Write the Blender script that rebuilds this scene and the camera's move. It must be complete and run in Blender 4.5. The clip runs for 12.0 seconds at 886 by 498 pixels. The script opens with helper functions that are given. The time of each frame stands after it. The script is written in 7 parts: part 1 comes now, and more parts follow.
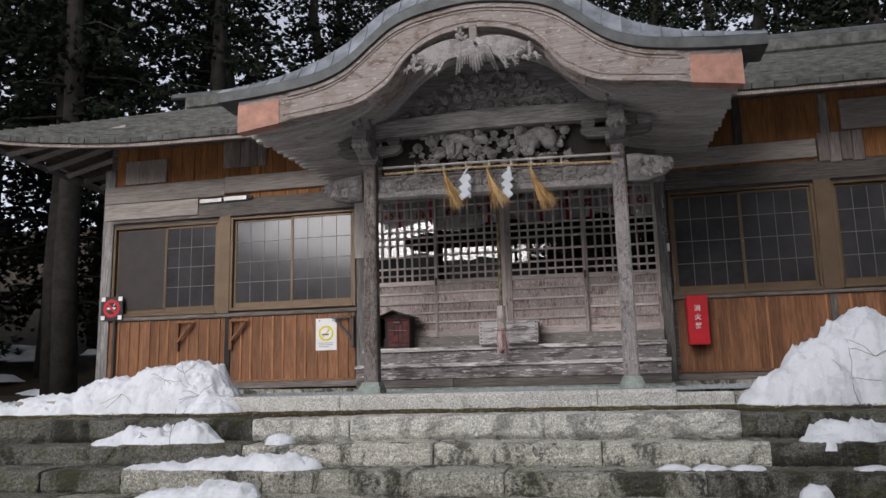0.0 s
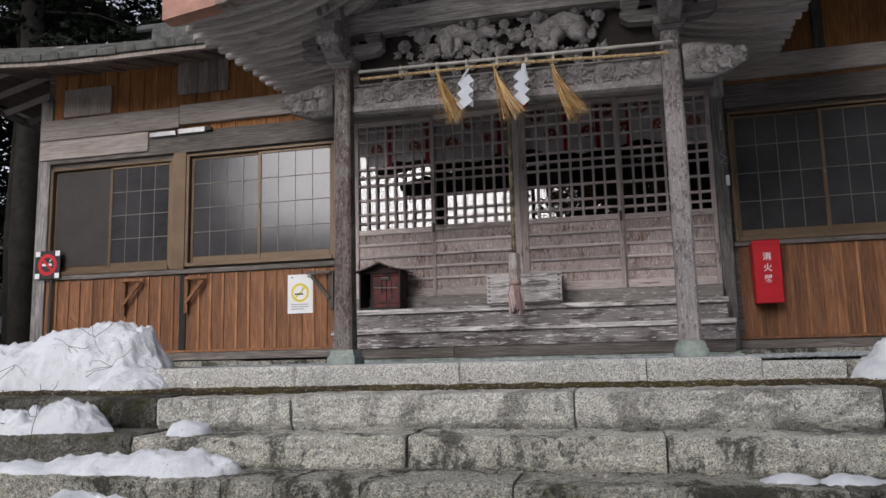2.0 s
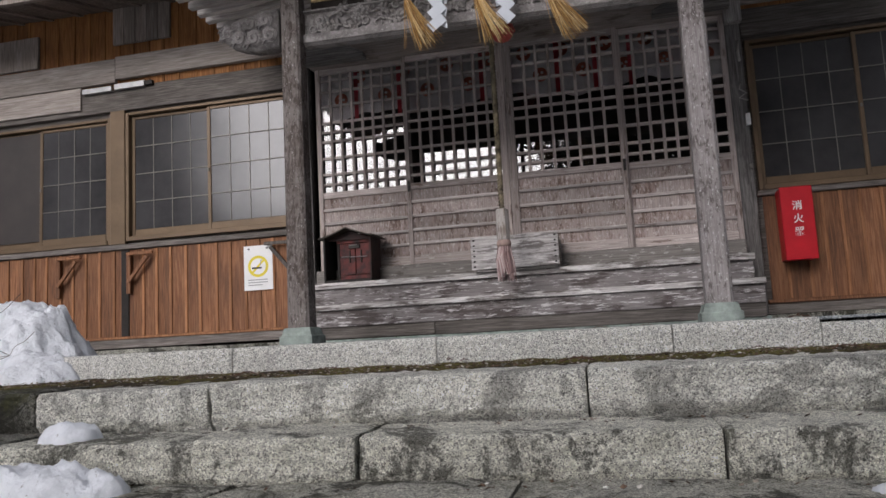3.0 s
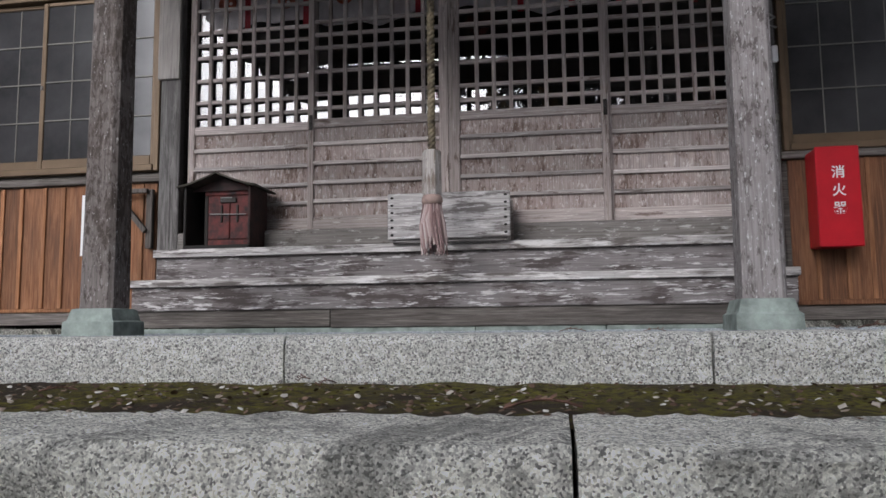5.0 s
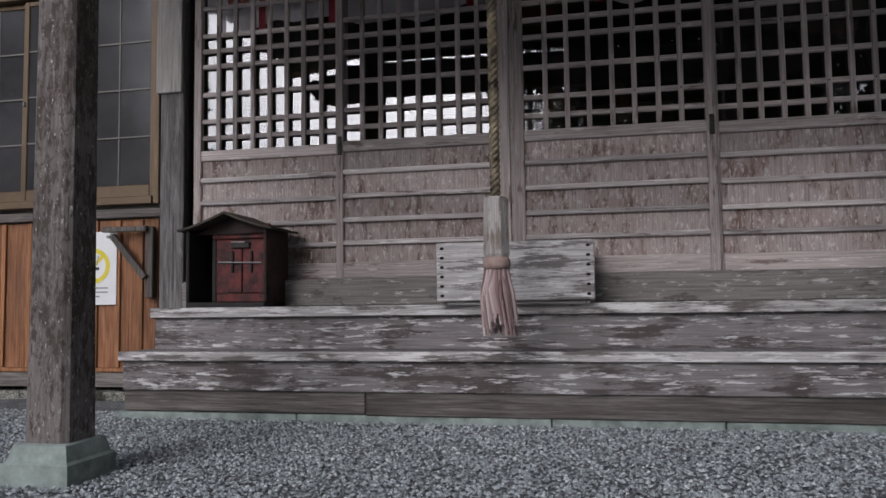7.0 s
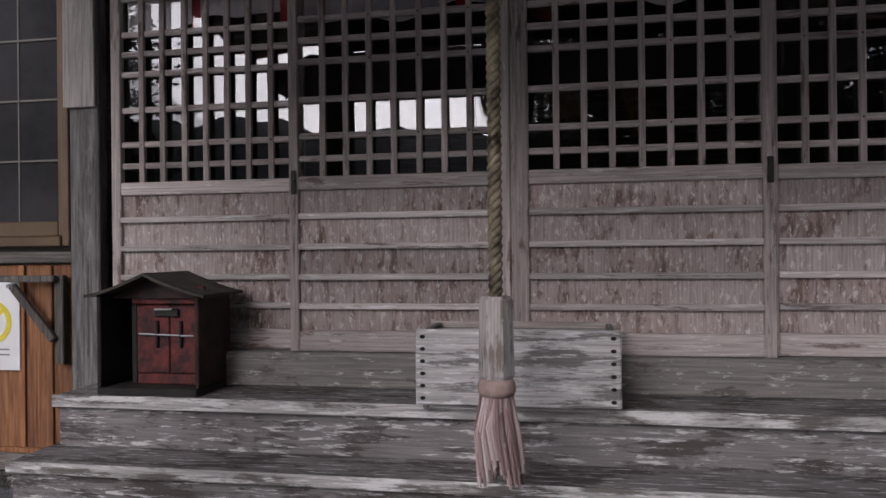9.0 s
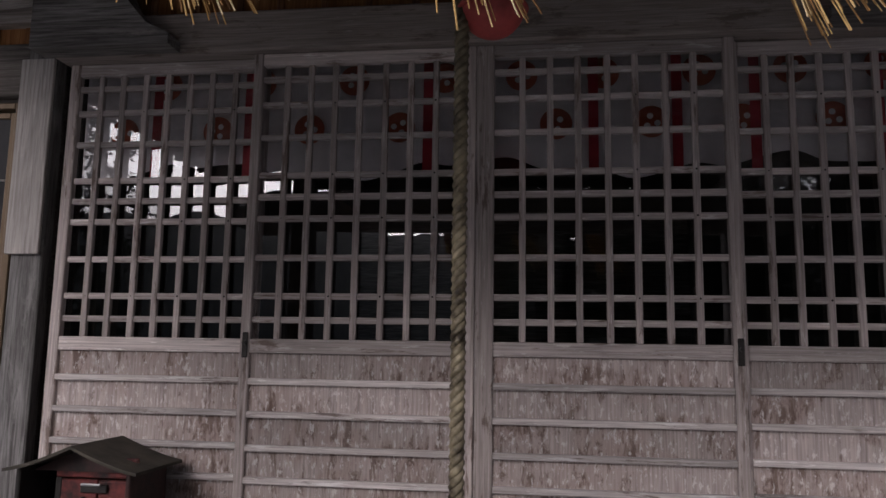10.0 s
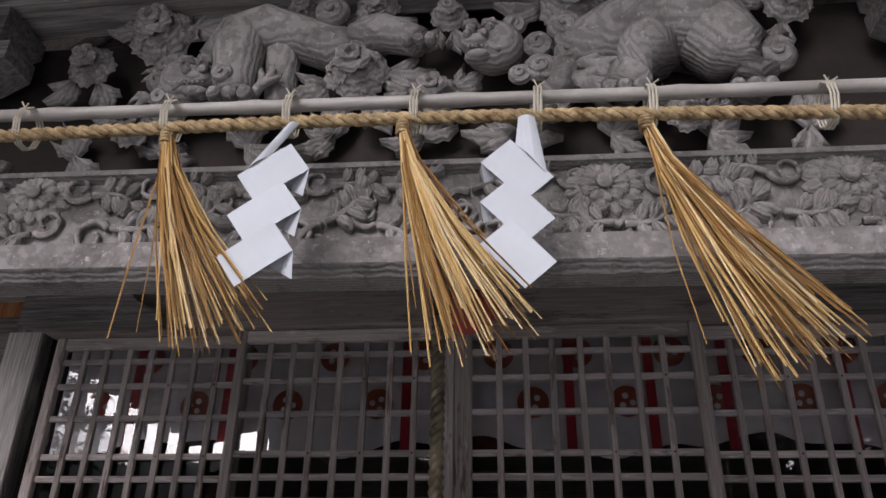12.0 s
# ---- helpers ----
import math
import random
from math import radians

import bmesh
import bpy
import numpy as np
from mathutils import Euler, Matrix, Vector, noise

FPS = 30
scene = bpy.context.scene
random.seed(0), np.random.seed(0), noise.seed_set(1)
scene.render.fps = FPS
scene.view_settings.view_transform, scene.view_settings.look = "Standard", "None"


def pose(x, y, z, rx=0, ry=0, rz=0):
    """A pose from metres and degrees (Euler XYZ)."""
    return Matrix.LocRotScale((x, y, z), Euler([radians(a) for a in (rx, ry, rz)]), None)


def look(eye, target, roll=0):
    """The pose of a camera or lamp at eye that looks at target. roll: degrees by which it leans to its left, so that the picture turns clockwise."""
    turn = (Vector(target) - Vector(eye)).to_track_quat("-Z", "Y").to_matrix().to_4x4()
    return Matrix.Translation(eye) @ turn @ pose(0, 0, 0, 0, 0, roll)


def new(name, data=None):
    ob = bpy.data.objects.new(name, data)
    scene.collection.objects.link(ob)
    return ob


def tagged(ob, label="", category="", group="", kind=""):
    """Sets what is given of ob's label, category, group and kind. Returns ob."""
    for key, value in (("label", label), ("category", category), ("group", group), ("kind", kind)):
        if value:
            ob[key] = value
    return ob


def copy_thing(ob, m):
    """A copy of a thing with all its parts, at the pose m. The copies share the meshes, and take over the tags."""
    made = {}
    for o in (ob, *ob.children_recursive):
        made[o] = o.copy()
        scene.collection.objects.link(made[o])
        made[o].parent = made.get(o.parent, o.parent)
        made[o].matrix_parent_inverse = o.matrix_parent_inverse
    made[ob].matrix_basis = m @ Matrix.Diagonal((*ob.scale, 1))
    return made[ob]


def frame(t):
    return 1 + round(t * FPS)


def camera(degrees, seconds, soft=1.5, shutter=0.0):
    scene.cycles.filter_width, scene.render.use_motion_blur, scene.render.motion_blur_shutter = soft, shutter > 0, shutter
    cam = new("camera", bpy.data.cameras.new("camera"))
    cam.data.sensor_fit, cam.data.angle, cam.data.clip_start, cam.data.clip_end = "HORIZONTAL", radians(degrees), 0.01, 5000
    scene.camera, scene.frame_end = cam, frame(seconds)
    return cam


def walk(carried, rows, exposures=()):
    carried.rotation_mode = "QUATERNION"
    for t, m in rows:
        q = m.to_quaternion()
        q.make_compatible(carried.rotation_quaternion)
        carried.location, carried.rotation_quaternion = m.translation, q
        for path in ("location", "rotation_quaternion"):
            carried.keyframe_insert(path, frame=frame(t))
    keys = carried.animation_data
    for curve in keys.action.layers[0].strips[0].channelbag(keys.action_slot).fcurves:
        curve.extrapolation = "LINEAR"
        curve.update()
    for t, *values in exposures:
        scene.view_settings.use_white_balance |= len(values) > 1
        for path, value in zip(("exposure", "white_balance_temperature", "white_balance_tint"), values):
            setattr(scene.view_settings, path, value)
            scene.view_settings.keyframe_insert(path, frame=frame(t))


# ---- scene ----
cam = camera(61.4, 12.0)
PATH = [
    (0, (1.149, -9.362, 0.148), (0.742, -7.433, 0.484), -1.4),
    (0.5, (1.148, -8.937, 0.128), (0.704, -7.022, 0.498), -1.3),
    (1, (1.069, -8.458, 0.112), (0.668, -6.531, 0.462), -1.6),
    (1.5, (1.024, -7.954, 0.081), (0.571, -6.031, 0.389), -1.4),
    (2, (0.932, -7.443, 0.054), (0.474, -5.516, 0.332), -1.4),
    (2.5, (0.86, -6.919, 0.01), (0.407, -4.988, 0.265), -1.9),
    (3, (0.789, -6.408, -0.012), (0.355, -4.47, 0.223), -3.1),
    (3.2, (0.766, -6.202, -0.013), (0.346, -4.258, 0.205), -3.4),
    (4.8, (0.656, -4.783, -0.062), (0.333, -2.819, 0.135), -0.7),
    (5, (0.653, -4.638, 0.013), (0.351, -2.671, 0.22), -0.6),
    (5.5, (0.585, -4.38, 0.145), (0.222, -2.428, 0.388), 0.5),
    (6, (0.518, -4.174, 0.286), (0.172, -2.22, 0.528), -0.2),
    (6.5, (0.454, -3.989, 0.395), (0.071, -2.038, 0.603), -0.8),
    (6.7, (0.429, -3.913, 0.447), (0.027, -1.962, 0.623), -0.7),
    (8.3, (0.306, -3.264, 0.83), (-0.049, -1.297, 0.886), -0.2),
    (8.5, (0.273, -3.197, 0.879), (-0.077, -1.229, 0.926), 0.1),
    (9, (0.259, -3.026, 1.061), (-0.099, -1.058, 1.063), -0.6),
    (9.5, (0.234, -2.933, 1.249), (-0.07, -0.959, 1.358), 0.2),
    (10, (0.241, -2.91, 1.336), (-0.015, -0.945, 1.608), 0.9),
    (10.5, (0.222, -2.959, 1.387), (0.012, -1.018, 1.82), -0.1),
    (11, (0.248, -2.957, 1.429), (0.031, -1.065, 2.041), 0.7),
    (11.5, (0.254, -2.973, 1.452), (0.047, -1.132, 2.206), 1.3),
    (12, (0.263, -2.987, 1.462), (0.066, -1.205, 2.348), 1.0),
]
EXPOSURE = [(0.0, 0.74, 6350, 14), (3.0, 0.75, 6350, 15), (5.0, 0.88, 6100, 13), (6.5, 0.6, 6050, 14), (8.5, 0.38, 6150, 18), (9.5, 0.5, 6250, 19), (10.5, 0.75, 6350, 20), (12.0, 1.12, 6300, 18)]
walk(cam, [(t, look(eye, target, roll)) for t, eye, target, roll in PATH], EXPOSURE)

# ---- world and sun ----
world = bpy.data.worlds.new("world")
scene.world = world
world.use_nodes = True
wn = world.node_tree
sky = wn.nodes.new("ShaderNodeTexSky")
sky.sky_type = "NISHITA"
sky.sun_disc = False
sky.sun_elevation, sky.sun_rotation = radians(30), radians(192)
sky.air_density, sky.dust_density, sky.ozone_density = 0.7, 2.2, 0.3
cloudy = wn.nodes.new("ShaderNodeHueSaturation")
cloudy.inputs["Saturation"].default_value = 0.3
wn.links.new(sky.outputs[0], cloudy.inputs["Color"])
wn.links.new(cloudy.outputs[0], wn.nodes["Background"].inputs[0])
wn.nodes["Background"].inputs[1].default_value = 0.13
sun = new("sun", bpy.data.lights.new("sun", "SUN"))
sun.data.energy, sun.data.angle, sun.data.color = 0.95, radians(50), (1.0, 0.985, 0.96)
sun.matrix_world = look((-4, -18, 10.6), (0, 0, 0))

# ---- helpers ----
RNG = random.Random(7)
XC = 0.066                    # middle of the porch
XP = 0.065                    # middle of the porch roof


def part(name, bm, mat, parent=None, label="", smooth=False):
    """Links a bmesh as one mesh object, under parent where it is given."""
    me = bpy.data.meshes.new(name)
    bm.normal_update()
    bm.to_mesh(me)
    bm.free()
    if smooth:
        me.polygons.foreach_set("use_smooth", [True] * len(me.polygons))
    me.materials.append(mat)
    ob = new(name, me)
    if parent:
        ob.parent = parent
    if label:
        ob["label"] = label
    return ob


def piece(name, me, m, parent):
    """One more object on a shared mesh."""
    ob = new(name, me)
    ob.matrix_basis = m
    ob.parent = parent
    return ob


def thing(name, label, category, group="", kind=""):
    return tagged(new(name), label, category, group, kind)


def box(bm, x0, x1, y0, y1, z0, z1, bevel=0.0, m=None):
    vs = bmesh.ops.create_cube(bm, size=1.0)["verts"]
    for v in vs:
        v.co = Vector(((x0 + x1) / 2 + v.co.x * (x1 - x0), (y0 + y1) / 2 + v.co.y * (y1 - y0), (z0 + z1) / 2 + v.co.z * (z1 - z0)))
        if m:
            v.co = m @ v.co
    if bevel:
        edges = list({e for v in vs for e in v.link_edges})
        bmesh.ops.bevel(bm, geom=edges, offset=bevel, segments=1, affect="EDGES")
    return bm


def slab(name, x0, x1, y0, y1, z0, z1, mat, parent=None, label="", bevel=0.004):
    return part(name, box(bmesh.new(), x0, x1, y0, y1, z0, z1, bevel), mat, parent, label)


def prism(bm, pts, a, b, axis="y"):
    """Extrudes a closed outline between a and b. axis y: the points are (x, z); x: (y, z); z: (x, y)."""
    def at(p, d):
        return (p[0], d, p[1]) if axis == "y" else (d, p[0], p[1]) if axis == "x" else (p[0], p[1], d)
    lo = [bm.verts.new(at(p, a)) for p in pts]
    hi = [bm.verts.new(at(p, b)) for p in pts]
    n = len(pts)
    bm.faces.new(lo)
    bm.faces.new(hi[::-1])
    for i in range(n):
        bm.faces.new((lo[i], hi[i], hi[(i + 1) % n], lo[(i + 1) % n]))
    bmesh.ops.recalc_face_normals(bm, faces=bm.faces)
    return bm


def tube(bm, pts, radius, sides=8, twist=0.0):
    """A round bar along points; radius is a number or one number a point."""
    pts = [Vector(p) for p in pts]
    radii = radius if isinstance(radius, (list, tuple)) else [radius] * len(pts)
    rings = []
    for i, p in enumerate(pts):
        d = (pts[min(i + 1, len(pts) - 1)] - pts[max(i - 1, 0)]).normalized()
        u = d.cross(Vector((0, 0, 1)) if abs(d.z) < 0.9 else Vector((0, 1, 0))).normalized()
        w = d.cross(u)
        rings.append([bm.verts.new(p + radii[i] * (math.cos(2 * math.pi * k / sides + twist * i) * u + math.sin(2 * math.pi * k / sides + twist * i) * w)) for k in range(sides)])
    for a, b in zip(rings, rings[1:]):
        for k in range(sides):
            bm.faces.new((a[k], a[(k + 1) % sides], b[(k + 1) % sides], b[k]))
    bm.faces.new(rings[0][::-1])
    bm.faces.new(rings[-1])
    return bm


def ball(bm, c, r, u=12, v=8, squash=(1, 1, 1), m=None):
    vs = bmesh.ops.create_uvsphere(bm, u_segments=u, v_segments=v, radius=1.0)["verts"]
    for w in vs:
        w.co = Vector((w.co.x * r * squash[0], w.co.y * r * squash[1], w.co.z * r * squash[2]))
        if m:
            w.co = m @ w.co
        w.co += Vector(c)
    return vs


def curve_table(table, x):
    """Smooth (Catmull-Rom) reading of a table of (x, value)."""
    x = abs(x)
    n = len(table)
    for i in range(n - 1):
        if x <= table[i + 1][0]:
            break
    x0, x1 = table[i][0], table[i + 1][0]
    s = min(max((x - x0) / (x1 - x0), 0), 1)
    p1, p2 = table[i][1], table[i + 1][1]
    d1 = (p2 - table[i - 1][1]) / (x1 - table[i - 1][0]) if i > 0 else 0.0
    d2 = (table[i + 2][1] - p1) / (table[i + 2][0] - x0) if i + 2 < n else (p2 - p1) / (x1 - x0)
    h = x1 - x0
    return (2 * s**3 - 3 * s**2 + 1) * p1 + (s**3 - 2 * s**2 + s) * h * d1 + (-2 * s**3 + 3 * s**2) * p2 + (s**3 - s**2) * h * d2


def spiral(bm, c, r, turns=1.7, seed=0):
    """A snail curl: a dome with a coiled ridge on it."""
    c = Vector(c)
    ball(bm, c, r, 14, 9, (1, 0.55, 1))
    pts = []
    for i in range(18):
        t = i / 17
        a = seed + turns * 2 * math.pi * t
        d = r * (0.92 - 0.8 * t)
        pts.append(c + Vector((d * math.cos(a), -r * (0.2 + 0.42 * t), d * math.sin(a))))
    tube(bm, pts, [r * (0.17 - 0.06 * i / 17) for i in range(18)], 6)


def tuft(bm, c, size, angle, n=4):
    """A lock of wavy hair that ends in points."""
    c = Vector(c)
    for k in range(n):
        a = angle + (k - (n - 1) / 2) * 0.24
        d, w = Vector((math.cos(a), 0, math.sin(a))), Vector((-math.sin(a), 0, math.cos(a)))
        L = size * (1 - 0.12 * abs(k - 1))
        pts = [c + d * L * t + w * L * 0.10 * math.sin(t * 6 + k) + Vector((0, -0.012 * math.sin(t * 3.1), 0)) for t in (0, 0.2, 0.4, 0.6, 0.8, 1.0)]
        tube(bm, pts, [size * f for f in (0.07, 0.11, 0.115, 0.1, 0.07, 0.012)], 7)


# ---- materials ----
def material(name):
    mat = bpy.data.materials.new(name)
    mat.use_nodes = True
    nt = mat.node_tree
    return mat, nt, nt.nodes["Principled BSDF"]


def node(nt, kind, **values):
    n = nt.nodes.new(kind)
    for key, value in values.items():
        n.inputs[key.replace("_", " ")].default_value = value
    return n


def ramp(nt, source, *stops):
    r = nt.nodes.new("ShaderNodeValToRGB")
    while len(r.color_ramp.elements) < len(stops):
        r.color_ramp.elements.new(0.5)
    for e, (p, c) in zip(r.color_ramp.elements, stops):
        e.position, e.color = p, (*c, 1) if len(c) == 3 else c
    nt.links.new(source, r.inputs[0])
    return r.outputs[0]


def mixed(nt, fac, a, b, mode="MIX"):
    m = nt.nodes.new("ShaderNodeMix")
    m.data_type, m.blend_type = "RGBA", mode
    for socket, value in ((m.inputs[0], fac), (m.inputs[6], a), (m.inputs[7], b)):
        if isinstance(value, bpy.types.NodeSocket):
            nt.links.new(value, socket)
        else:
            socket.default_value = value if isinstance(value, (int, float)) else (*value, 1)
    return m.outputs[2]


def coords(nt, scale=(1, 1, 1), spread=3.0):
    """Object coordinates, shifted by each object's own random number."""
    tc = nt.nodes.new("ShaderNodeTexCoord")
    info = nt.nodes.new("ShaderNodeObjectInfo")
    mul = nt.nodes.new("ShaderNodeMath")
    mul.operation = "MULTIPLY"
    mul.inputs[1].default_value = spread * 7.0
    nt.links.new(info.outputs["Random"], mul.inputs[0])
    add = nt.nodes.new("ShaderNodeVectorMath")
    add.operation = "ADD"
    nt.links.new(tc.outputs["Object"], add.inputs[0])
    nt.links.new(mul.outputs[0], add.inputs[1])
    mp = nt.nodes.new("ShaderNodeMapping")
    mp.inputs["Scale"].default_value = scale
    nt.links.new(add.outputs[0], mp.inputs[0])
    return mp.outputs[0], add.outputs[0], info.outputs["Random"]


def noise_tex(nt, vec, scale, detail=6.0, rough=0.6, dist=0.0):
    n = node(nt, "ShaderNodeTexNoise", Scale=scale, Detail=detail, Roughness=rough, Distortion=dist)
    nt.links.new(vec, n.inputs["Vector"])
    return n.outputs[0]


def bump(nt, bsdf, height, strength, distance=0.01):
    b = node(nt, "ShaderNodeBump", Strength=strength, Distance=distance)
    nt.links.new(height, b.inputs["Height"])
    nt.links.new(b.outputs[0], bsdf.inputs["Normal"])


def wood(name, dark, mid, light, axis="x", rough=0.8, stain=(0.05, 0.045, 0.04), stain_amount=0.55, vary=0.35, pale=None, grain=1.0, drips=False, stretch=0.045, depth=0.006):
    """Weathered board: grain along an axis, wear and stains at two scales, each board its own shade."""
    mat, nt, bsdf = material(name)
    s = {"x": (stretch, 1, 1), "y": (1, stretch, 1), "z": (1, 1, stretch)}[axis]
    s2 = {"x": (0.2, 1, 1), "y": (1, 0.2, 1), "z": (1, 1, 0.2)}[axis]
    g, raw, rnd = coords(nt, s)
    fine = noise_tex(nt, g, 95 * grain, 8, 0.65, 0.4)
    col = ramp(nt, fine, (0.34, dark), (0.5, mid), (0.66, light))
    mp = nt.nodes.new("ShaderNodeMapping")
    mp.inputs["Scale"].default_value = s2
    nt.links.new(raw, mp.inputs[0])
    wide = noise_tex(nt, mp.outputs[0], 7.0, 7, 0.68, 0.8)
    blot = ramp(nt, wide, (0.42, (0, 0, 0)), (0.66, (stain_amount,) * 3))
    col = mixed(nt, blot, col, stain)
    if pale:
        where = mp.outputs[0]
        if drips:
            fall = nt.nodes.new("ShaderNodeMapping")
            fall.inputs["Scale"].default_value = (1.0, 1.0, 0.3)
            nt.links.new(raw, fall.inputs[0])
            where = fall.outputs[0]
        worn = noise_tex(nt, where, 24.0 if drips else 13.0, 9, 0.75, 0.5)
        col = mixed(nt, ramp(nt, worn, (0.54, (0, 0, 0)), (0.66, (0.75, 0.75, 0.75))), col, pale)
    shade = nt.nodes.new("ShaderNodeMapRange")
    shade.inputs[3].default_value, shade.inputs[4].default_value = 1 - vary, 1 + vary
    nt.links.new(rnd, shade.inputs[0])
    hsv = nt.nodes.new("ShaderNodeHueSaturation")
    nt.links.new(shade.outputs[0], hsv.inputs["Value"])
    nt.links.new(col, hsv.inputs["Color"])
    nt.links.new(hsv.outputs[0], bsdf.inputs["Base Color"])
    bsdf.inputs["Roughness"].default_value = rough
    bsdf.inputs["Specular IOR Level"].default_value = 0.25
    bump(nt, bsdf, fine, 0.6, depth)
    return mat


def plain(name, colour, rough=0.6, metal=0.0, spec=0.4, vary=0.12, scale=9.0, bumpy=0.1, second=None):
    """A painted, cast or woven surface with soft blotches and fine relief."""
    mat, nt, bsdf = material(name)
    v, raw, rnd = coords(nt)
    n = noise_tex(nt, v, scale, 8, 0.65)
    lo = tuple(c * (1 - vary) for c in colour)
    hi = second or tuple(min(1, c * (1 + vary)) for c in colour)
    nt.links.new(ramp(nt, n, (0.35, lo), (0.65, hi)), bsdf.inputs["Base Color"])
    bsdf.inputs["Roughness"].default_value, bsdf.inputs["Metallic"].default_value = rough, metal
    bsdf.inputs["Specular IOR Level"].default_value = spec
    if bumpy:
        bump(nt, bsdf, noise_tex(nt, v, scale * 9, 5), bumpy, 0.004)
    return mat


def granite(name, stain=0.8, moss=0.5, tone=1.0, coarse=0.75, warm=(1.0, 0.99, 0.9)):
    mat, nt, bsdf = material(name)
    v, raw, rnd = coords(nt)
    vor = node(nt, "ShaderNodeTexVoronoi", Scale=240.0)
    nt.links.new(v, vor.inputs["Vector"])
    sep = nt.nodes.new("ShaderNodeSeparateColor")
    nt.links.new(vor.outputs["Color"], sep.inputs[0])
    speck = ramp(nt, sep.outputs[0], (0.0, tuple(tone * c for c in (0.1, 0.1, 0.1))), (0.3, tuple(tone * c for c in (0.34, 0.337, 0.325))), (1.0, tuple(tone * c for c in (0.62, 0.618, 0.6))))
    grit = noise_tex(nt, v, 42, 10, 0.8)
    col = mixed(nt, coarse, speck, ramp(nt, grit, (0.36, (0.12, 0.12, 0.115)), (0.5, (0.8, 0.8, 0.79)), (0.62, (1.45, 1.45, 1.43))), "MULTIPLY")
    col = mixed(nt, 1.0, col, warm, "MULTIPLY")
    mp = nt.nodes.new("ShaderNodeMapping")
    mp.inputs["Scale"].default_value = (1.0, 1.0, 0.55)
    nt.links.new(v, mp.inputs[0])
    dirt = noise_tex(nt, mp.outputs[0], 2.0, 12, 0.76, 0.7)
    rough_edge = nt.nodes.new("ShaderNodeMath")
    rough_edge.operation = "MULTIPLY_ADD"
    rough_edge.inputs[1].default_value = 0.5
    nt.links.new(grit, rough_edge.inputs[0])
    nt.links.new(dirt, rough_edge.inputs[2])
    col = mixed(nt, ramp(nt, rough_edge.outputs[0], (0.755, (0, 0, 0)), (0.805, (stain * 0.95,) * 3)), col, (0.035, 0.034, 0.026))
    green = noise_tex(nt, v, 4.5, 9, 0.75)
    col = mixed(nt, ramp(nt, green, (0.5, (0, 0, 0)), (0.66, (moss,) * 3)), col, (0.095, 0.098, 0.04))
    nt.links.new(col, bsdf.inputs["Base Color"])
    bsdf.inputs["Roughness"].default_value = 0.8
    bsdf.inputs["Specular IOR Level"].default_value = 0.25
    chip = noise_tex(nt, v, 55, 8, 0.7)
    pit = noise_tex(nt, v, 22, 6, 0.6)
    both = nt.nodes.new("ShaderNodeMath")
    both.operation = "ADD"
    nt.links.new(chip, both.inputs[0])
    nt.links.new(pit, both.inputs[1])
    bump(nt, bsdf, both.outputs[0], 1.0, 0.045)
    return mat


def ground_mix(name, a, b, c, scale, bumpy=0.6, dist=0.03):
    mat, nt, bsdf = material(name)
    v, raw, rnd = coords(nt, spread=0)
    n1 = noise_tex(nt, v, scale, 9, 0.7)
    n2 = noise_tex(nt, v, scale * 11, 8, 0.7)
    col = mixed(nt, ramp(nt, n1, (0.42, (0, 0, 0)), (0.58, (1, 1, 1))), a, b)
    col = mixed(nt, ramp(nt, n2, (0.45, (0, 0, 0)), (0.6, (1, 1, 1))), col, c)
    nt.links.new(col, bsdf.inputs["Base Color"])
    bsdf.inputs["Roughness"].default_value = 0.95
    bsdf.inputs["Specular IOR Level"].default_value = 0.15
    bump(nt, bsdf, n2, bumpy, dist)
    return mat


def island(name, stops, rough=0.7, spec=0.3, grain=0.0, sss=0.0):
    """Many small pieces in one mesh, each its own shade."""
    mat, nt, bsdf = material(name)
    geo = nt.nodes.new("ShaderNodeNewGeometry")
    col = ramp(nt, geo.outputs["Random Per Island"], *stops)
    if grain:
        v, raw, rnd = coords(nt)
        col = mixed(nt, 0.6, col, ramp(nt, noise_tex(nt, v, grain, 6), (0.3, (0.45,) * 3), (0.7, (1.4,) * 3)), "MULTIPLY")
    nt.links.new(col, bsdf.inputs["Base Color"])
    bsdf.inputs["Roughness"].default_value = rough
    bsdf.inputs["Specular IOR Level"].default_value = spec
    return mat


def shaded(name, stops, rough=0.7, spec=0.3):
    """Each object its own shade, with faint streaks."""
    mat, nt, bsdf = material(name)
    v, raw, rnd = coords(nt)
    col = ramp(nt, rnd, *stops)
    col = mixed(nt, 0.5, col, ramp(nt, noise_tex(nt, v, 40, 5), (0.3, (0.6, 0.55, 0.5)), (0.7, (1.2, 1.2, 1.2))), "MULTIPLY")
    nt.links.new(col, bsdf.inputs["Base Color"])
    bsdf.inputs["Roughness"].default_value = rough
    bsdf.inputs["Specular IOR Level"].default_value = spec
    return mat


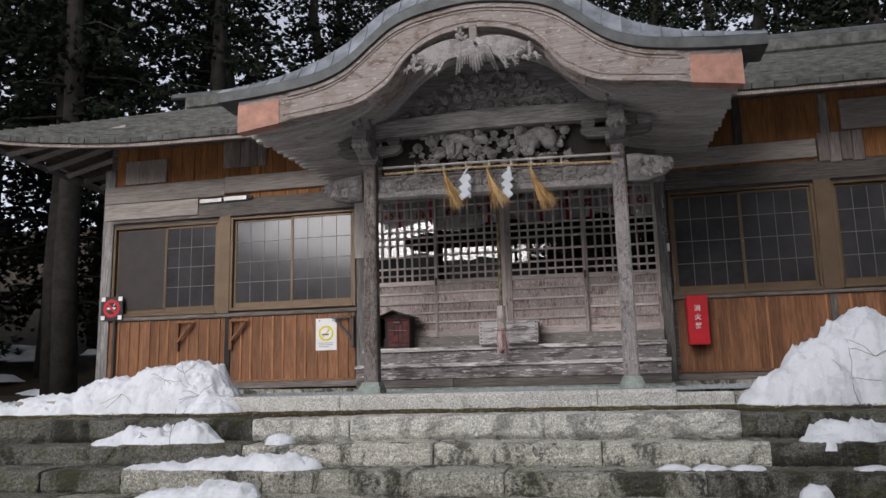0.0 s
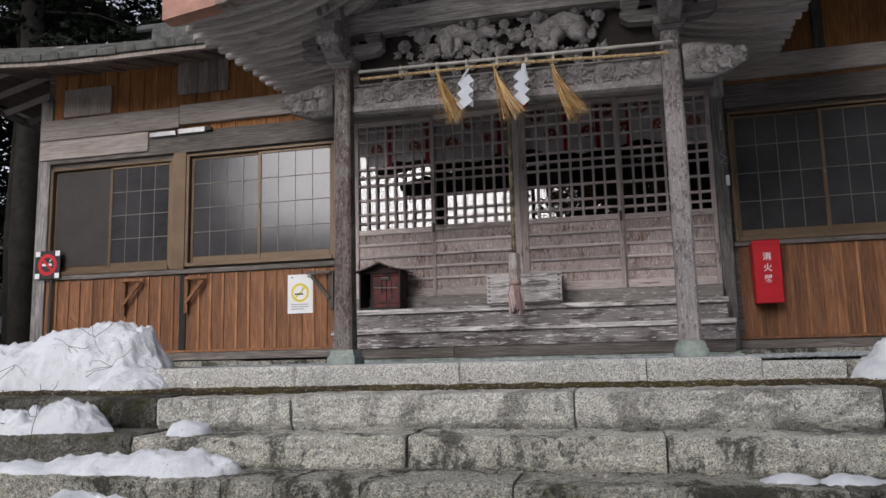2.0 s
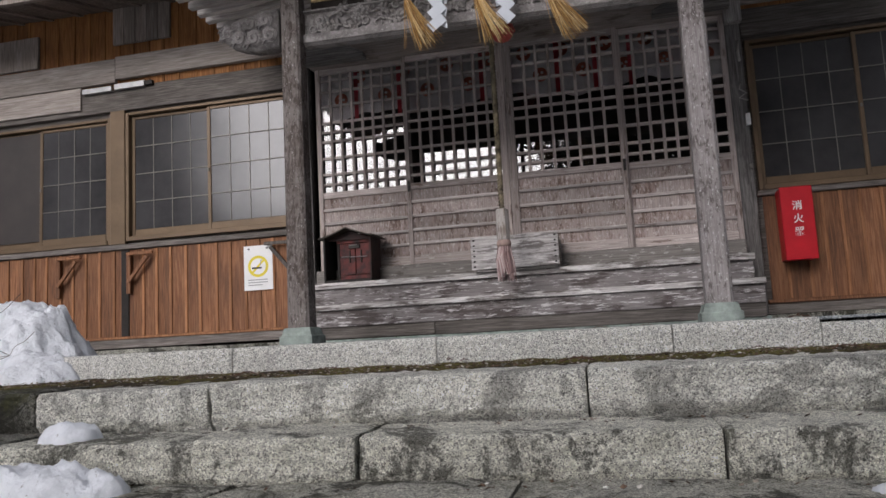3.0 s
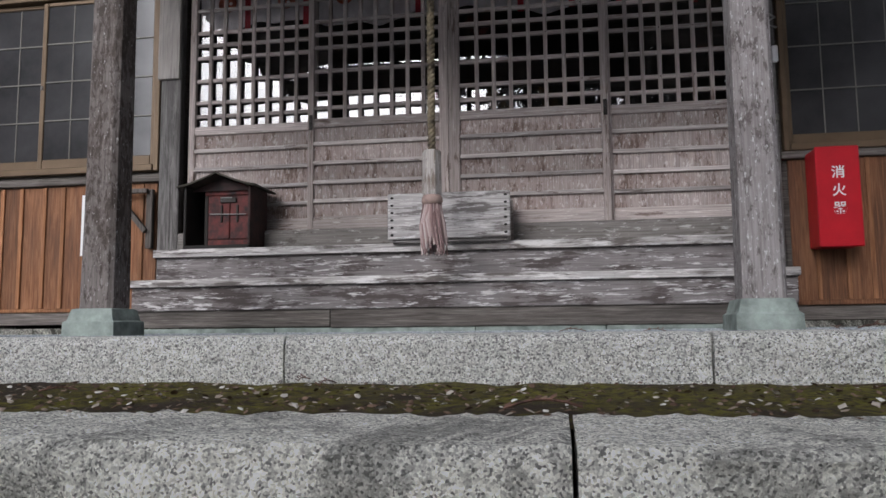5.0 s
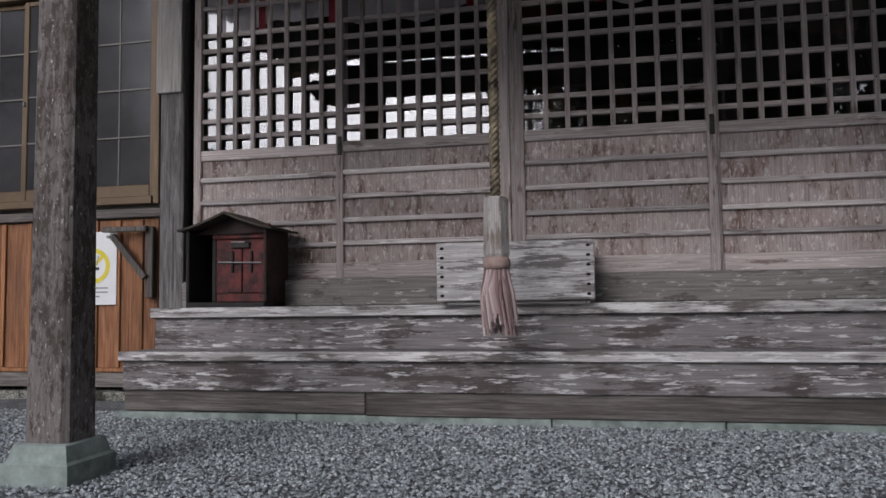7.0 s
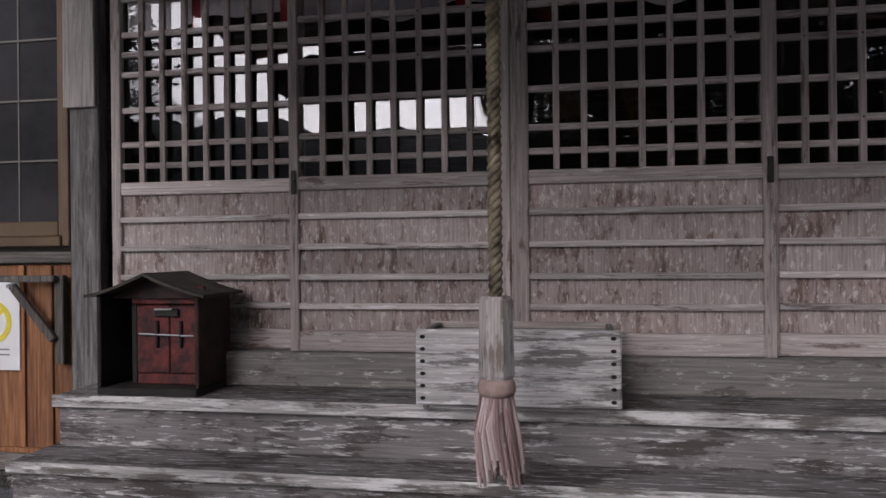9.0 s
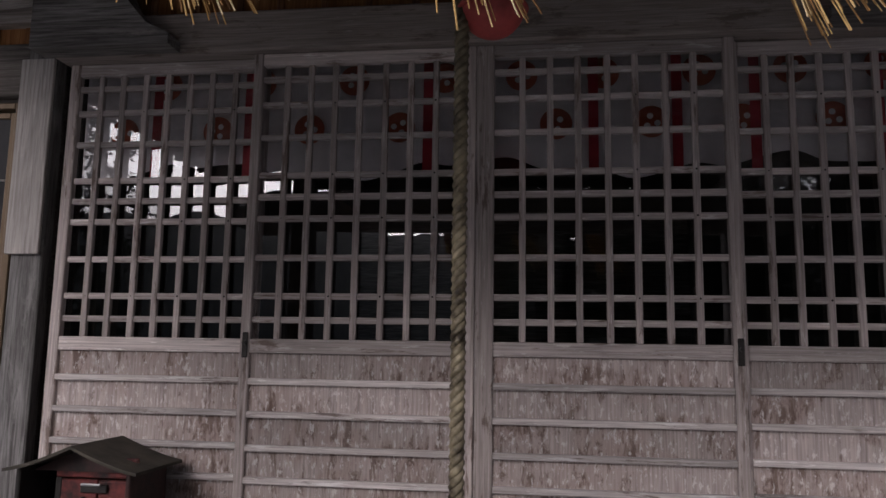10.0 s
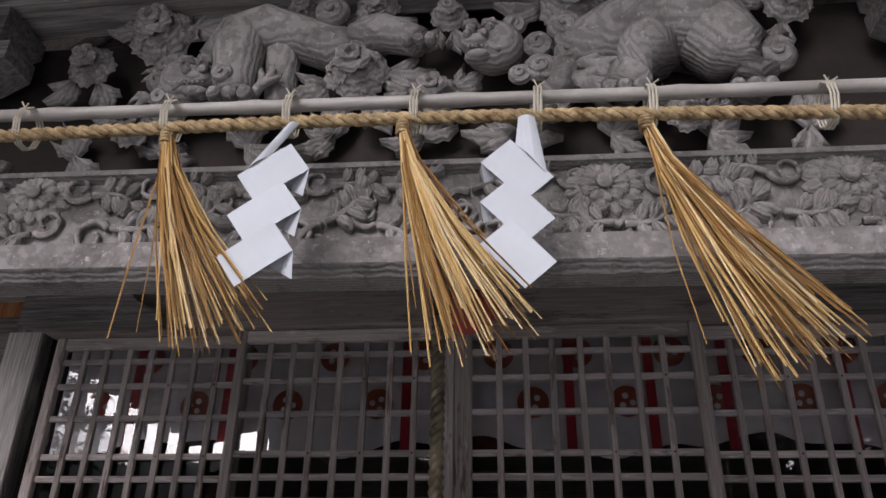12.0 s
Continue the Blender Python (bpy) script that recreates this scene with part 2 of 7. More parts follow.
def flaked(name, base, under, pale, axis="x", cover=0.5, pale_cover=0.42, scale=26.0, stretch=0.2, vary=0.15, drip=0.0, relief=0.006, tint=None):
    """Old wood whose grey skin flakes off: dark bare patches, pale raised flakes, fibre lines, each board its own shade."""
    mat, nt, bsdf = material(name)
    s = {"x": (stretch, 1, 1), "y": (1, stretch, 1), "z": (1, 1, stretch)}[axis]
    f = {"x": (0.03, 1, 1), "y": (1, 0.03, 1), "z": (1, 1, 0.03)}[axis]
    v, raw, rnd = coords(nt, s)
    mp = nt.nodes.new("ShaderNodeMapping")
    mp.inputs["Scale"].default_value = f
    nt.links.new(raw, mp.inputs[0])
    fibre = noise_tex(nt, mp.outputs[0], 130, 6, 0.6, 0.3)
    broad = noise_tex(nt, raw, 3.2, 6, 0.65, 0.5)
    patch = noise_tex(nt, v, scale, 10, 0.72, 0.3)
    fleck = noise_tex(nt, v, scale * 2.3, 8, 0.7, 0.2)
    col = mixed(nt, 0.85, base, ramp(nt, fibre, (0.3, (0.55, 0.54, 0.53)), (0.7, (1.3, 1.3, 1.3))), "MULTIPLY")
    if tint:
        col = mixed(nt, ramp(nt, broad, (0.45, (0, 0, 0)), (0.62, (0.7, 0.7, 0.7))), col, tint)
    sway = nt.nodes.new("ShaderNodeMath")
    sway.operation = "MULTIPLY_ADD"
    sway.inputs[1].default_value, sway.inputs[2].default_value = 0.45, -0.225
    nt.links.new(broad, sway.inputs[0])
    both = nt.nodes.new("ShaderNodeMath")
    both.operation = "ADD"
    nt.links.new(patch, both.inputs[0])
    nt.links.new(sway.outputs[0], both.inputs[1])
    edge = 1 - cover
    col = mixed(nt, ramp(nt, both.outputs[0], (edge, (0, 0, 0)), (edge + 0.07, (0.85, 0.85, 0.85))), col, under)
    if drip:
        fall = nt.nodes.new("ShaderNodeMapping")
        fall.inputs["Scale"].default_value = (1.0, 1.0, 0.26)
        nt.links.new(raw, fall.inputs[0])
        run = noise_tex(nt, fall.outputs[0], 26, 9, 0.7, 0.6)
        runs = nt.nodes.new("ShaderNodeMath")
        runs.operation = "ADD"
        nt.links.new(run, runs.inputs[0])
        nt.links.new(sway.outputs[0], runs.inputs[1])
        col = mixed(nt, ramp(nt, runs.outputs[0], (0.53, (0, 0, 0)), (0.64, (drip,) * 3)), col, under)
    edge = 1 - pale_cover
    col = mixed(nt, ramp(nt, fleck, (edge, (0, 0, 0)), (edge + 0.06, (0.9, 0.9, 0.9))), col, pale)
    shade = nt.nodes.new("ShaderNodeMapRange")
    shade.inputs[3].default_value, shade.inputs[4].default_value = 1 - vary, 1 + vary
    nt.links.new(rnd, shade.inputs[0])
    hsv = nt.nodes.new("ShaderNodeHueSaturation")
    nt.links.new(shade.outputs[0], hsv.inputs["Value"])
    nt.links.new(col, hsv.inputs["Color"])
    nt.links.new(hsv.outputs[0], bsdf.inputs["Base Color"])
    bsdf.inputs["Roughness"].default_value = 0.85
    bsdf.inputs["Specular IOR Level"].default_value = 0.2
    up = nt.nodes.new("ShaderNodeMath")
    up.operation = "ADD"
    nt.links.new(fleck, up.inputs[0])
    nt.links.new(fibre, up.inputs[1])
    bump(nt, bsdf, up.outputs[0], 0.6, relief)
    return mat


def carved(name, base, under, pale):
    """Carved timber whose year rings show as contour lines on the rounded forms, with dust and bare flecks."""
    mat, nt, bsdf = material(name)
    v, raw, rnd = coords(nt, spread=1.0)
    wave = node(nt, "ShaderNodeTexWave", Scale=26.0, Distortion=5.0, Detail=3.0)
    wave.inputs["Detail Scale"].default_value = 1.3
    wave.bands_direction = "Y"
    nt.links.new(v, wave.inputs["Vector"])
    col = mixed(nt, 0.5, base, ramp(nt, wave.outputs[1], (0.1, (0.62, 0.61, 0.6)), (0.6, (1.22, 1.22, 1.22))), "MULTIPLY")
    dust = noise_tex(nt, v, 9, 9, 0.7, 0.4)
    col = mixed(nt, ramp(nt, dust, (0.48, (0, 0, 0)), (0.6, (0.75, 0.75, 0.75))), col, under)
    fleck = noise_tex(nt, v, 70, 8, 0.72, 0.3)
    col = mixed(nt, ramp(nt, fleck, (0.57, (0, 0, 0)), (0.66, (0.8, 0.8, 0.8))), col, pale)
    nt.links.new(col, bsdf.inputs["Base Color"])
    bsdf.inputs["Roughness"].default_value = 0.85
    bsdf.inputs["Specular IOR Level"].default_value = 0.2
    up = nt.nodes.new("ShaderNodeMath")
    up.operation = "ADD"
    nt.links.new(wave.outputs[1], up.inputs[0])
    nt.links.new(fleck, up.inputs[1])
    bump(nt, bsdf, up.outputs[0], 0.4, 0.004)
    return mat


GREY = dict(dark=(0.12, 0.112, 0.106), mid=(0.26, 0.245, 0.235), light=(0.41, 0.395, 0.38))
wood_x = wood("weathered_wood_x", **GREY, axis="x", pale=(0.42, 0.395, 0.37))
wood_y = wood("weathered_wood_y", **GREY, axis="y")
wood_z = wood("weathered_wood_z", **GREY, axis="z", pale=(0.42, 0.40, 0.38))
wood_post = flaked("post_wood", (0.28, 0.258, 0.254), (0.095, 0.08, 0.075), (0.56, 0.55, 0.545), "z", 0.49, 0.42, 44, 0.36, 0.08, tint=(0.19, 0.168, 0.162), relief=0.008)
wood_post_dark = flaked("damp_post_wood", (0.185, 0.165, 0.155), (0.055, 0.043, 0.037), (0.5, 0.485, 0.475), "z", 0.5, 0.4, 44, 0.36, 0.08, tint=(0.105, 0.086, 0.076), relief=0.008)
wood_pale_x = wood("pale_board_x", (0.2, 0.172, 0.152), (0.31, 0.272, 0.247), (0.43, 0.388, 0.357), "x", stain_amount=0.35, stain=(0.13, 0.115, 0.1))
wood_brown_y = wood("eave_wood", (0.13, 0.1, 0.085), (0.23, 0.185, 0.16), (0.34, 0.285, 0.25), "y")
wood_patch = wood("patch_board", (0.15, 0.125, 0.108), (0.24, 0.205, 0.182), (0.34, 0.3, 0.272), "z", stain_amount=0.4, stain=(0.1, 0.082, 0.07))
wood_pale_z = wood("pale_board_z", (0.24, 0.22, 0.2), (0.4, 0.37, 0.345), (0.53, 0.5, 0.47), "z", stain_amount=0.3, stain=(0.15, 0.13, 0.115), vary=0.15)
wood_step = flaked("step_board", (0.235, 0.217, 0.214), (0.07, 0.057, 0.053), (0.64, 0.62, 0.61), "x", 0.5, 0.445, 24, 0.14, 0.12, tint=(0.16, 0.14, 0.135))
wood_nosing = flaked("nosing_wood", (0.44, 0.42, 0.405), (0.1, 0.083, 0.075), (0.7, 0.68, 0.665), "x", 0.49, 0.48, 14, 0.12, 0.06)
wood_dark_x = wood("dark_beam_x", (0.07, 0.06, 0.053), (0.145, 0.128, 0.115), (0.24, 0.218, 0.2), "x")
wood_dark_z = wood("dark_beam_z", (0.05, 0.043, 0.038), (0.105, 0.092, 0.083), (0.18, 0.165, 0.15), "z")
wood_door = flaked("door_board", (0.4, 0.342, 0.32), (0.125, 0.084, 0.067), (0.58, 0.54, 0.52), "z", 0.42, 0.45, 26, 0.4, 0.2, drip=0.8, tint=(0.33, 0.25, 0.222), relief=0.004)
wood_door_rail = flaked("door_rail", (0.5, 0.44, 0.415), (0.17, 0.12, 0.1), (0.7, 0.66, 0.63), "x", 0.43, 0.43, 26, 0.12, 0.28)
wood_door_stile = flaked("door_stile", (0.43, 0.372, 0.348), (0.14, 0.1, 0.082), (0.62, 0.57, 0.54), "z", 0.44, 0.4, 26, 0.12, 0.22)
wood_siding = wood("siding_board", (0.13, 0.055, 0.026), (0.235, 0.105, 0.05), (0.33, 0.165, 0.085), "z", stain=(0.085, 0.045, 0.03), stain_amount=0.6, vary=0.22, rough=0.6)
wood_batten = wood("siding_batten", (0.2, 0.085, 0.036), (0.32, 0.145, 0.065), (0.41, 0.2, 0.1), "z", stain=(0.11, 0.055, 0.035), stain_amount=0.45, vary=0.25, rough=0.6)
wood_orange = wood("orange_board", (0.19, 0.078, 0.026), (0.31, 0.138, 0.048), (0.42, 0.205, 0.08), "z", stain=(0.14, 0.06, 0.03), stain_amount=0.55, vary=0.25)
wood_rafter = flaked("rafter_wood", (0.52, 0.485, 0.46), (0.24, 0.2, 0.175), (0.64, 0.615, 0.59), "x", 0.4, 0.42, 20, 0.15, 0.2)
wood_box = flaked("offering_board", (0.49, 0.47, 0.46), (0.14, 0.125, 0.118), (0.7, 0.68, 0.67), "x", 0.5, 0.46, 26, 0.12, 0.06)
wood_sill = flaked("threshold_wood", (0.22, 0.205, 0.19), (0.1, 0.085, 0.075), (0.47, 0.455, 0.43), "x", 0.45, 0.42, 16, 0.3, 0.1)
wood_grip = flaked("grip_wood", (0.42, 0.39, 0.365), (0.17, 0.135, 0.11), (0.58, 0.56, 0.54), "z", 0.46, 0.42, 30, 0.15, 0.05)
wood_strip = flaked("batten_wood", (0.5, 0.455, 0.435), (0.15, 0.11, 0.095), (0.68, 0.65, 0.63), "x", 0.42, 0.44, 22, 0.1, 0.35)
wood_lintel = flaked("lintel_wood", (0.34, 0.295, 0.27), (0.16, 0.125, 0.105), (0.5, 0.455, 0.42), "x", 0.45, 0.36, 14, 0.2, 0.1)
wood_carved = carved("carved_wood", (0.255, 0.24, 0.234), (0.115, 0.104, 0.1), (0.43, 0.415, 0.41))
wood_carved_pale = carved("pale_carved_wood", (0.3, 0.284, 0.275), (0.15, 0.136, 0.127), (0.47, 0.455, 0.445))
wood_arch = flaked("bargeboard_wood", (0.34, 0.3, 0.28), (0.15, 0.112, 0.092), (0.52, 0.49, 0.465), "x", 0.47, 0.42, 15, 0.4, 0.12, tint=(0.25, 0.195, 0.165))
stone = granite("granite", 0.95, 0.6, 1.5)
stone_clean = granite("granite_clean", 0.15, 0.06, 2.2, 0.32, (1.0, 1.0, 0.97))
stone_top = granite("granite_top", 0.58, 0.14, 2.2, 0.4, (1.0, 0.995, 0.94))
stone_pale = granite("granite_pale", 0.85, 0.28, 2.05, 0.5)
stone_dark = granite("granite_dark", 0.97, 0.85, 0.6)
concrete = plain("painted_concrete", (0.235, 0.275, 0.25), 0.85, vary=0.4, scale=9, bumpy=0.4)
metal_roof = plain("roof_sheet", (0.20, 0.218, 0.24), 0.5, 0.15, vary=0.45, scale=4, bumpy=0.05)
metal_dark = plain("roof_edge_metal", (0.075, 0.08, 0.08), 0.6, 0.1, vary=0.35, scale=6)
copper = plain("salmon_copper", (0.36, 0.19, 0.14), 0.65, 0.1, vary=0.22, scale=8)
tile = plain("roof_shingle", (0.085, 0.087, 0.08), 0.75, vary=0.55, scale=6, bumpy=0.4)
bronze = plain("bronze_sash", (0.14, 0.096, 0.058), 0.45, 0.35, vary=0.15, scale=4, bumpy=0.03)
sash_light = plain("muntin_metal", (0.18, 0.168, 0.15), 0.5, 0.4, vary=0.1)
red_paint = plain("red_enamel", (0.52, 0.012, 0.022), 0.35, spec=0.5, vary=0.1, scale=5, bumpy=0.03)
red_worn = plain("worn_red_lacquer", (0.02, 0.009, 0.008), 0.65, vary=0.5, scale=15, bumpy=0.3, second=(0.165, 0.03, 0.026))
# darker red for the cabinet's right side and gable
red_dark = plain("darker_red_lacquer", (0.02, 0.013, 0.011), 0.7, vary=0.4, scale=14, second=(0.055, 0.021, 0.018))
black_board = plain("blackened_board", (0.018, 0.015, 0.013), 0.75, vary=0.4)
iron = plain("dark_iron", (0.03, 0.027, 0.025), 0.5, 0.7, vary=0.4)
steel = plain("dull_steel", (0.42, 0.42, 0.42), 0.4, 0.8, vary=0.15)
white_print = plain("white_print", (0.8, 0.8, 0.79), 0.5, vary=0.04)
yellow_print = plain("yellow_print", (0.75, 0.62, 0.05), 0.5, vary=0.04)
dark_print = plain("dark_print", (0.03, 0.03, 0.03), 0.5)
red_print = plain("red_print", (0.55, 0.02, 0.03), 0.5)
grey_print = plain("grey_print", (0.3, 0.3, 0.3), 0.6)
paper = plain("folded_paper", (0.5, 0.53, 0.57), 0.8, vary=0.05, scale=6, bumpy=0.08)
cloth = plain("curtain_cloth", (0.88, 0.82, 0.83), 0.9, vary=0.12, scale=7, bumpy=0.15)
cloth_red = plain("red_cloth", (0.5, 0.03, 0.05), 0.9, vary=0.2)
emblem_red = plain("emblem_dye", (0.42, 0.10, 0.055), 0.9, vary=0.25)
tassel_cloth = island("tassel_threads", ((0.0, (0.2, 0.13, 0.125)), (0.4, (0.4, 0.28, 0.27)), (0.8, (0.5, 0.4, 0.385)), (1.0, (0.62, 0.55, 0.53))), 0.9, 0.1)
rope_old = plain("old_bell_rope", (0.085, 0.058, 0.032), 0.5, vary=0.7, scale=14, bumpy=0.5, second=(0.3, 0.25, 0.16))
rope_straw = plain("straw_rope", (0.30, 0.19, 0.085), 0.85, vary=0.4, scale=42, bumpy=0.9, second=(0.6, 0.45, 0.25))
straw = shaded("straw", ((0.0, (0.12, 0.055, 0.02)), (0.3, (0.36, 0.2, 0.065)), (0.7, (0.6, 0.4, 0.16)), (1.0, (0.82, 0.68, 0.42))), 0.5, 0.4)
string_white = plain("white_string", (0.52, 0.48, 0.4), 0.8, vary=0.12, scale=30)
bamboo = plain("dry_bamboo", (0.34, 0.325, 0.3), 0.45, vary=0.2, scale=7, bumpy=0.05)
# near-black room surfaces; also stands for the shaded gap behind the frieze
room_dark = plain("room_and_gap_dark", (0.028, 0.022, 0.019), 0.9, vary=0.3)
gravel_mat = island("gravel", ((0.0, (0.17, 0.185, 0.192)), (0.35, (0.28, 0.305, 0.315)), (0.8, (0.37, 0.4, 0.41)), (1.0, (0.52, 0.54, 0.54))), 0.85, 0.25, 60)
gravel_bed = ground_mix("gravel_bed", (0.22, 0.23, 0.24), (0.29, 0.305, 0.31), (0.13, 0.135, 0.14), 5.0, 1.0, 0.03)
moss_mat = ground_mix("moss_soil", (0.042, 0.032, 0.023), (0.13, 0.118, 0.022), (0.045, 0.033, 0.023), 3.0, 0.9, 0.03)
litter_mat = island("leaf_litter", ((0.0, (0.05, 0.03, 0.02)), (0.5, (0.15, 0.10, 0.07)), (0.85, (0.3, 0.27, 0.23)), (1.0, (0.5, 0.49, 0.46))), 0.9, 0.2)
forest_floor = ground_mix("forest_floor", (0.04, 0.03, 0.022), (0.06, 0.048, 0.032), (0.028, 0.02, 0.015), 1.2, 0.8, 0.06)
# bark and needles near black: the dense forest's shade is put into these colours
bark = plain("cedar_bark_in_shade", (0.03, 0.026, 0.022), 0.95, vary=0.4, scale=5, bumpy=0.8)
leaf_mat = island("cedar_needles_in_shade", ((0.0, (0.006, 0.009, 0.006)), (0.6, (0.012, 0.018, 0.011)), (1.0, (0.03, 0.04, 0.023))), 0.85, 0.12)
twig_mat = plain("dry_twig", (0.06, 0.045, 0.035), 0.9, vary=0.3)
hill_mat = ground_mix("far_forest", (0.014, 0.02, 0.022), (0.022, 0.03, 0.032), (0.01, 0.014, 0.016), 0.02, 0.2, 1.0)


def snow_material():
    mat, nt, bsdf = material("old_snow")
    v, raw, rnd = coords(nt, spread=0)
    n = noise_tex(nt, v, 5, 9, 0.7)
    col = ramp(nt, n, (0.34, (0.66, 0.69, 0.73)), (0.52, (0.85, 0.885, 0.93)))
    d = noise_tex(nt, v, 26, 8, 0.75)
    col = mixed(nt, ramp(nt, d, (0.62, (0, 0, 0)), (0.70, (0.8, 0.8, 0.8))), col, (0.14, 0.115, 0.09))
    nt.links.new(col, bsdf.inputs["Base Color"])
    bsdf.inputs["Roughness"].default_value = 0.7
    bump(nt, bsdf, noise_tex(nt, v, 22, 9, 0.75), 0.8, 0.045)
    return mat


snow = snow_material()


def glass(name, tint, rough, ior=1.5):
    """A dim room or blind seen through a pane: dark body, glossy face."""
    mat, nt, bsdf = material(name)
    bsdf.inputs["Base Color"].default_value = (*tint, 1)
    bsdf.inputs["Roughness"].default_value = rough
    bsdf.inputs["IOR"].default_value = ior
    bsdf.inputs["Transmission Weight"].default_value = 1.0
    return mat


screen_mesh = plain("screen_mesh", (0.03, 0.023, 0.02), 0.55, spec=0.5, vary=0.25, scale=3.0, bumpy=0.05)
door_glass = glass("door_glass", (0.97, 0.98, 0.98), 0.0, 1.62)
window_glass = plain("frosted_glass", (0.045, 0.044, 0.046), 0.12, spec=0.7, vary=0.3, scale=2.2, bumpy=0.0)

# ---- ground, terrace and steps ----
def build_ground():
    bm = bmesh.new()
    # level court in front, hill behind
    ys = [-3000, -200, -60, -20, -9, -5.35, -5.3, -3.3, -2.3, 0.2, 2, 4, 7, 11, 16, 24, 40, 60, 200, 3000]
    zs = [-1.06, -1.06, -1.06, -1.06, -1.06, -1.06, -1.10, -0.6, -0.3, -0.3, -0.3, -0.2, 0.5, 1.7, 3.4, 6, 11, 17, 20, 20]
    xs = [-3000, -300, -60, -30, -18, -12, -8, -5.8, -3, 0, 3, 5.8, 8, 12, 18, 30, 60, 300, 3000]
    rows = []
    for y, z in zip(ys, zs):
        row = []
        for x in xs:
            side = max(0.0, abs(x) - 5.7)
            zz = z
            if -5.3 <= y <= 3:
                zz = z + min(side, 3.0) * 0.12 if y > -2.5 else z
            zz += 0.12 * noise.noise(Vector((x * 0.4, y * 0.4, 0))) if y > 2.5 and abs(x) < 100 else 0
            row.append(bm.verts.new((x, y, zz)))
        rows.append(row)
    for a, b in zip(rows, rows[1:]):
        for i in range(len(xs) - 1):
            bm.faces.new((a[i], a[i + 1], b[i + 1], b[i]))
    g = part("ground", bm, forest_floor)
    tagged(g, "dark forest soil with fallen needles round the shrine", "ground", kind="structure")


build_ground()


def rough_block(x0, x1, y0, y1, z0, z1, seed, cols, rows=3, amp=0.012, undercut=0.0):
    """A hewn stone: a box whose front and top are broken up and whose edges are worn."""
    bm = bmesh.new()
    nx, nz, ny = cols * 3, rows * 3, 5
    prof = [(y0, z0 + (z1 - z0) * k / nz) for k in range(nz + 1)] + [(y0 + (y1 - y0) * k / ny, z1) for k in range(1, ny + 1)]
    # undercut foot and worn front-top edge
    prof = [(y + (undercut * (1 - k / (0.3 * nz)) if k < 0.3 * nz else 0.0), z) for k, (y, z) in enumerate(prof)]
    prof[nz] = (y0 + 0.014, z1 - 0.004)
    prof.insert(nz, (y0 + 0.002, z1 - 0.02))
    grid = []
    for i in range(nx + 1):
        x = x0 + (x1 - x0) * i / nx
        end = 0.006 if i in (0, nx) else 0.0
        line = []
        for k, (y, z) in enumerate(prof):
            q = Vector((x * 6 + seed * 3.1, z * 9, seed))
            dy = amp * noise.noise(q * 1.3) + amp * 0.6 * noise.noise(q * 4.1) + amp * 0.55 * noise.noise(q * 11.3) if k <= nz else 0
            dz = amp * 0.5 * noise.noise(q * 2.2 + Vector((5, y * 9, 5))) + amp * 0.4 * noise.noise(q * 9.0 + Vector((5, y * 60, 5))) if k >= nz else 0
            line.append(bm.verts.new((x, y + dy + end, z + dz - (end * 0.4 if k >= nz else 0))))
        grid.append(line)
    for a, b in zip(grid, grid[1:]):
        for k in range(len(prof) - 1):
            bm.faces.new((a[k], a[k + 1], b[k + 1], b[k]))
    for line, flip in ((grid[0], True), (grid[-1], False)):
        lo = bm.verts.new((line[0].co.x, y1, z0))
        f = line + [lo]
        bm.faces.new(f if flip else f[::-1])
    bmesh.ops.recalc_face_normals(bm, faces=bm.faces)
    return bm


STEPS = [(-3.58, -0.155), (-3.93, -0.335), (-4.27, -0.49), (-4.62, -0.645), (-4.97, -0.80), (-5.32, -0.955)]
steps = thing("stone_steps", "mossy hewn granite steps with snow and dark stains", "steps", kind="structure")
JOINTS = [
    [-7.2, -5.9, -4.4, -3.2, -1.70, -0.87, 0.67, 2.08, 3.3, 4.6, 5.9, 7.2],
    [-7.2, -5.4, -3.8, -2.7, -1.62, -0.73, -0.11, 1.09, 2.19, 3.3, 4.6, 5.9, 7.2],
    [-7.2, -5.6, -4.2, -3.1, -2.42, -1.29, -0.90, -0.56, -0.22, 0.45, 1.73, 2.9, 4.4, 5.9, 7.2],
    [-7.2, -5.2, -3.9, -2.8, -1.5, -0.2, 1.2, 2.5, 3.8, 5.4, 7.2],
    [-7.2, -5.5, -4.2, -2.9, -1.2, 0.1, 1.6, 3.0, 4.5, 7.2],
    [-7.2, -5.0, -3.4, -1.9, -0.5, 0.9, 2.2, 3.8, 5.3, 7.2],
]
for n, (joints, (yf, zt)) in enumerate(zip(JOINTS, STEPS)):
    for k, (a, b) in enumerate(zip(joints, joints[1:])):
        r = random.Random(n * 50 + k)
        dy, dz = r.uniform(-0.015, 0.015), r.uniform(-0.008, 0.006)
        part("stone", rough_block(a + 0.004, b - 0.004, yf + dy, yf + 0.37 - dy, zt - 0.20, zt + dz, n * 20 + k, max(4, int((b - a) * 18)), 4, 0.015, 0.045), stone_dark if b < -1.5 or a > 2.0 - 0.2 * n else stone_top if n == 0 else stone_pale if n == 1 else stone, steps)

curb = thing("stone_kerb", "pale granite kerb stones edging the gravel terrace", "kerb", kind="structure")
CURB = [-4.9, -3.75, -2.7, -1.82, -1.33, -0.145, 1.06, 1.74, 2.21, 3.4, 4.9]
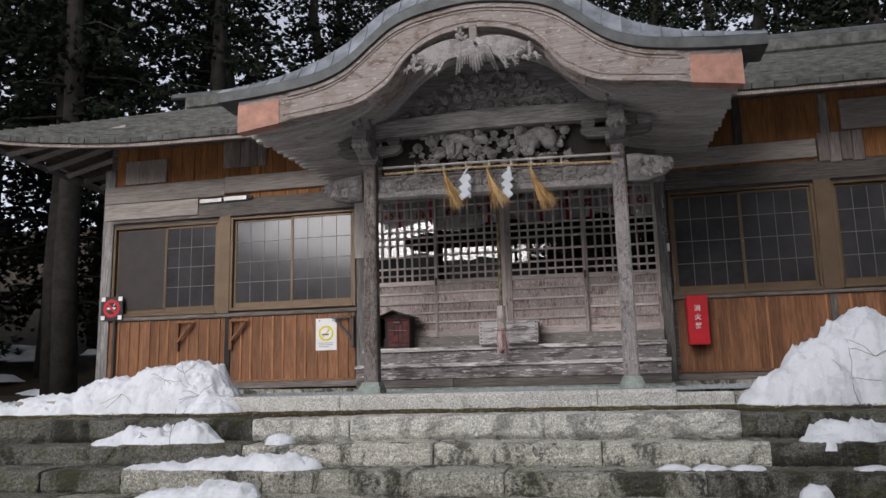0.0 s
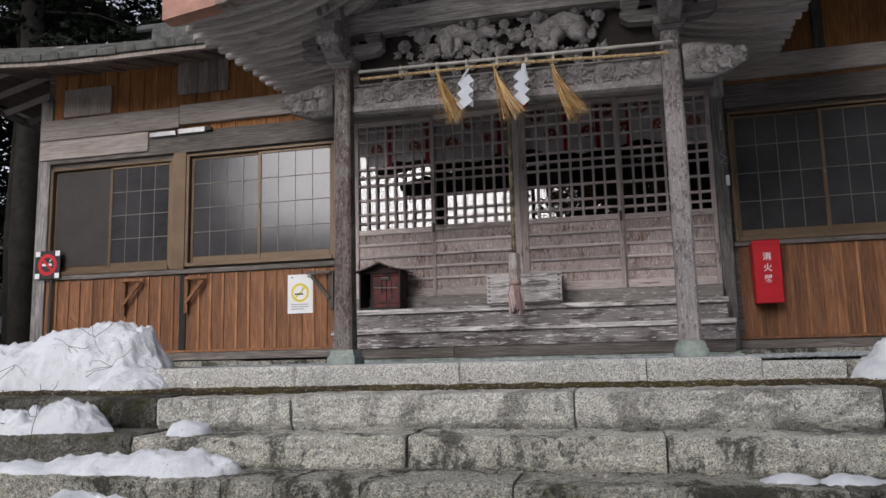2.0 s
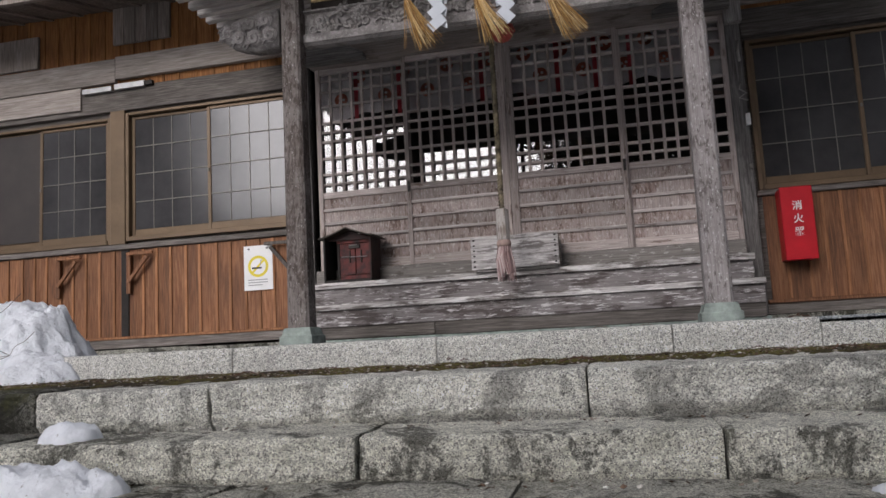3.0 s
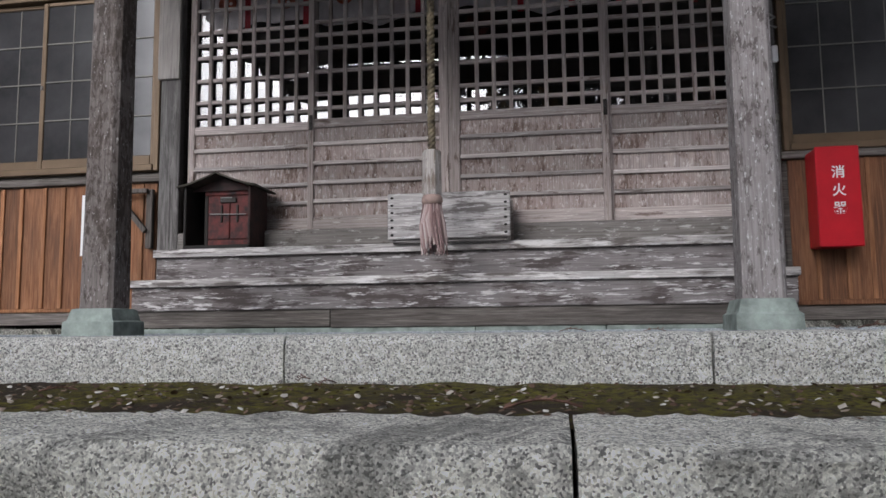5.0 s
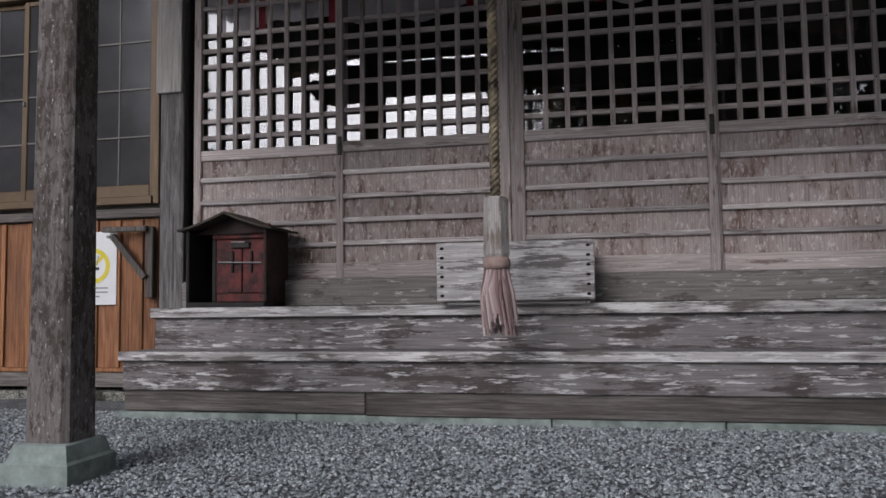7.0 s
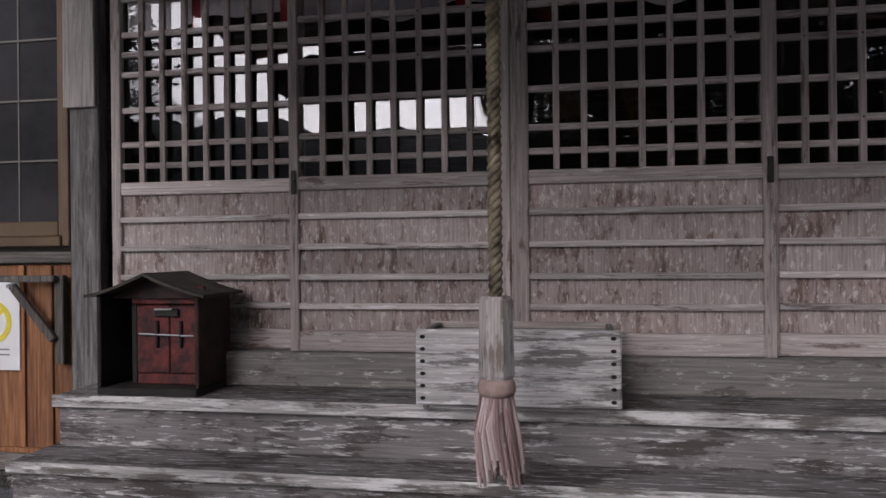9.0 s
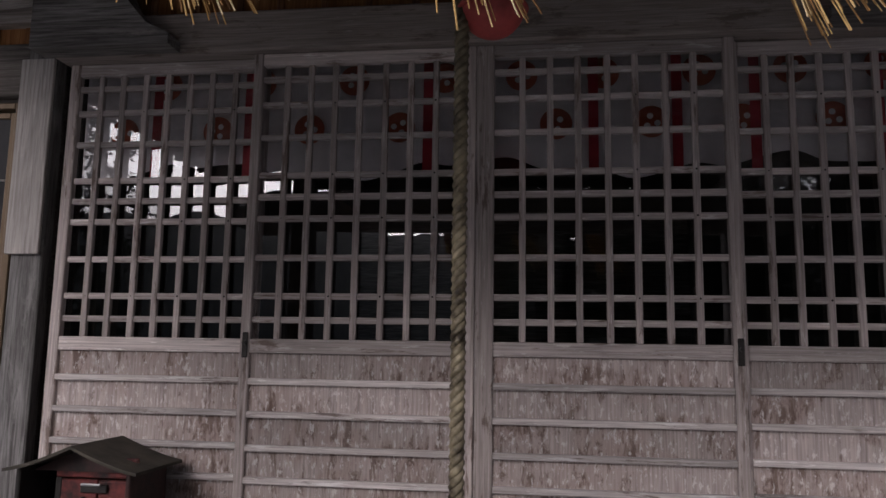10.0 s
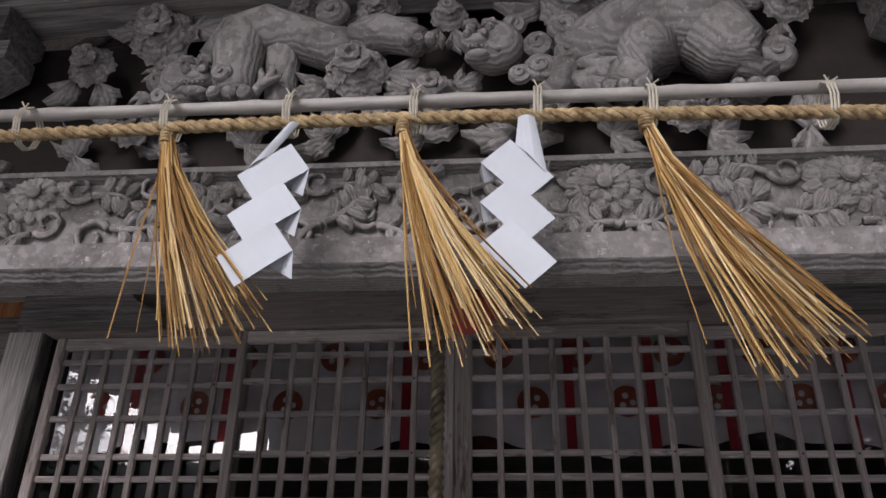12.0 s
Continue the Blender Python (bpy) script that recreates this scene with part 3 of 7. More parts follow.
for k, (a, b) in enumerate(zip(CURB, CURB[1:])):
    low = 0.03 if k > 6 else 0.0
    part("stone", rough_block(a + 0.004, b - 0.004, -2.535 + RNG.uniform(-0.006, 0.006), -2.30, -0.22, -0.008 - low, 300 + k, 10, 3, 0.005), stone if k < 2 or k > 7 else stone_clean, curb)


def bumpy_sheet(x0, x1, y0, y1, nx, ny, height):
    bm = bmesh.new()
    rows = [[bm.verts.new((x0 + (x1 - x0) * i / nx, y0 + (y1 - y0) * j / ny, height(x0 + (x1 - x0) * i / nx, y0 + (y1 - y0) * j / ny))) for i in range(nx + 1)] for j in range(ny + 1)]
    for a, b in zip(rows, rows[1:]):
        for i in range(nx):
            bm.faces.new((a[i], a[i + 1], b[i + 1], b[i]))
    return bm


# court out of view, supposed snowy and whitened to bounce light under the porch
court = part("court", bumpy_sheet(-40, 40, -45, -5.22, 80, 40, lambda x, y: -1.04 + 0.04 * noise.noise(Vector((x * 0.8, y * 0.8, 0)))), ground_mix("bounce_snow", (0.8, 0.81, 0.83), (0.72, 0.73, 0.74), (0.6, 0.6, 0.6), 0.5, 0.5, 0.03), None, "", True)
tagged(court, "unseen court before the steps, whitened like snow to bounce light", "ground", kind="structure")
moss = part("moss_strip", bumpy_sheet(-7.2, 7.2, -3.34, -2.46, 240, 16, lambda x, y: -0.163 + (y + 3.34) * 0.02 + 0.012 * noise.noise(Vector((x * 7, y * 9, 0))) + 0.008 * noise.noise(Vector((x * 25, y * 25, 3)))), moss_mat, None, "", True)
tagged(moss, "strip of moss and damp soil below the kerb", "ground", kind="structure")
terrace = part("terrace", bumpy_sheet(-5.6, 5.6, -2.34, 0.02, 140, 34, lambda x, y: -0.022 + 0.008 * noise.noise(Vector((x * 4, y * 4, 0)))), gravel_bed)
tagged(terrace, "grey gravel terrace in front of the shrine", "terrace", kind="structure")
for sx in (-1, 1):
    e = part("side_ground", bumpy_sheet(min(sx * 5.5, sx * 9), max(sx * 5.5, sx * 9), -2.9, 3.5, 30, 40, lambda x, y: -0.12 + 0.06 * noise.noise(Vector((x, y, 0))) + 0.02 * noise.noise(Vector((x * 6, y * 6, 0)))), forest_floor, None, "", True)
    tagged(e, "bare soil with needles beside the shrine", "ground", kind="structure")


def scatter(n, place, size, seed, flat=0.6, sides=(4, 5)):
    """Many little stones or flakes in one mesh."""
    r = random.Random(seed)
    verts, faces = [], []
    for _ in range(n):
        x, y, z = place(r)
        s = r.uniform(*size)
        k = len(verts)
        a0 = r.uniform(0, 6.28)
        m = r.choice(sides)
        tilt = Euler((r.uniform(-0.5, 0.5), r.uniform(-0.5, 0.5), 0)).to_matrix()
        for j in range(m):
            a = a0 + 6.283 * j / m
            verts.append(Vector((x, y, z)) + tilt @ Vector((s * math.cos(a) * r.uniform(0.7, 1.2), s * math.sin(a) * r.uniform(0.7, 1.2), 0)))
        verts.append(Vector((x, y, z)) + tilt @ Vector((r.uniform(-0.2, 0.2) * s, r.uniform(-0.2, 0.2) * s, s * flat)))
        for j in range(m):
            faces.append((k + j, k + (j + 1) % m, k + m))
    me = bpy.data.meshes.new("scatter")
    me.from_pydata(verts, [], faces)
    return me


def stuff(name, me, mat, label, category):
    me.materials.append(mat)
    return tagged(new(name, me), label, category, kind="stuff")


stuff("gravel", scatter(64000, lambda r: (r.uniform(-2.9, 2.9), -2.32 + 1.95 * r.random() ** 1.15, -0.02 + r.uniform(-0.003, 0.006)), (0.004, 0.0105), 3, 0.75), gravel_mat, "loose grey crushed gravel", "gravel")
stuff("leaf_litter", scatter(3600, lambda r: (r.uniform(-4.5, 4.5), r.uniform(-3.26, -2.5), -0.146 + r.uniform(-0.004, 0.006)), (0.003, 0.011), 4, 0.25), litter_mat, "bits of dead leaves, bark and grit on the moss", "litter")
stuff("step_litter", scatter(700, lambda r: (lambda n: (r.uniform(-5, 5), STEPS[n][0] + r.uniform(0.2, 0.34), STEPS[n][1] + 0.004))(r.choice((1, 2, 3))), (0.004, 0.013), 5, 0.3), litter_mat, "needles and leaf bits lodged on the steps", "litter")

# ---- porch: wooden steps ----
wsteps = thing("wooden_steps", "weathered grey wooden steps up to the shrine doors", "steps")
XS0, XS1 = -1.83, 1.88
slab("tread", XS0 + 0.02, XS1 - 0.02, -0.380, -0.02, 0.448, 0.498, wood_step, wsteps, "worn floor board with pale edge", 0.008)
slab("nosing", XS0 + 0.02, XS1 - 0.02, -0.387, -0.378, 0.452, 0.501, wood_nosing, wsteps, "pale worn edge", 0.003)
slab("riser", XS0 + 0.03, XS1 - 0.03, -0.355, -0.315, 0.28, 0.45, wood_step, wsteps)
slab("tread", XS0, XS1, -0.605, -0.29, 0.252, 0.296, wood_step, wsteps, "worn step board with pale edge", 0.008)
slab("nosing", XS0, XS1, -0.612, -0.603, 0.256, 0.299, wood_nosing, wsteps, "pale worn edge", 0.003)
slab("riser", XS0 + 0.01, XS1 - 0.01, -0.588, -0.555, 0.118, 0.255, wood_step, wsteps)
slab("base_board", XS0 + 0.01, -0.62, -0.572, -0.535, 0.02, 0.120, wood_dark_x, wsteps)
slab("base_board", -0.615, XS1 - 0.01, -0.575, -0.535, 0.014, 0.120, wood_dark_x, wsteps)
slab("threshold", XS0 + 0.02, XS1 - 0.02, -0.10, 0.06, 0.495, 0.64, wood_sill, wsteps, "broad worn threshold beam", 0.01)
for a, b in ((-1.86, -0.95), (-0.945, 0.2), (0.205, 0.9), (0.905, 1.9)):
    slab("footing_stone", a, b, -0.565, -0.48, -0.05, 0.014 + RNG.uniform(0, 0.008), concrete, wsteps)

# ---- doors ----
BARS_Z = (2.45, 2.34, 2.20, 2.04, 1.95, 1.86, 1.70, 1.545, 1.45)


n_mesh = []


def lattice_door(n, x0, x1, y, stile_l=0.045, stile_r=0.045, bars=7):
    d = thing("door_%d" % n, "weathered sliding shrine door with wooden lattice above battened boards", "door", "lattice doors", "structure")
    for a, b in ((x0, x0 + stile_l), (x1 - stile_r, x1)):
        slab("stile", a, b, y, y + 0.038, 0.64, 2.56, wood_door_stile, d)
    xi0, xi1 = x0 + stile_l, x1 - stile_r
    slab("top_rail", xi0, xi1, y + 0.002, y + 0.036, 2.505, 2.558, wood_door_rail, d)
    slab("middle_rail", xi0, xi1, y + 0.002, y + 0.036, 1.318, 1.375, wood_door_rail, d)
    slab("bottom_rail", xi0, xi1, y + 0.002, y + 0.036, 0.642, 0.728, wood_door_rail, d)
    for z in BARS_Z:
        h = 0.0125
        part("lattice_bar", box(bmesh.new(), xi0, xi1, y + 0.014 + RNG.uniform(-0.002, 0.002), y + 0.034, z - h, z + h, 0.002), wood_door_rail, d)
    for k in range(bars):
        x = xi0 + (xi1 - xi0) * (k + 1) / (bars + 1) + RNG.uniform(-0.003, 0.003)
        part("lattice_bar", box(bmesh.new(), x - 0.0125, x + 0.0125, y + 0.008 + RNG.uniform(-0.002, 0.002), y + 0.030, 1.375, 2.505, 0.002), wood_door_stile, d)
    for k in range(0, bars, 2):
        for z in BARS_Z[1::2]:
            x = xi0 + (xi1 - xi0) * (k + 1) / (bars + 1)
            if n_mesh:
                piece("nail", n_mesh[0], pose(x, y + 0.0085, z), d)
            else:
                bm = bmesh.new()
                ball(bm, (0, 0, 0), 0.0042, 7, 5, (1, 0.6, 1))
                ob_n = part("nail", bm, iron, d)
                ob_n.location = (x, y + 0.0085, z)
                n_mesh.append(ob_n.data)
    rows = [0.728, 0.83, 0.952, 1.08, 1.208, 1.318]
    for a, b in zip(rows, rows[1:]):
        cuts = [xi0, xi1]
        for p, q in zip(cuts, cuts[1:]):
            part("panel", box(bmesh.new(), p, q - 0.001, y + 0.020, y + 0.032, a + 0.001, b - 0.001), wood_door, d)
    for z in rows[1:-1]:
        slab("batten", xi0, xi1, y - 0.006 + RNG.uniform(0, 0.003), y + 0.020, z - 0.0125, z + 0.0125, wood_strip, d, "", 0.003)
    g = part("pane", box(bmesh.new(), xi0, xi1, y + 0.0405, y + 0.0435, 1.36, 2.51), door_glass, d, "glass pane behind the lattice")
    g.visible_shadow = False
    return d


lattice_door(1, -1.80, -0.895, 0.0)
lattice_door(2, -0.94, -0.008, -0.05, 0.04, 0.06)
lattice_door(3, -0.005, 0.99, -0.05, 0.07, 0.045)
lattice_door(4, 0.965, 1.87, 0.0)
for x in (-0.917, 0.97):
    lock = thing("door_latch", "small black iron latch on a door stile", "latch", "latches")
    part("plate", box(bmesh.new(), x - 0.012, x + 0.012, -0.057, -0.051, 1.30, 1.40, 0.003), iron, lock)
    part("knob", tube(bmesh.new(), [(x, -0.068, 1.36), (x, -0.057, 1.36)], 0.008), iron, lock)

# ---- shrine walls ----
WY = 0.05
# the wings stand a little apart from the middle bay and have settled to one side
WING_L = pose(-2.04, 0, 0) @ Matrix.Diagonal((1.042, 1, 1.014, 1)) @ pose(2.0, 0, 0)
WING_R = pose(1.98, 0, 0) @ Matrix.Diagonal((0.972, 1, 0.973, 1)) @ pose(-2.0, 0, 0)


def planks(parent, x0, x1, z0, z1, y, width, mat, batten=None, seed=1, thick=0.018, jitter=0.02):
    r = random.Random(seed)
    x = x0
    while x < x1 - 0.02:
        w = min(width + r.uniform(-jitter, jitter), x1 - x)
        if x1 - x - w < 0.05:
            w = x1 - x
        part("plank", box(bmesh.new(), x + 0.0015, x + w - 0.0015, y - r.uniform(0, 0.003), y + thick, z0, z1 - r.uniform(0, 0.004), 0.002), mat, parent)
        if batten and x > x0:
            part("cover_strip", box(bmesh.new(), x - 0.014, x + 0.014, y - 0.016, y - 0.004, z0 + 0.002, z1 - 0.004, 0.003), batten, parent)
        x += w


def wall(name, x0, x1, y0, y1, z0, z1, mat=None, holes=()):
    """A wall in the x direction with rectangular holes through it."""
    xs = sorted({x0, x1, *[h[0] for h in holes], *[h[1] for h in holes]})
    zs = sorted({z0, z1, *[h[2] for h in holes], *[h[3] for h in holes]})
    bm = bmesh.new()
    for a, b in zip(xs, xs[1:]):
        for c, d in zip(zs, zs[1:]):
            if not any(h[0] <= a and b <= h[1] and h[2] <= c and d <= h[3] for h in holes):
                box(bm, a, b, y0, y1, c, d)
    bmesh.ops.remove_doubles(bm, verts=bm.verts, dist=1e-5)
    return tagged(part(name, bm, mat or wood_dark_x), "dark timber wall of the shrine", "wall", kind="structure")


XL, XR = -5.62, 5.66
WINDOWS = {1: (-5.50, -3.90, 1.06, 2.34), 2: (-3.74, -1.99, 1.08, 2.37), 3: (2.04, 3.76, 1.07, 2.38), 4: (3.96, 5.50, 1.08, 2.38)}
wl = wall("wall_front_left", XL, -1.86, WY + 0.02, WY + 0.13, 0.10, 3.55, None, [WINDOWS[1], WINDOWS[2]])
wr = wall("wall_front_right", 1.92, XR, WY + 0.02, WY + 0.13, 0.10, 3.55, None, [WINDOWS[3], WINDOWS[4]])
for name, x in (("wall_west", XL), ("wall_east", XR - 0.12)):
    s = slab(name, x, x + 0.12, WY + 0.132, 5.9, -0.1, 3.55, wood_dark_z)
    tagged(s, "dark timber side wall of the shrine", "wall", kind="structure")
tagged(slab("wall_back", XL, XR, 5.9, 6.02, -0.1, 3.55, wood_dark_x), "dark timber back wall of the shrine", "wall", kind="structure")
w_door = tagged(slab("wall_above_doors", -1.86, 1.92, WY + 0.02, WY + 0.13, 2.80, 3.55, wood_dark_x), "timber wall over the doors", "wall", kind="structure")
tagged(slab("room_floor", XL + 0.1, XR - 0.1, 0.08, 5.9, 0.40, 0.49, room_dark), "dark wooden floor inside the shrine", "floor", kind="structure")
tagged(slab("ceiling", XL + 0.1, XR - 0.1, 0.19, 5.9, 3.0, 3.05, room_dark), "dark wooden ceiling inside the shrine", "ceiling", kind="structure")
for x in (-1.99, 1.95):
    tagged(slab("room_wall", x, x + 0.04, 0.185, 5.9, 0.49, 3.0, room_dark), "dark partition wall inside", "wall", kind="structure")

wl.matrix_basis, wr.matrix_basis = WING_L, WING_R
# lower siding
planks(wl, XL + 0.10, -3.80, 0.16, 1.0, WY, 0.155, wood_siding, wood_batten, 11)
planks(wl, -3.72, -2.0, 0.16, 1.0, WY, 0.155, wood_siding, wood_batten, 12)
slab("post", -3.80, -3.72, WY - 0.016, WY + 0.02, 0.16, 1.0, black_board, wl)
slab("post", XL - 0.06, XL + 0.10, WY - 0.03, WY + 0.10, 0.0, 3.2, wood_z, wl, "weathered corner post")
planks(wr, 2.06, 3.82, 0.15, 1.02, WY, 0.155, wood_siding, wood_batten, 13)
planks(wr, 3.90, 5.6, 0.15, 1.02, WY, 0.155, wood_siding, wood_batten, 14)
slab("post", 3.82, 3.90, WY - 0.012, WY + 0.02, 0.15, 1.02, wood_dark_z, wr)
slab("skirting", XL + 0.10, -1.95, WY - 0.02, WY + 0.018, 0.135, 0.16, wood_batten, wl)
slab("sill_beam", XL + 0.10, -1.86, WY - 0.01, WY + 0.02, 0.05, 0.133, wood_dark_x, wl)
slab("skirting", 2.02, 5.6, WY - 0.03, WY + 0.018, 0.12, 0.15, wood_siding, wr)
slab("sill_beam", 1.94, 5.6, WY - 0.01, WY + 0.02, 0.03, 0.118, wood_dark_x, wr)
slab("window_rail", XL + 0.10, -1.97, WY - 0.035, WY + 0.018, 1.005, 1.055, wood_dark_x, wl)
slab("window_rail", 2.02, 5.6, WY - 0.035, WY + 0.018, 1.022, 1.066, wood_dark_x, wr)
for a, b in ((-5.6, -4.4), (-4.395, -3.1), (-3.095, -1.9), (1.95, 3.1), (3.105, 4.4), (4.405, 5.6)):
    f = slab("foundation_stone", a, b, WY - 0.03, WY + 0.15, -0.1, 0.035 + RNG.uniform(-0.01, 0.01), stone, wl if a < 0 else wr)
# posts at the doors
slab("post", -1.97, -1.83, WY - 0.05, WY + 0.018, 0.03, 2.62, wood_z, wl, "weathered grey door post", 0.006)
slab("post", 1.89, 2.01, WY - 0.05, WY + 0.018, 0.03, 2.62, wood_z, wr, "weathered grey door post", 0.006)
slab("patch_board", -1.985, -1.835, WY - 0.072, WY - 0.052, 1.695, 2.55, wood_pale_z, wl, "pale board nailed on the door post", 0.003)
# upper wall: header, lapped boards, orange planks
slab("header", XL + 0.10, -1.98, WY - 0.03, WY + 0.018, 2.40, 2.64, wood_dark_x, wl)
slab("board", XL - 0.03, -4.22, WY - 0.055, WY - 0.032, 2.45, 2.68, wood_pale_x, wl)
slab("board", XL - 0.03, -3.83, WY - 0.06, WY - 0.005, 2.69, 2.935, wood_pale_x, wl)
slab("board", -3.825, -1.80, WY - 0.065, WY - 0.005, 2.72, 2.95, wood_pale_x, wl)
planks(wl, XL + 0.10, -1.9, 2.642, 3.54, WY, 0.17, wood_orange, wood_orange, 21)
slab("patch_board", -5.35, -4.72, WY - 0.05, WY - 0.018, 2.96, 3.30, wood_patch, wl)
for k in range(5):
    slab("patch_board", -3.86 + k * 0.125, -3.86 + (k + 1) * 0.125 - 0.003, WY - 0.052 - 0.002 * (k % 2), WY - 0.02, 3.08, 3.48, wood_patch, wl)
slab("header", 2.02, 5.6, WY - 0.03, WY + 0.018, 2.42, 2.66, wood_dark_x, wr)
slab("board", 1.80, 3.84, WY - 0.06, WY - 0.005, 2.70, 2.93, wood_pale_x, wr)
planks(wr, 1.93, 5.6, 2.662, 3.54, WY, 0.42, wood_orange, None, 22, 0.018, 0.1)
slab("post", 2.90, 3.0, WY - 0.04, WY - 0.006, 2.93, 3.54, wood_dark_z, wr)
slab("post", 3.92, 4.02, WY - 0.03, WY - 0.006, 2.96, 3.5, wood_z, wr)
for k in range(4):
    slab("patch_board", 3.86 + 0.13 * k, 3.985 + 0.13 * k, WY - 0.055, WY - 0.008, 2.64 - 0.02 * (k % 2), 3.0, wood_patch, wr)
slab("patch_board", 4.15, 5.5, WY - 0.05, WY - 0.02, 3.02, 3.40, wood_pale_x, wr)
slab("stub_beam", 1.88, 2.02, WY - 0.14, WY - 0.062, 2.52, 2.90, wood_z, wr)
# lintel over the doors
slab("lintel", -1.83, 1.89, -0.09, WY + 0.018, 2.56, 2.735, wood_lintel, w_door, "dark lintel beam over the doors", 0.008)
planks(w_door, -1.85, 1.91, 2.738, 3.5, WY - 0.005, 0.2, wood_orange, wood_siding, 23)


def bracket_arm(x, sign):
    b = thing("wall_bracket", "curved weathered bracket arm under the porch roof", "bracket", "wall brackets", "structure")
    pts = [(x, 2.94), (x + sign * 0.34, 2.94), (x + sign * 0.37, 2.86), (x + sign * 0.43, 2.74), (x + sign * 0.51, 2.65), (x + sign * 0.61, 2.60), (x + sign * 0.61, 2.556), (x, 2.556)]
    part("arm", prism(bmesh.new(), pts, -0.20, -0.095), wood_x, b)
    part("block", box(bmesh.new(), x - 0.12, x + 0.12, -0.24, -0.06, 2.945, 3.06, 0.02), wood_x, b)
    return b


bracket_arm(-1.86, 1)
bracket_arm(1.90, -1)


def window(n, x0, x1, z0, z1, cols=4, rows=4):
    w = thing("window_%d" % n, "bronze aluminium sliding window with muntin bars and dim frosted panes", "window", "windows", "structure")
    w.matrix_basis = WING_L if x0 < 0 else WING_R
    f = 0.036
    y0, y1 = WY - 0.03, WY + 0.12
    slab("window_frame", x0, x0 + f, y0, y1, z0, z1, bronze, w)
    slab("window_frame", x1 - f, x1, y0, y1, z0, z1, bronze, w)
    slab("window_frame", x0 + f, x1 - f, y0, y1, z1 - f * 0.8, z1, bronze, w)
    slab("window_sill", x0 + f, x1 - f, y0 - 0.012, y1, z0, z0 + 0.045, bronze, w)
    xm = (x0 + x1) / 2
    for k, (a, b, y) in enumerate(((x0 + f, xm + 0.02, WY + 0.02), (xm - 0.02, x1 - f, WY - 0.006))):
        s = slab("sash", a, a + 0.035, y, y + 0.024, z0 + 0.046, z1 - 0.037, bronze, w)
        slab("sash_stile", b - 0.035, b, y, y + 0.024, z0 + 0.046, z1 - 0.037, bronze, s)
        slab("sash_rail", a + 0.035, b - 0.035, y, y + 0.024, z0 + 0.046, z0 + 0.115, bronze, s)
        slab("sash_rail", a + 0.035, b - 0.035, y, y + 0.024, z1 - 0.065, z1 - 0.037, bronze, s)
        xa, xb, za, zb = a + 0.035, b - 0.035, z0 + 0.115, z1 - 0.065
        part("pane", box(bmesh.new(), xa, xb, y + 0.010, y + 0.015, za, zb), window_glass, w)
        for i in range(1, cols):
            x = xa + (xb - xa) * i / cols
            part("muntin", box(bmesh.new(), x - 0.0034, x + 0.0034, y + 0.005, y + 0.010, za, zb), sash_light, w)
        for j in range(1, rows):
            z = za + (zb - za) * j / rows
            part("muntin", box(bmesh.new(), xa, xb, y + 0.001, y + 0.009, z - 0.004, z + 0.004), sash_light, w)
        if n == 1 and k == 0:
            part("screen", box(bmesh.new(), xa - 0.004, xb + 0.004, y - 0.012, y - 0.008, za - 0.01, zb + 0.01), screen_mesh, w, "brown insect screen")
        part("catch", box(bmesh.new(), (b - 0.03) if k == 0 else a + 0.008, (b - 0.012) if k == 0 else a + 0.024, y - 0.012, y, (z0 + z1) / 2 - 0.03, (z0 + z1) / 2 + 0.0, 0.003), sash_light, w)


for n, (x0, x1, z0, z1) in WINDOWS.items():
    window(n, x0, x1, z0, z1, 4, 4)
slab("mullion", -3.90, -3.74, WY - 0.04, WY + 0.018, 1.056, 2.40, bronze, wl, "wide bronze mullion")
slab("mullion", 3.76, 3.96, WY - 0.04, WY + 0.018, 1.067, 2.42, bronze, wr, "wide bronze mullion")

# ---- main roof ----
roof = thing("main_roof", "low hipped shrine roof with weathered shingles and upturned eaves", "roof", kind="structure")
roof.matrix_basis = pose(0, 0, 0.01, 0, 0.6, 0)
EY, RY, RZ = -0.88, 3.0, 5.22


def eave_z(x):
    a = max(0.0, abs(x) - 4.3)
    return 3.19 + 0.030 * a * a


def roof_point(x, s):
    """s 0 at the eave, 1 at the ridge."""
    z0 = eave_z(x) + 0.13
    y = EY + (RY - EY) * s
    return Vector((x, y, z0 + (RZ - z0) * (1.04 * s - 0.04 * s * s)))


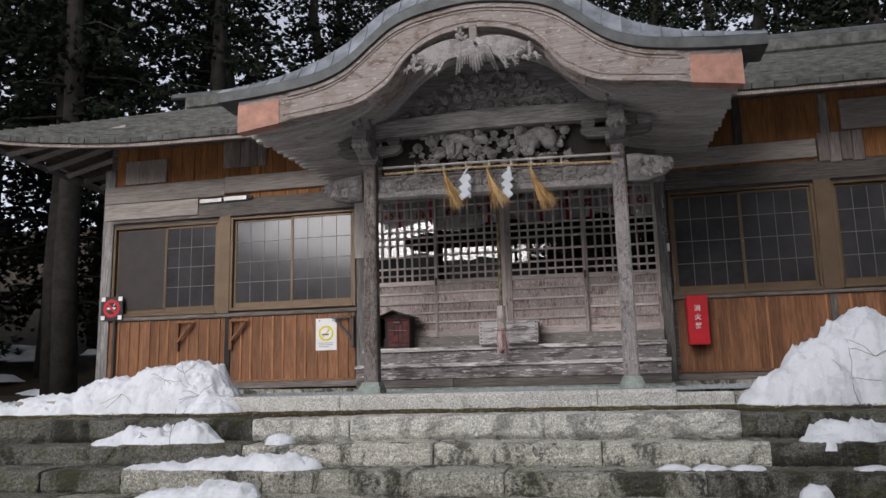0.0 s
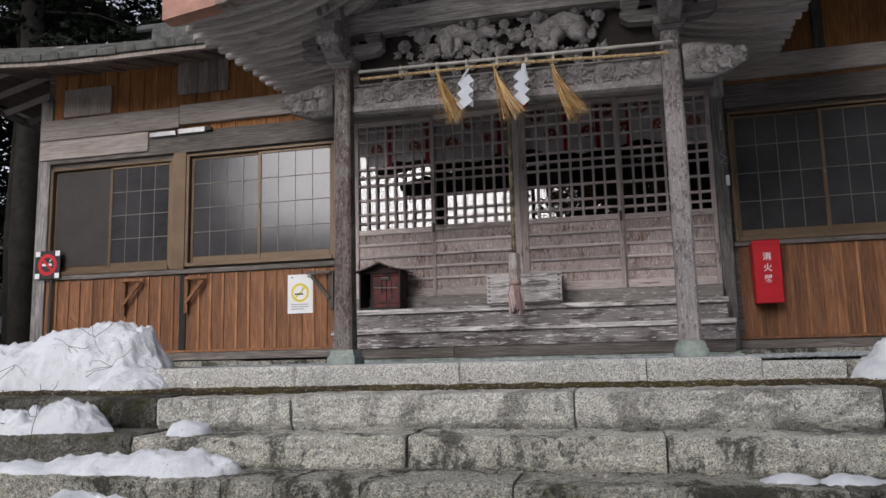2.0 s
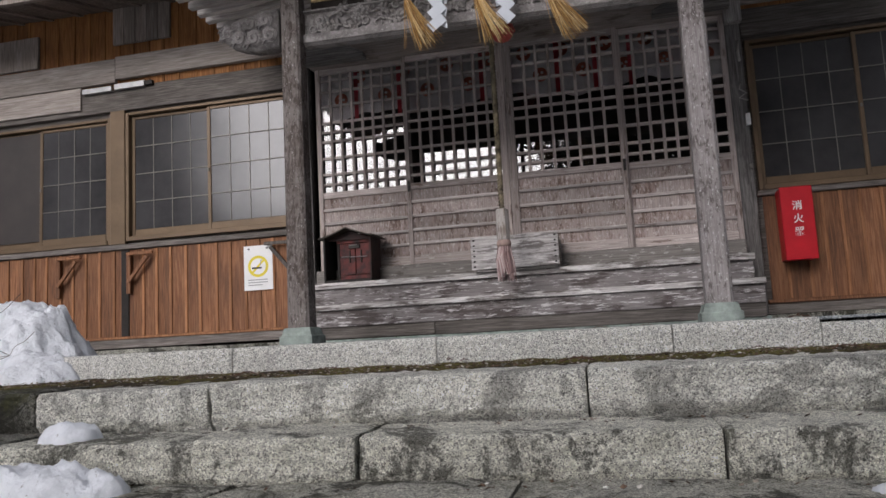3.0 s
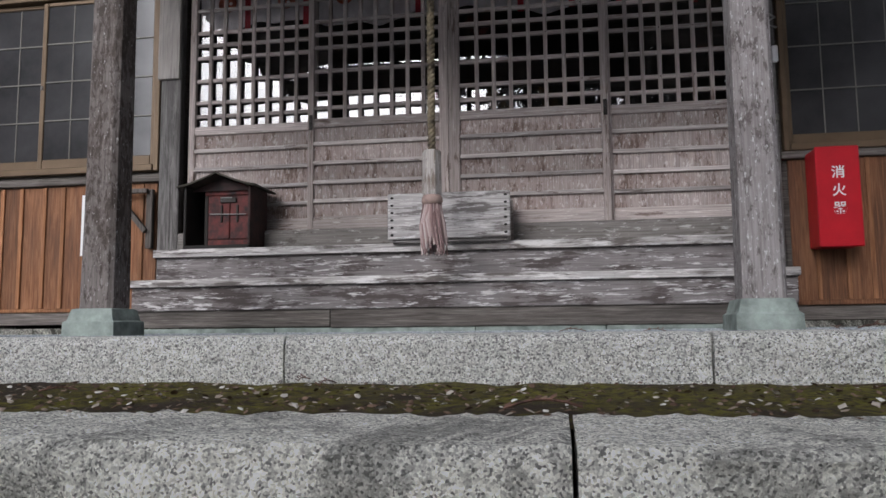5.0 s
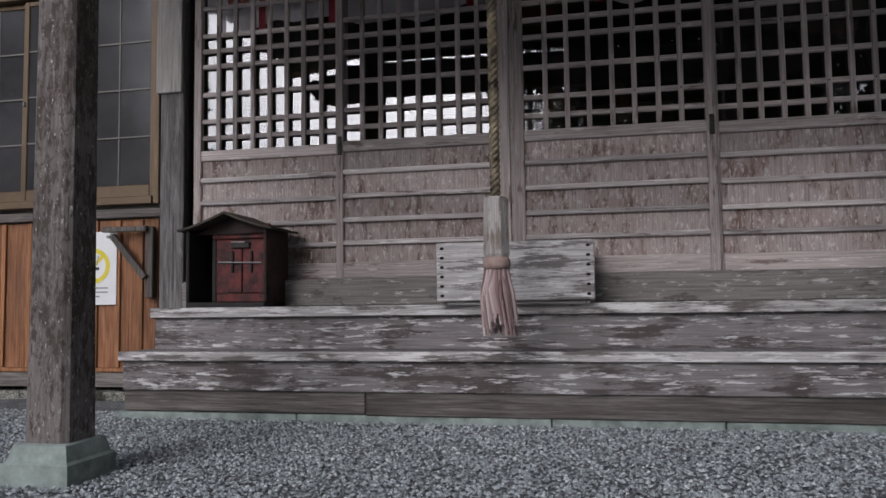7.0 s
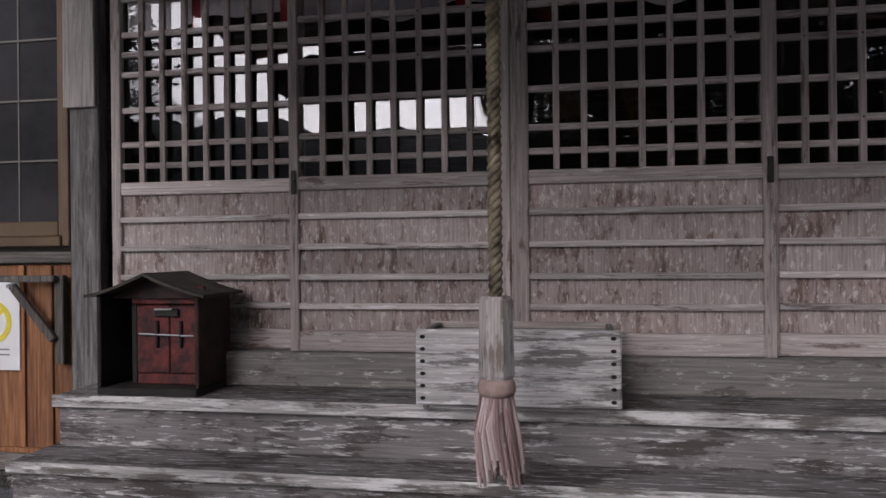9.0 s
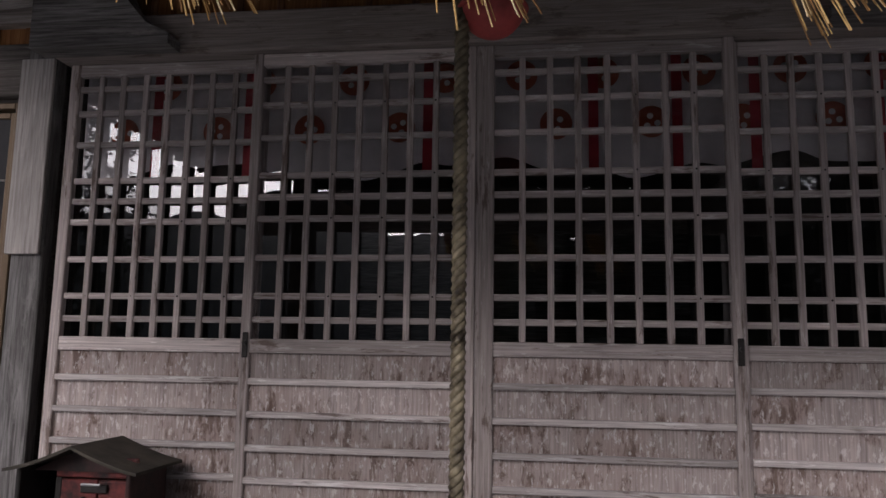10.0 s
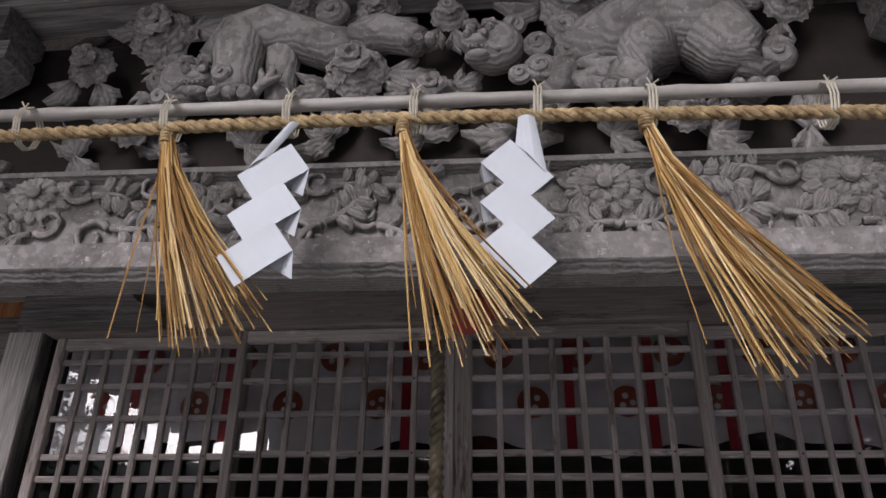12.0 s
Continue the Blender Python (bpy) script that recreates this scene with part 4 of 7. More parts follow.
def build_roof():
    rows, xs = 22, [-7.3 + 14.6 * i / 56 for i in range(57)]
    bm = bmesh.new()
    for k in range(rows):
        s0, s1 = k / rows, (k + 1) / rows
        lim0, lim1 = 7.3 - 0.9 * s0, 7.3 - 0.9 * s1
        low, high = [], []
        for x in xs:
            p = roof_point(x * lim0 / 7.3, s0)
            q = roof_point(x * lim1 / 7.3, s1)
            low.append((p + Vector((0, -0.02, 0.022)), p + Vector((0, -0.02, -0.004))))
            high.append(q)
        a = [bm.verts.new(p[0]) for p in low]
        c = [bm.verts.new(p[1]) for p in low]
        b = [bm.verts.new(p) for p in high]
        for i in range(len(xs) - 1):
            bm.faces.new((a[i], a[i + 1], b[i + 1], b[i]))
            bm.faces.new((c[i], c[i + 1], a[i + 1], a[i]))
    part("shingles", bm, tile, roof, "rows of grey weathered shingles")
    # side slopes and back slope close the roof
    bm = bmesh.new()
    for sx in (-1, 1):
        corner, ridge, back = roof_point(sx * 7.3, 0), roof_point(sx * 6.4, 1), Vector((sx * 7.3, 6.9, 3.6))
        bm.faces.new([bm.verts.new(p) for p in (corner, ridge, back)])
    a, b = roof_point(-6.4, 1), roof_point(6.4, 1)
    bm.faces.new([bm.verts.new(p) for p in (a, b, Vector((7.3, 6.9, 3.6)), Vector((-7.3, 6.9, 3.6)))])
    part("rear_slopes", bm, tile, roof)
    # eave boards and soffit
    bm = bmesh.new()
    for x0, x1 in zip(xs, xs[1:]):
        za, zb = eave_z(x0), eave_z(x1)
        v = [bm.verts.new(p) for p in ((x0, EY, za), (x1, EY, zb), (x1, EY, zb + 0.045), (x0, EY, za + 0.045), (x0, EY + 0.05, za), (x1, EY + 0.05, zb), (x1, EY + 0.05, zb + 0.045), (x0, EY + 0.05, za + 0.045))]
        for f in ((0, 1, 2, 3), (4, 7, 6, 5), (0, 4, 5, 1), (3, 2, 6, 7)):
            bm.faces.new([v[i] for i in f])
    part("eave_board", bm, wood_patch, roof, "weathered eave board")
    bm = bmesh.new()
    front = [Vector((x, EY + 0.03, eave_z(x) + 0.05)) for x in xs]
    inner = [Vector((x, 0.4, max(3.56, eave_z(x) + 0.34))) for x in xs]
    a, b = [bm.verts.new(p) for p in front], [bm.verts.new(p) for p in inner]
    for i in range(len(xs) - 1):
        bm.faces.new((a[i], a[i + 1], b[i + 1], b[i]))
    for sx in (-1, 1):
        bm.faces.new([bm.verts.new(p) for p in ((sx * 7.28, EY + 0.04, eave_z(7.3) + 0.055), (sx * 5.5, 0.3, 3.96), (sx * 5.5, 6.0, 3.96), (sx * 7.28, 6.8, 3.5))])
    part("soffit", bm, wood_brown_y, roof, "boarded soffit")
    # rafters of the front eave
    x = -5.5
    while x < 5.6:
        if abs(x - XC) > 2.35:
            z0, z1 = eave_z(x) - 0.0, max(3.56, eave_z(x) + 0.34) - 0.01
            m = Matrix(((1, 0, 0, 0), (0, 1, 0, 0), (0, (z1 - z0) / 1.27, 1, 0), (0, 0, 0, 1)))
            part("rafter", box(bmesh.new(), x - 0.025, x + 0.025, EY + 0.07, 0.1, z0 + 0.36, z0 + 0.41, 0, Matrix.Translation((0, 0, -0.36 - EY * (z1 - z0) / 1.27)) @ m), wood_brown_y, roof)
        x += 0.36
    # rafters of the west and east side eaves
    for sx in (-1, 1):
        for k in range(14):
            y = -0.45 + 0.42 * k
            fan = 0.0
            p, q = Vector((sx * 5.62, max(y + fan * 0.4, 0.02), 3.86)), Vector((sx * 7.2, y - fan * 0.15, eave_z(7.2) + 0.02))
            part("rafter", tube(bmesh.new(), [p - Vector((0, 0, 0.05)), q - Vector((0, 0, 0.06))], 0.055, 4), wood_pale_x, roof)
        edge = [Vector((sx * 7.27, EY, eave_z(7.3) + 0.0)), Vector((sx * 7.27, 2.5, 3.36)), Vector((sx * 7.27, 6.9, 3.5))]
        part("eave_board", tube(bmesh.new(), edge, 0.06, 4), wood_x, roof)
    # ridge cap
    part("ridge_cap", box(bmesh.new(), -6.4, 6.4, RY - 0.22, RY + 0.22, RZ - 0.05, RZ + 0.18, 0.03), tile, roof)
    part("ridge_cap", box(bmesh.new(), -6.75, 6.75, RY - 0.14, RY + 0.14, RZ + 0.18, RZ + 0.30, 0.03), metal_dark, roof)


build_roof()
# thick shingle ends along the eave
me_sh = bpy.data.meshes.new("shingle")
bm = box(bmesh.new(), -0.115, 0.115, -0.03, 0.12, 0.0, 0.075, 0.006)
bm.to_mesh(me_sh)
bm.free()
me_sh.materials.append(tile)
x = -7.1
while x < 7.2:
    if abs(x - XC) > 2.3:
        sl = (eave_z(x + 0.05) - eave_z(x - 0.05)) / 0.1
        piece("shingle", me_sh, pose(x, EY, eave_z(x) + 0.052 + RNG.uniform(-0.004, 0.006), RNG.uniform(8, 15), -math.degrees(math.atan(sl)), RNG.uniform(-2, 2)), roof)
    x += 0.235

# ---- porch posts and beams ----
PX, PY = 1.33, -1.70
for sx in (-1, 1):
    p = thing("porch_post", "square weathered grey porch post on a painted concrete foot", "post", "porch posts", "structure")
    cx = -1.262 if sx < 0 else 1.400
    bm = bmesh.new()
    prof = [(0.09, 0.078), (0.5, 0.074), (1.2, 0.071), (2.46, 0.068)]
    rings = []
    for z, h in prof:
        c = 0.018
        pts = [(h, -h + c), (h, h - c), (h - c, h), (-h + c, h), (-h, h - c), (-h, -h + c), (-h + c, -h), (h - c, -h)]
        rings.append([bm.verts.new((cx + a, PY + b, z)) for a, b in pts])
    for a, b in zip(rings, rings[1:]):
        for k in range(8):
            bm.faces.new((a[k], a[(k + 1) % 8], b[(k + 1) % 8], b[k]))
    bm.faces.new(rings[-1])
    part("shaft", bm, wood_post_dark if sx < 0 else wood_post, p)
    bm = bmesh.new()
    rings = [[bm.verts.new((cx + a * h, PY + b * h, z)) for a, b in ((-1, -1), (1, -1), (1, 1), (-1, 1))] for z, h in ((-0.06, 0.118), (0.046, 0.115), (0.054, 0.104), (0.10, 0.092), (0.104, 0.08))]
    for a, b in zip(rings, rings[1:]):
        for k in range(4):
            bm.faces.new((a[k], a[(k + 1) % 4], b[(k + 1) % 4], b[k]))
    bm.faces.new(rings[-1])
    part("foot", bm, concrete, p, "pale green painted concrete foot")
    # bracket set on the post
    s = thing("bracket_set", "stacked weathered bearing blocks and bracket arms on the post", "bracket", "bracket sets", "structure")

    def bearing(x, y, z, w, h):
        b = bmesh.new()
        rr = [[b.verts.new((x + i * q, y + j * q, zz)) for i, j in ((-1, -1), (1, -1), (1, 1), (-1, 1))] for zz, q in ((z, w * 0.66), (z + h * 0.45, w), (z + h, w))]
        for u, v in zip(rr, rr[1:]):
            for k in range(4):
                b.faces.new((u[k], u[(k + 1) % 4], v[(k + 1) % 4], v[k]))
        b.faces.new(rr[-1])
        b.faces.new(rr[0][::-1])
        part("bearing_block", b, wood_x, s)
    bearing(cx, PY, 2.46, 0.115, 0.10)
    arm = [(-0.36, 2.66), (-0.36, 2.61), (-0.30, 2.57), (-0.12, 2.555), (0.12, 2.555), (0.30, 2.57), (0.36, 2.61), (0.36, 2.66)]
    part("bracket_arm", prism(bmesh.new(), [(cx + a, b) for a, b in arm], PY - 0.05, PY + 0.05), wood_x, s)
    part("bracket_arm", prism(bmesh.new(), [(PY + a * 1.1, b) for a, b in arm], cx - 0.05, cx + 0.05, "x"), wood_y, s)
    for d in (-0.28, 0.0, 0.28):
        bearing(cx + d, PY, 2.66, 0.072, 0.085)
    bearing(cx, PY - 0.32, 2.66, 0.072, 0.085)
    # carved nosing beyond the post
    nose = thing("carved_nosing", "weathered carved cloud nosing of the beam end", "carving", "beam nosings")
    bm = bmesh.new()
    out = [(0.09, 2.07), (0.28, 2.065), (0.40, 2.10), (0.47, 2.13), (0.54, 2.19), (0.545, 2.25), (0.50, 2.29), (0.44, 2.27), (0.38, 2.31), (0.28, 2.32), (0.20, 2.35), (0.09, 2.34)]
    prism(bm, [(cx + sx * a, b) for a, b in out], PY - 0.055, PY + 0.055)
    r = random.Random(sx + 5)
    part("nosing", bm, wood_carved, nose, "", True)
    for a, b, q in ((0.15, 2.16, 0.06), (0.27, 2.15, 0.065), (0.38, 2.17, 0.06), (0.47, 2.21, 0.055), (0.18, 2.27, 0.06), (0.30, 2.26, 0.055), (0.41, 2.25, 0.045), (0.51, 2.25, 0.03)):
        bm = bmesh.new()
        spiral(bm, (cx + sx * a, PY - 0.05, b), q, 1.6, r.uniform(0, 6))
        tuft(bm, (cx + sx * a, PY - 0.06, b - q * 0.4), q * 1.5, -0.4 if sx > 0 else 3.5, 3)
        part("scroll", bm, wood_carved, nose, "", True)
    # carved strut that climbs from the bracket to the eave
    strut = thing("carved_strut", "weathered carved bracket strut under the bargeboard", "carving", "carved struts")
    bm = bmesh.new()
    prism(bm, [(PY - 0.06, 2.50), (PY - 0.22, 2.50), (PY - 0.34, 2.55), (PY - 0.42, 2.64), (PY - 0.40, 2.72), (PY - 0.30, 2.72), (PY - 0.26, 2.80), (PY - 0.30, 2.90), (PY - 0.22, 2.98), (PY - 0.06, 2.98)], cx - 0.075, cx + 0.075, "x")
    for k in range(12):
        ball(bm, (cx + r.choice((-0.075, 0.075, 0.0)), PY - r.uniform(0.15, 0.40), r.uniform(2.54, 2.92)), r.uniform(0.02, 0.042), 8, 6, (0.6, 1, 1))
    for k in range(5):
        ball(bm, (cx + 0.03 * (k - 2), PY - 0.36, 2.60 + 0.05 * (k % 2)), 0.045, 9, 6)
    part("strut", bm, wood_carved, strut)

beam = thing("carved_beam", "weathered porch beam carved with chrysanthemums and scrolling leaves", "beam", kind="structure")
beam.matrix_basis = pose(0.048, 0, -0.02, 0, 0.7, 0)
BF, BZ0, BZ1 = -1.695, 2.08, 2.335
bm = bmesh.new()
prism(bm, [(-1.60, BZ0), (BF + 0.03, BZ0), (BF, BZ0 + 0.02), (BF, BZ0 + 0.075), (BF + 0.032, BZ0 + 0.085), (BF + 0.032, BZ1 - 0.02), (BF + 0.004, BZ1 - 0.012), (BF + 0.004, BZ1), (-1.60, BZ1)], -1.265, 1.255, "x")
part("body", bm, wood_carved, beam)


def chrysanthemum(x, z, r):
    """A carved flower: two rings of broad rounded petals, hollowed along the middle, round a button."""
    bm = bmesh.new()
    y = BF + 0.030
    for rr, k, lift, turn in ((r, 15, 0.0, 0.0), (r * 0.66, 11, 0.012, 0.2)):
        for i in range(k):
            a = 2 * math.pi * i / k + turn
            d, w = Vector((math.cos(a), 0, math.sin(a) * 0.86)), Vector((-math.sin(a), 0, math.cos(a)))
            wide = rr * 3.0 / k
            rows = []
            for u, f, h in ((0.1, 0.4, 0.008), (0.4, 0.75, 0.02), (0.7, 1.0, 0.022), (0.92, 0.8, 0.016), (1.04, 0.3, 0.002)):
                c = Vector((x, y - lift, z)) + d * rr * u
                rows.append([bm.verts.new(c + w * wide * f * b + Vector((0, -h * e, 0))) for b, e in ((-1.0, -0.3), (-0.7, 0.8), (0.0, 0.45), (0.7, 0.8), (1.0, -0.3))])
            for p, q in zip(rows, rows[1:]):
                for v in range(4):
                    bm.faces.new((p[v], p[v + 1], q[v + 1], q[v]))
    ball(bm, (x, y - 0.03, z), r * 0.24, 12, 7, (1, 0.6, 0.9))
    bmesh.ops.recalc_face_normals(bm, faces=bm.faces)
    part("carved_flower", bm, wood_carved_pale, beam, "", True)


def carved_leaf(x, z, size, angle, curl=1):
    """A lobed leaf in bold relief: a curving midrib with rounded lobes to both sides and a coiled stalk."""
    bm = bmesh.new()
    y = BF + 0.030

    def at(t, q, d):
        a = angle + curl * 0.9 * t * t
        p = Vector((x, y - d, z))
        c = Vector((math.cos(angle + curl * 0.45 * t * t), 0, math.sin(angle + curl * 0.45 * t * t)))
        return p + c * (size * t) + Vector((-math.sin(a), 0, math.cos(a))) * q

    def lobe(t, side, length, wide):
        a = angle + curl * 0.9 * t * t + side * 0.95
        d, w = Vector((math.cos(a), 0, math.sin(a))), Vector((-math.sin(a), 0, math.cos(a)))
        base = at(t, 0, 0.004)
        rows = []
        for k, (u, f, h) in enumerate(((0.0, 0.35, 0.010), (0.3, 0.8, 0.022), (0.6, 1.0, 0.026), (0.85, 0.72, 0.020), (1.0, 0.28, 0.006))):
            c = base + d * length * u + w * length * 0.22 * side * u * u
            rows.append([bm.verts.new(c + w * wide * f * b + Vector((0, -h * e, 0))) for b, e in ((-1.0, -0.3), (-0.8, 0.6), (-0.35, 1.0), (0.0, 0.55), (0.35, 1.0), (0.8, 0.6), (1.0, -0.3))])
        for p, q in zip(rows, rows[1:]):
            for v in range(6):
                bm.faces.new((p[v], p[v + 1], q[v + 1], q[v]))
    for t in (0.22, 0.46, 0.68):
        for side in (-1, 1):
            lobe(t, side, size * (0.46 - 0.2 * abs(t - 0.4)), size * 0.14)
    lobe(0.85, 0, size * 0.4, size * 0.17)
    tube(bm, [at(t, 0, 0.012) for t in (0, 0.2, 0.4, 0.6, 0.8, 0.95)], [size * f for f in (0.075, 0.07, 0.06, 0.05, 0.04, 0.02)], 6)
    coil = []
    c = at(-0.36, -curl * size * 0.22, 0.008)
    for k in range(17):
        a = angle + curl * (0.7 + 0.42 * k)
        coil.append(c + Vector((math.cos(a), 0, math.sin(a))) * size * (0.34 - 0.014 * k))
    tube(bm, coil, [size * (0.08 - 0.003 * k) for k in range(17)], 7)
    bmesh.ops.recalc_face_normals(bm, faces=bm.faces)
    part("carved_leaf", bm, wood_carved_pale, beam, "", True)


for x, z, r in ((-0.85, 2.285, 0.075), (0.365, 2.27, 0.078), (0.83, 2.27, 0.082), (-1.14, 2.25, 0.06), (1.14, 2.25, 0.06)):
    chrysanthemum(x, z, r)
for x, z, s, a, c in ((-0.84, 2.19, 0.10, 3.3, 1), (-0.72, 2.28, 0.11, 0.1, -1), (-0.66, 2.20, 0.12, -0.2, 1), (-0.55, 2.29, 0.10, 0.3, -1), (-0.50, 2.20, 0.11, 0.4, 1), (-0.38, 2.27, 0.11, -0.4, 1), (-0.30, 2.19, 0.11, 3.4, -1), (-0.20, 2.20, 0.11, 0.5, 1), (-0.19, 2.285, 0.10, 0.2, -1), (-0.08, 2.28, 0.11, 0.0, 1), (-0.09, 2.19, 0.10, -0.2, -1), (0.10, 2.27, 0.11, 0.3, 1), (0.13, 2.19, 0.11, 0.1, -1), (0.24, 2.21, 0.11, -0.3, 1), (0.27, 2.29, 0.09, 2.6, 1), (0.38, 2.185, 0.11, 3.2, -1), (0.40, 2.18, 0.11, 0.0, 1), (0.52, 2.27, 0.11, 0.3, -1), (0.56, 2.18, 0.12, 0.2, 1), (0.68, 2.29, 0.10, 2.7, 1), (0.70, 2.20, 0.12, -0.2, 1), (0.84, 2.175, 0.11, 0.1, -1), (0.98, 2.21, 0.12, 0.3, 1), (1.02, 2.29, 0.09, 0.1, -1), (-0.98, 2.20, 0.12, 2.9, 1), (-1.03, 2.285, 0.10, 0.4, 1), (-1.16, 2.18, 0.10, 0.1, -1)):
    carved_leaf(x, z, s, a, c)

upper = thing("upper_beam", "weathered curved tie beam above the carved frieze", "beam", kind="structure")
bm = bmesh.new()
top = [(XC - 1.35 + 2.7 * i / 20, 2.955 + 0.02 * math.cos(math.pi * (i / 10 - 1))) for i in range(21)]
low = [(XC + 1.35 - 2.7 * i / 20, 2.745 + 0.025 * math.cos(math.pi * (i / 10 - 1) * 0.5)) for i in range(21)]
prism(bm, low + top, PY - 0.06, PY + 0.06)
part("tie_beam", bm, wood_x, upper)

# ---- frieze of carved beasts and peonies over the beam ----
def peony(bm, c, r, seed):
    """Cupped petals in four rings, the inner ones closing over the heart."""
    q = random.Random(seed)
    c = Vector(c)
    for ring, k, rad, lift, size in ((0, 7, 1.0, 0.0, 0.46), (1, 6, 0.78, 0.22, 0.40), (2, 5, 0.56, 0.44, 0.32), (3, 4, 0.32, 0.62, 0.22)):
        for i in range(k):
            a = 2 * math.pi * (i + 0.5 * (ring % 2)) / k + q.uniform(-0.12, 0.12)
            d, w = Vector((math.cos(a), 0, math.sin(a))), Vector((-math.sin(a), 0, math.cos(a)))
            rows = []
            for u in range(5):
                t = u / 4
                row = []
                for v in range(7):
                    b = (v - 3) / 3
                    wide = size * r * (0.35 + 0.65 * math.sin(t * 1.9)) * (1.0 + 0.05 * q.uniform(-1, 1))
                    out = rad * r * t * 1.05 * (1 - 0.22 * b * b - 0.10 * t * (0.5 + 0.5 * math.cos(9.4 * b)))
                    cup = -lift * r * 0.9 - r * 0.42 * math.sin(t * 2.9) - r * 0.3 * (1 - b * b) * t * t * (1 if ring > 1 else -0.4)
                    row.append(bm.verts.new(c + d * out + w * wide * b + Vector((0, cup, 0))))
                rows.append(row)
            for p, s_ in zip(rows, rows[1:]):
                for v in range(6):
                    bm.faces.new((p[v], p[v + 1], s_[v + 1], s_[v]))
    ball(bm, c + Vector((0, -r * 0.72, 0)), r * 0.16, 8, 6)


def leaf_spray(bm, c, size, angle):
    for k in (-1, 0, 1):
        a = angle + k * 0.55
        d = Vector((math.cos(a), 0, math.sin(a)))
        n = Vector((-math.sin(a), 0, math.cos(a)))
        pts = [(0, 0), (0.3, 0.2), (0.5, 0.16), (0.62, 0.25), (0.8, 0.12), (1.0, 0.0)]
        L = size * (1.0 if k == 0 else 0.75)
        up = [bm.verts.new(Vector(c) + d * p * L + n * w * L + Vector((0, 0.012, 0))) for p, w in pts]
        dn = [bm.verts.new(Vector(c) + d * p * L - n * w * L + Vector((0, 0.012, 0))) for p, w in pts]
        md = [bm.verts.new(Vector(c) + d * p * L + Vector((0, -0.014, 0))) for p, w in pts]
        for i in range(len(pts) - 1):
            for u, v in ((up, md), (md, dn)):
                try:
                    bm.faces.new((u[i], u[i + 1], v[i + 1], v[i]))
                except ValueError:
                    pass


def lion_head(bm, c, r, f):
    """A snarling guardian head: brow, bulging eyes, broad nose, open jaw, ears; f is the side it faces."""
    c = Vector(c)

    def at(a, b, d):
        return c + Vector((f * a * r, d * r, b * r))
    ball(bm, c, r, 18, 12, (1.0, 0.8, 0.95))
    ball(bm, at(0.55, -0.22, -0.45), r * 0.5, 14, 9, (1.1, 0.9, 0.62))
    ball(bm, at(0.5, -0.66, -0.35), r * 0.42, 12, 8, (1.1, 0.9, 0.5))
    for a in (0.28, 0.82):
        ball(bm, at(a, -0.1, -0.86), r * 0.15, 9, 7)
    for a in (0.12, 0.72):
        ball(bm, at(a, 0.22, -0.7), r * 0.19, 12, 8)
        ball(bm, at(a, 0.22, -0.86), r * 0.08, 8, 6)
        tube(bm, [at(a - 0.3, 0.3, -0.62), at(a - 0.1, 0.5, -0.74), at(a + 0.18, 0.44, -0.74), at(a + 0.26, 0.26, -0.72)], [r * 0.07, r * 0.13, r * 0.12, r * 0.05], 7)
    for k in range(5):
        ball(bm, at(0.2 + 0.15 * k, -0.46, -0.72 + 0.03 * abs(k - 2)), r * 0.065, 6, 5)
    for k in range(4):
        tube(bm, [at(0.1 + 0.1 * k, -0.3, -0.72), at(0.0 + 0.08 * k, -0.42, -0.66), at(-0.2, -0.5 - 0.05 * k, -0.6)], r * 0.035, 5)
    tube(bm, [at(-0.35, 0.55, -0.3), at(-0.55, 0.85, -0.32), at(-0.78, 1.02, -0.3)], [r * 0.24, r * 0.2, r * 0.02], 8)


def legs(bm, joints, radii):
    tube(bm, joints, radii, 12)
    foot = Vector(joints[-1])
    r = radii[-1]
    for k in range(3):
        ball(bm, foot + Vector(((k - 1) * r * 0.75, -r * 0.5, -r * 0.3)), r * 0.55, 9, 6, (0.8, 1.2, 0.8))


FZ = -1.67


def frieze(ob):
    """Sets a carving on the slightly sloping beam."""
    ob.matrix_basis = pose(0.045, 0, 0.015, 0, 0.6, 0)
    return ob


bm = bmesh.new()
lion_head(bm, (-0.543, FZ - 0.02, 2.525), 0.07, 1)
for px, pz, sz, an in ((-0.60, 2.55, 0.085, 2.7), (-0.61, 2.50, 0.085, 3.2), (-0.59, 2.47, 0.08, 3.6), (-0.58, 2.585, 0.08, 2.2)):
    tuft(bm, (px, FZ, pz), sz, an, 3)
for px, pz, r in ((-0.61, 2.525, 0.028), (-0.595, 2.48, 0.026), (-0.60, 2.57, 0.024)):
    spiral(bm, (px, FZ - 0.035, pz), r, 1.6, px * 30)
tube(bm, [(-0.50, FZ + 0.02, 2.60), (-0.44, FZ, 2.655), (-0.37, FZ - 0.01, 2.675), (-0.29, FZ - 0.005, 2.655), (-0.22, FZ, 2.625), (-0.14, FZ, 2.63)], [0.06, 0.075, 0.07, 0.055, 0.056, 0.04], 16)
legs(bm, [(-0.425, FZ - 0.02, 2.66), (-0.43, FZ - 0.035, 2.58), (-0.425, FZ - 0.035, 2.51), (-0.415, FZ - 0.045, 2.465)], [0.062, 0.06, 0.052, 0.045])
legs(bm, [(-0.16, FZ - 0.01, 2.63), (-0.09, FZ - 0.03, 2.64), (-0.04, FZ - 0.03, 2.62), (-0.01, FZ - 0.04, 2.60)], [0.05, 0.046, 0.038, 0.034])
legs(bm, [(-0.34, FZ + 0.0, 2.62), (-0.335, FZ + 0.005, 2.54), (-0.33, FZ, 2.46)], [0.045, 0.038, 0.034])
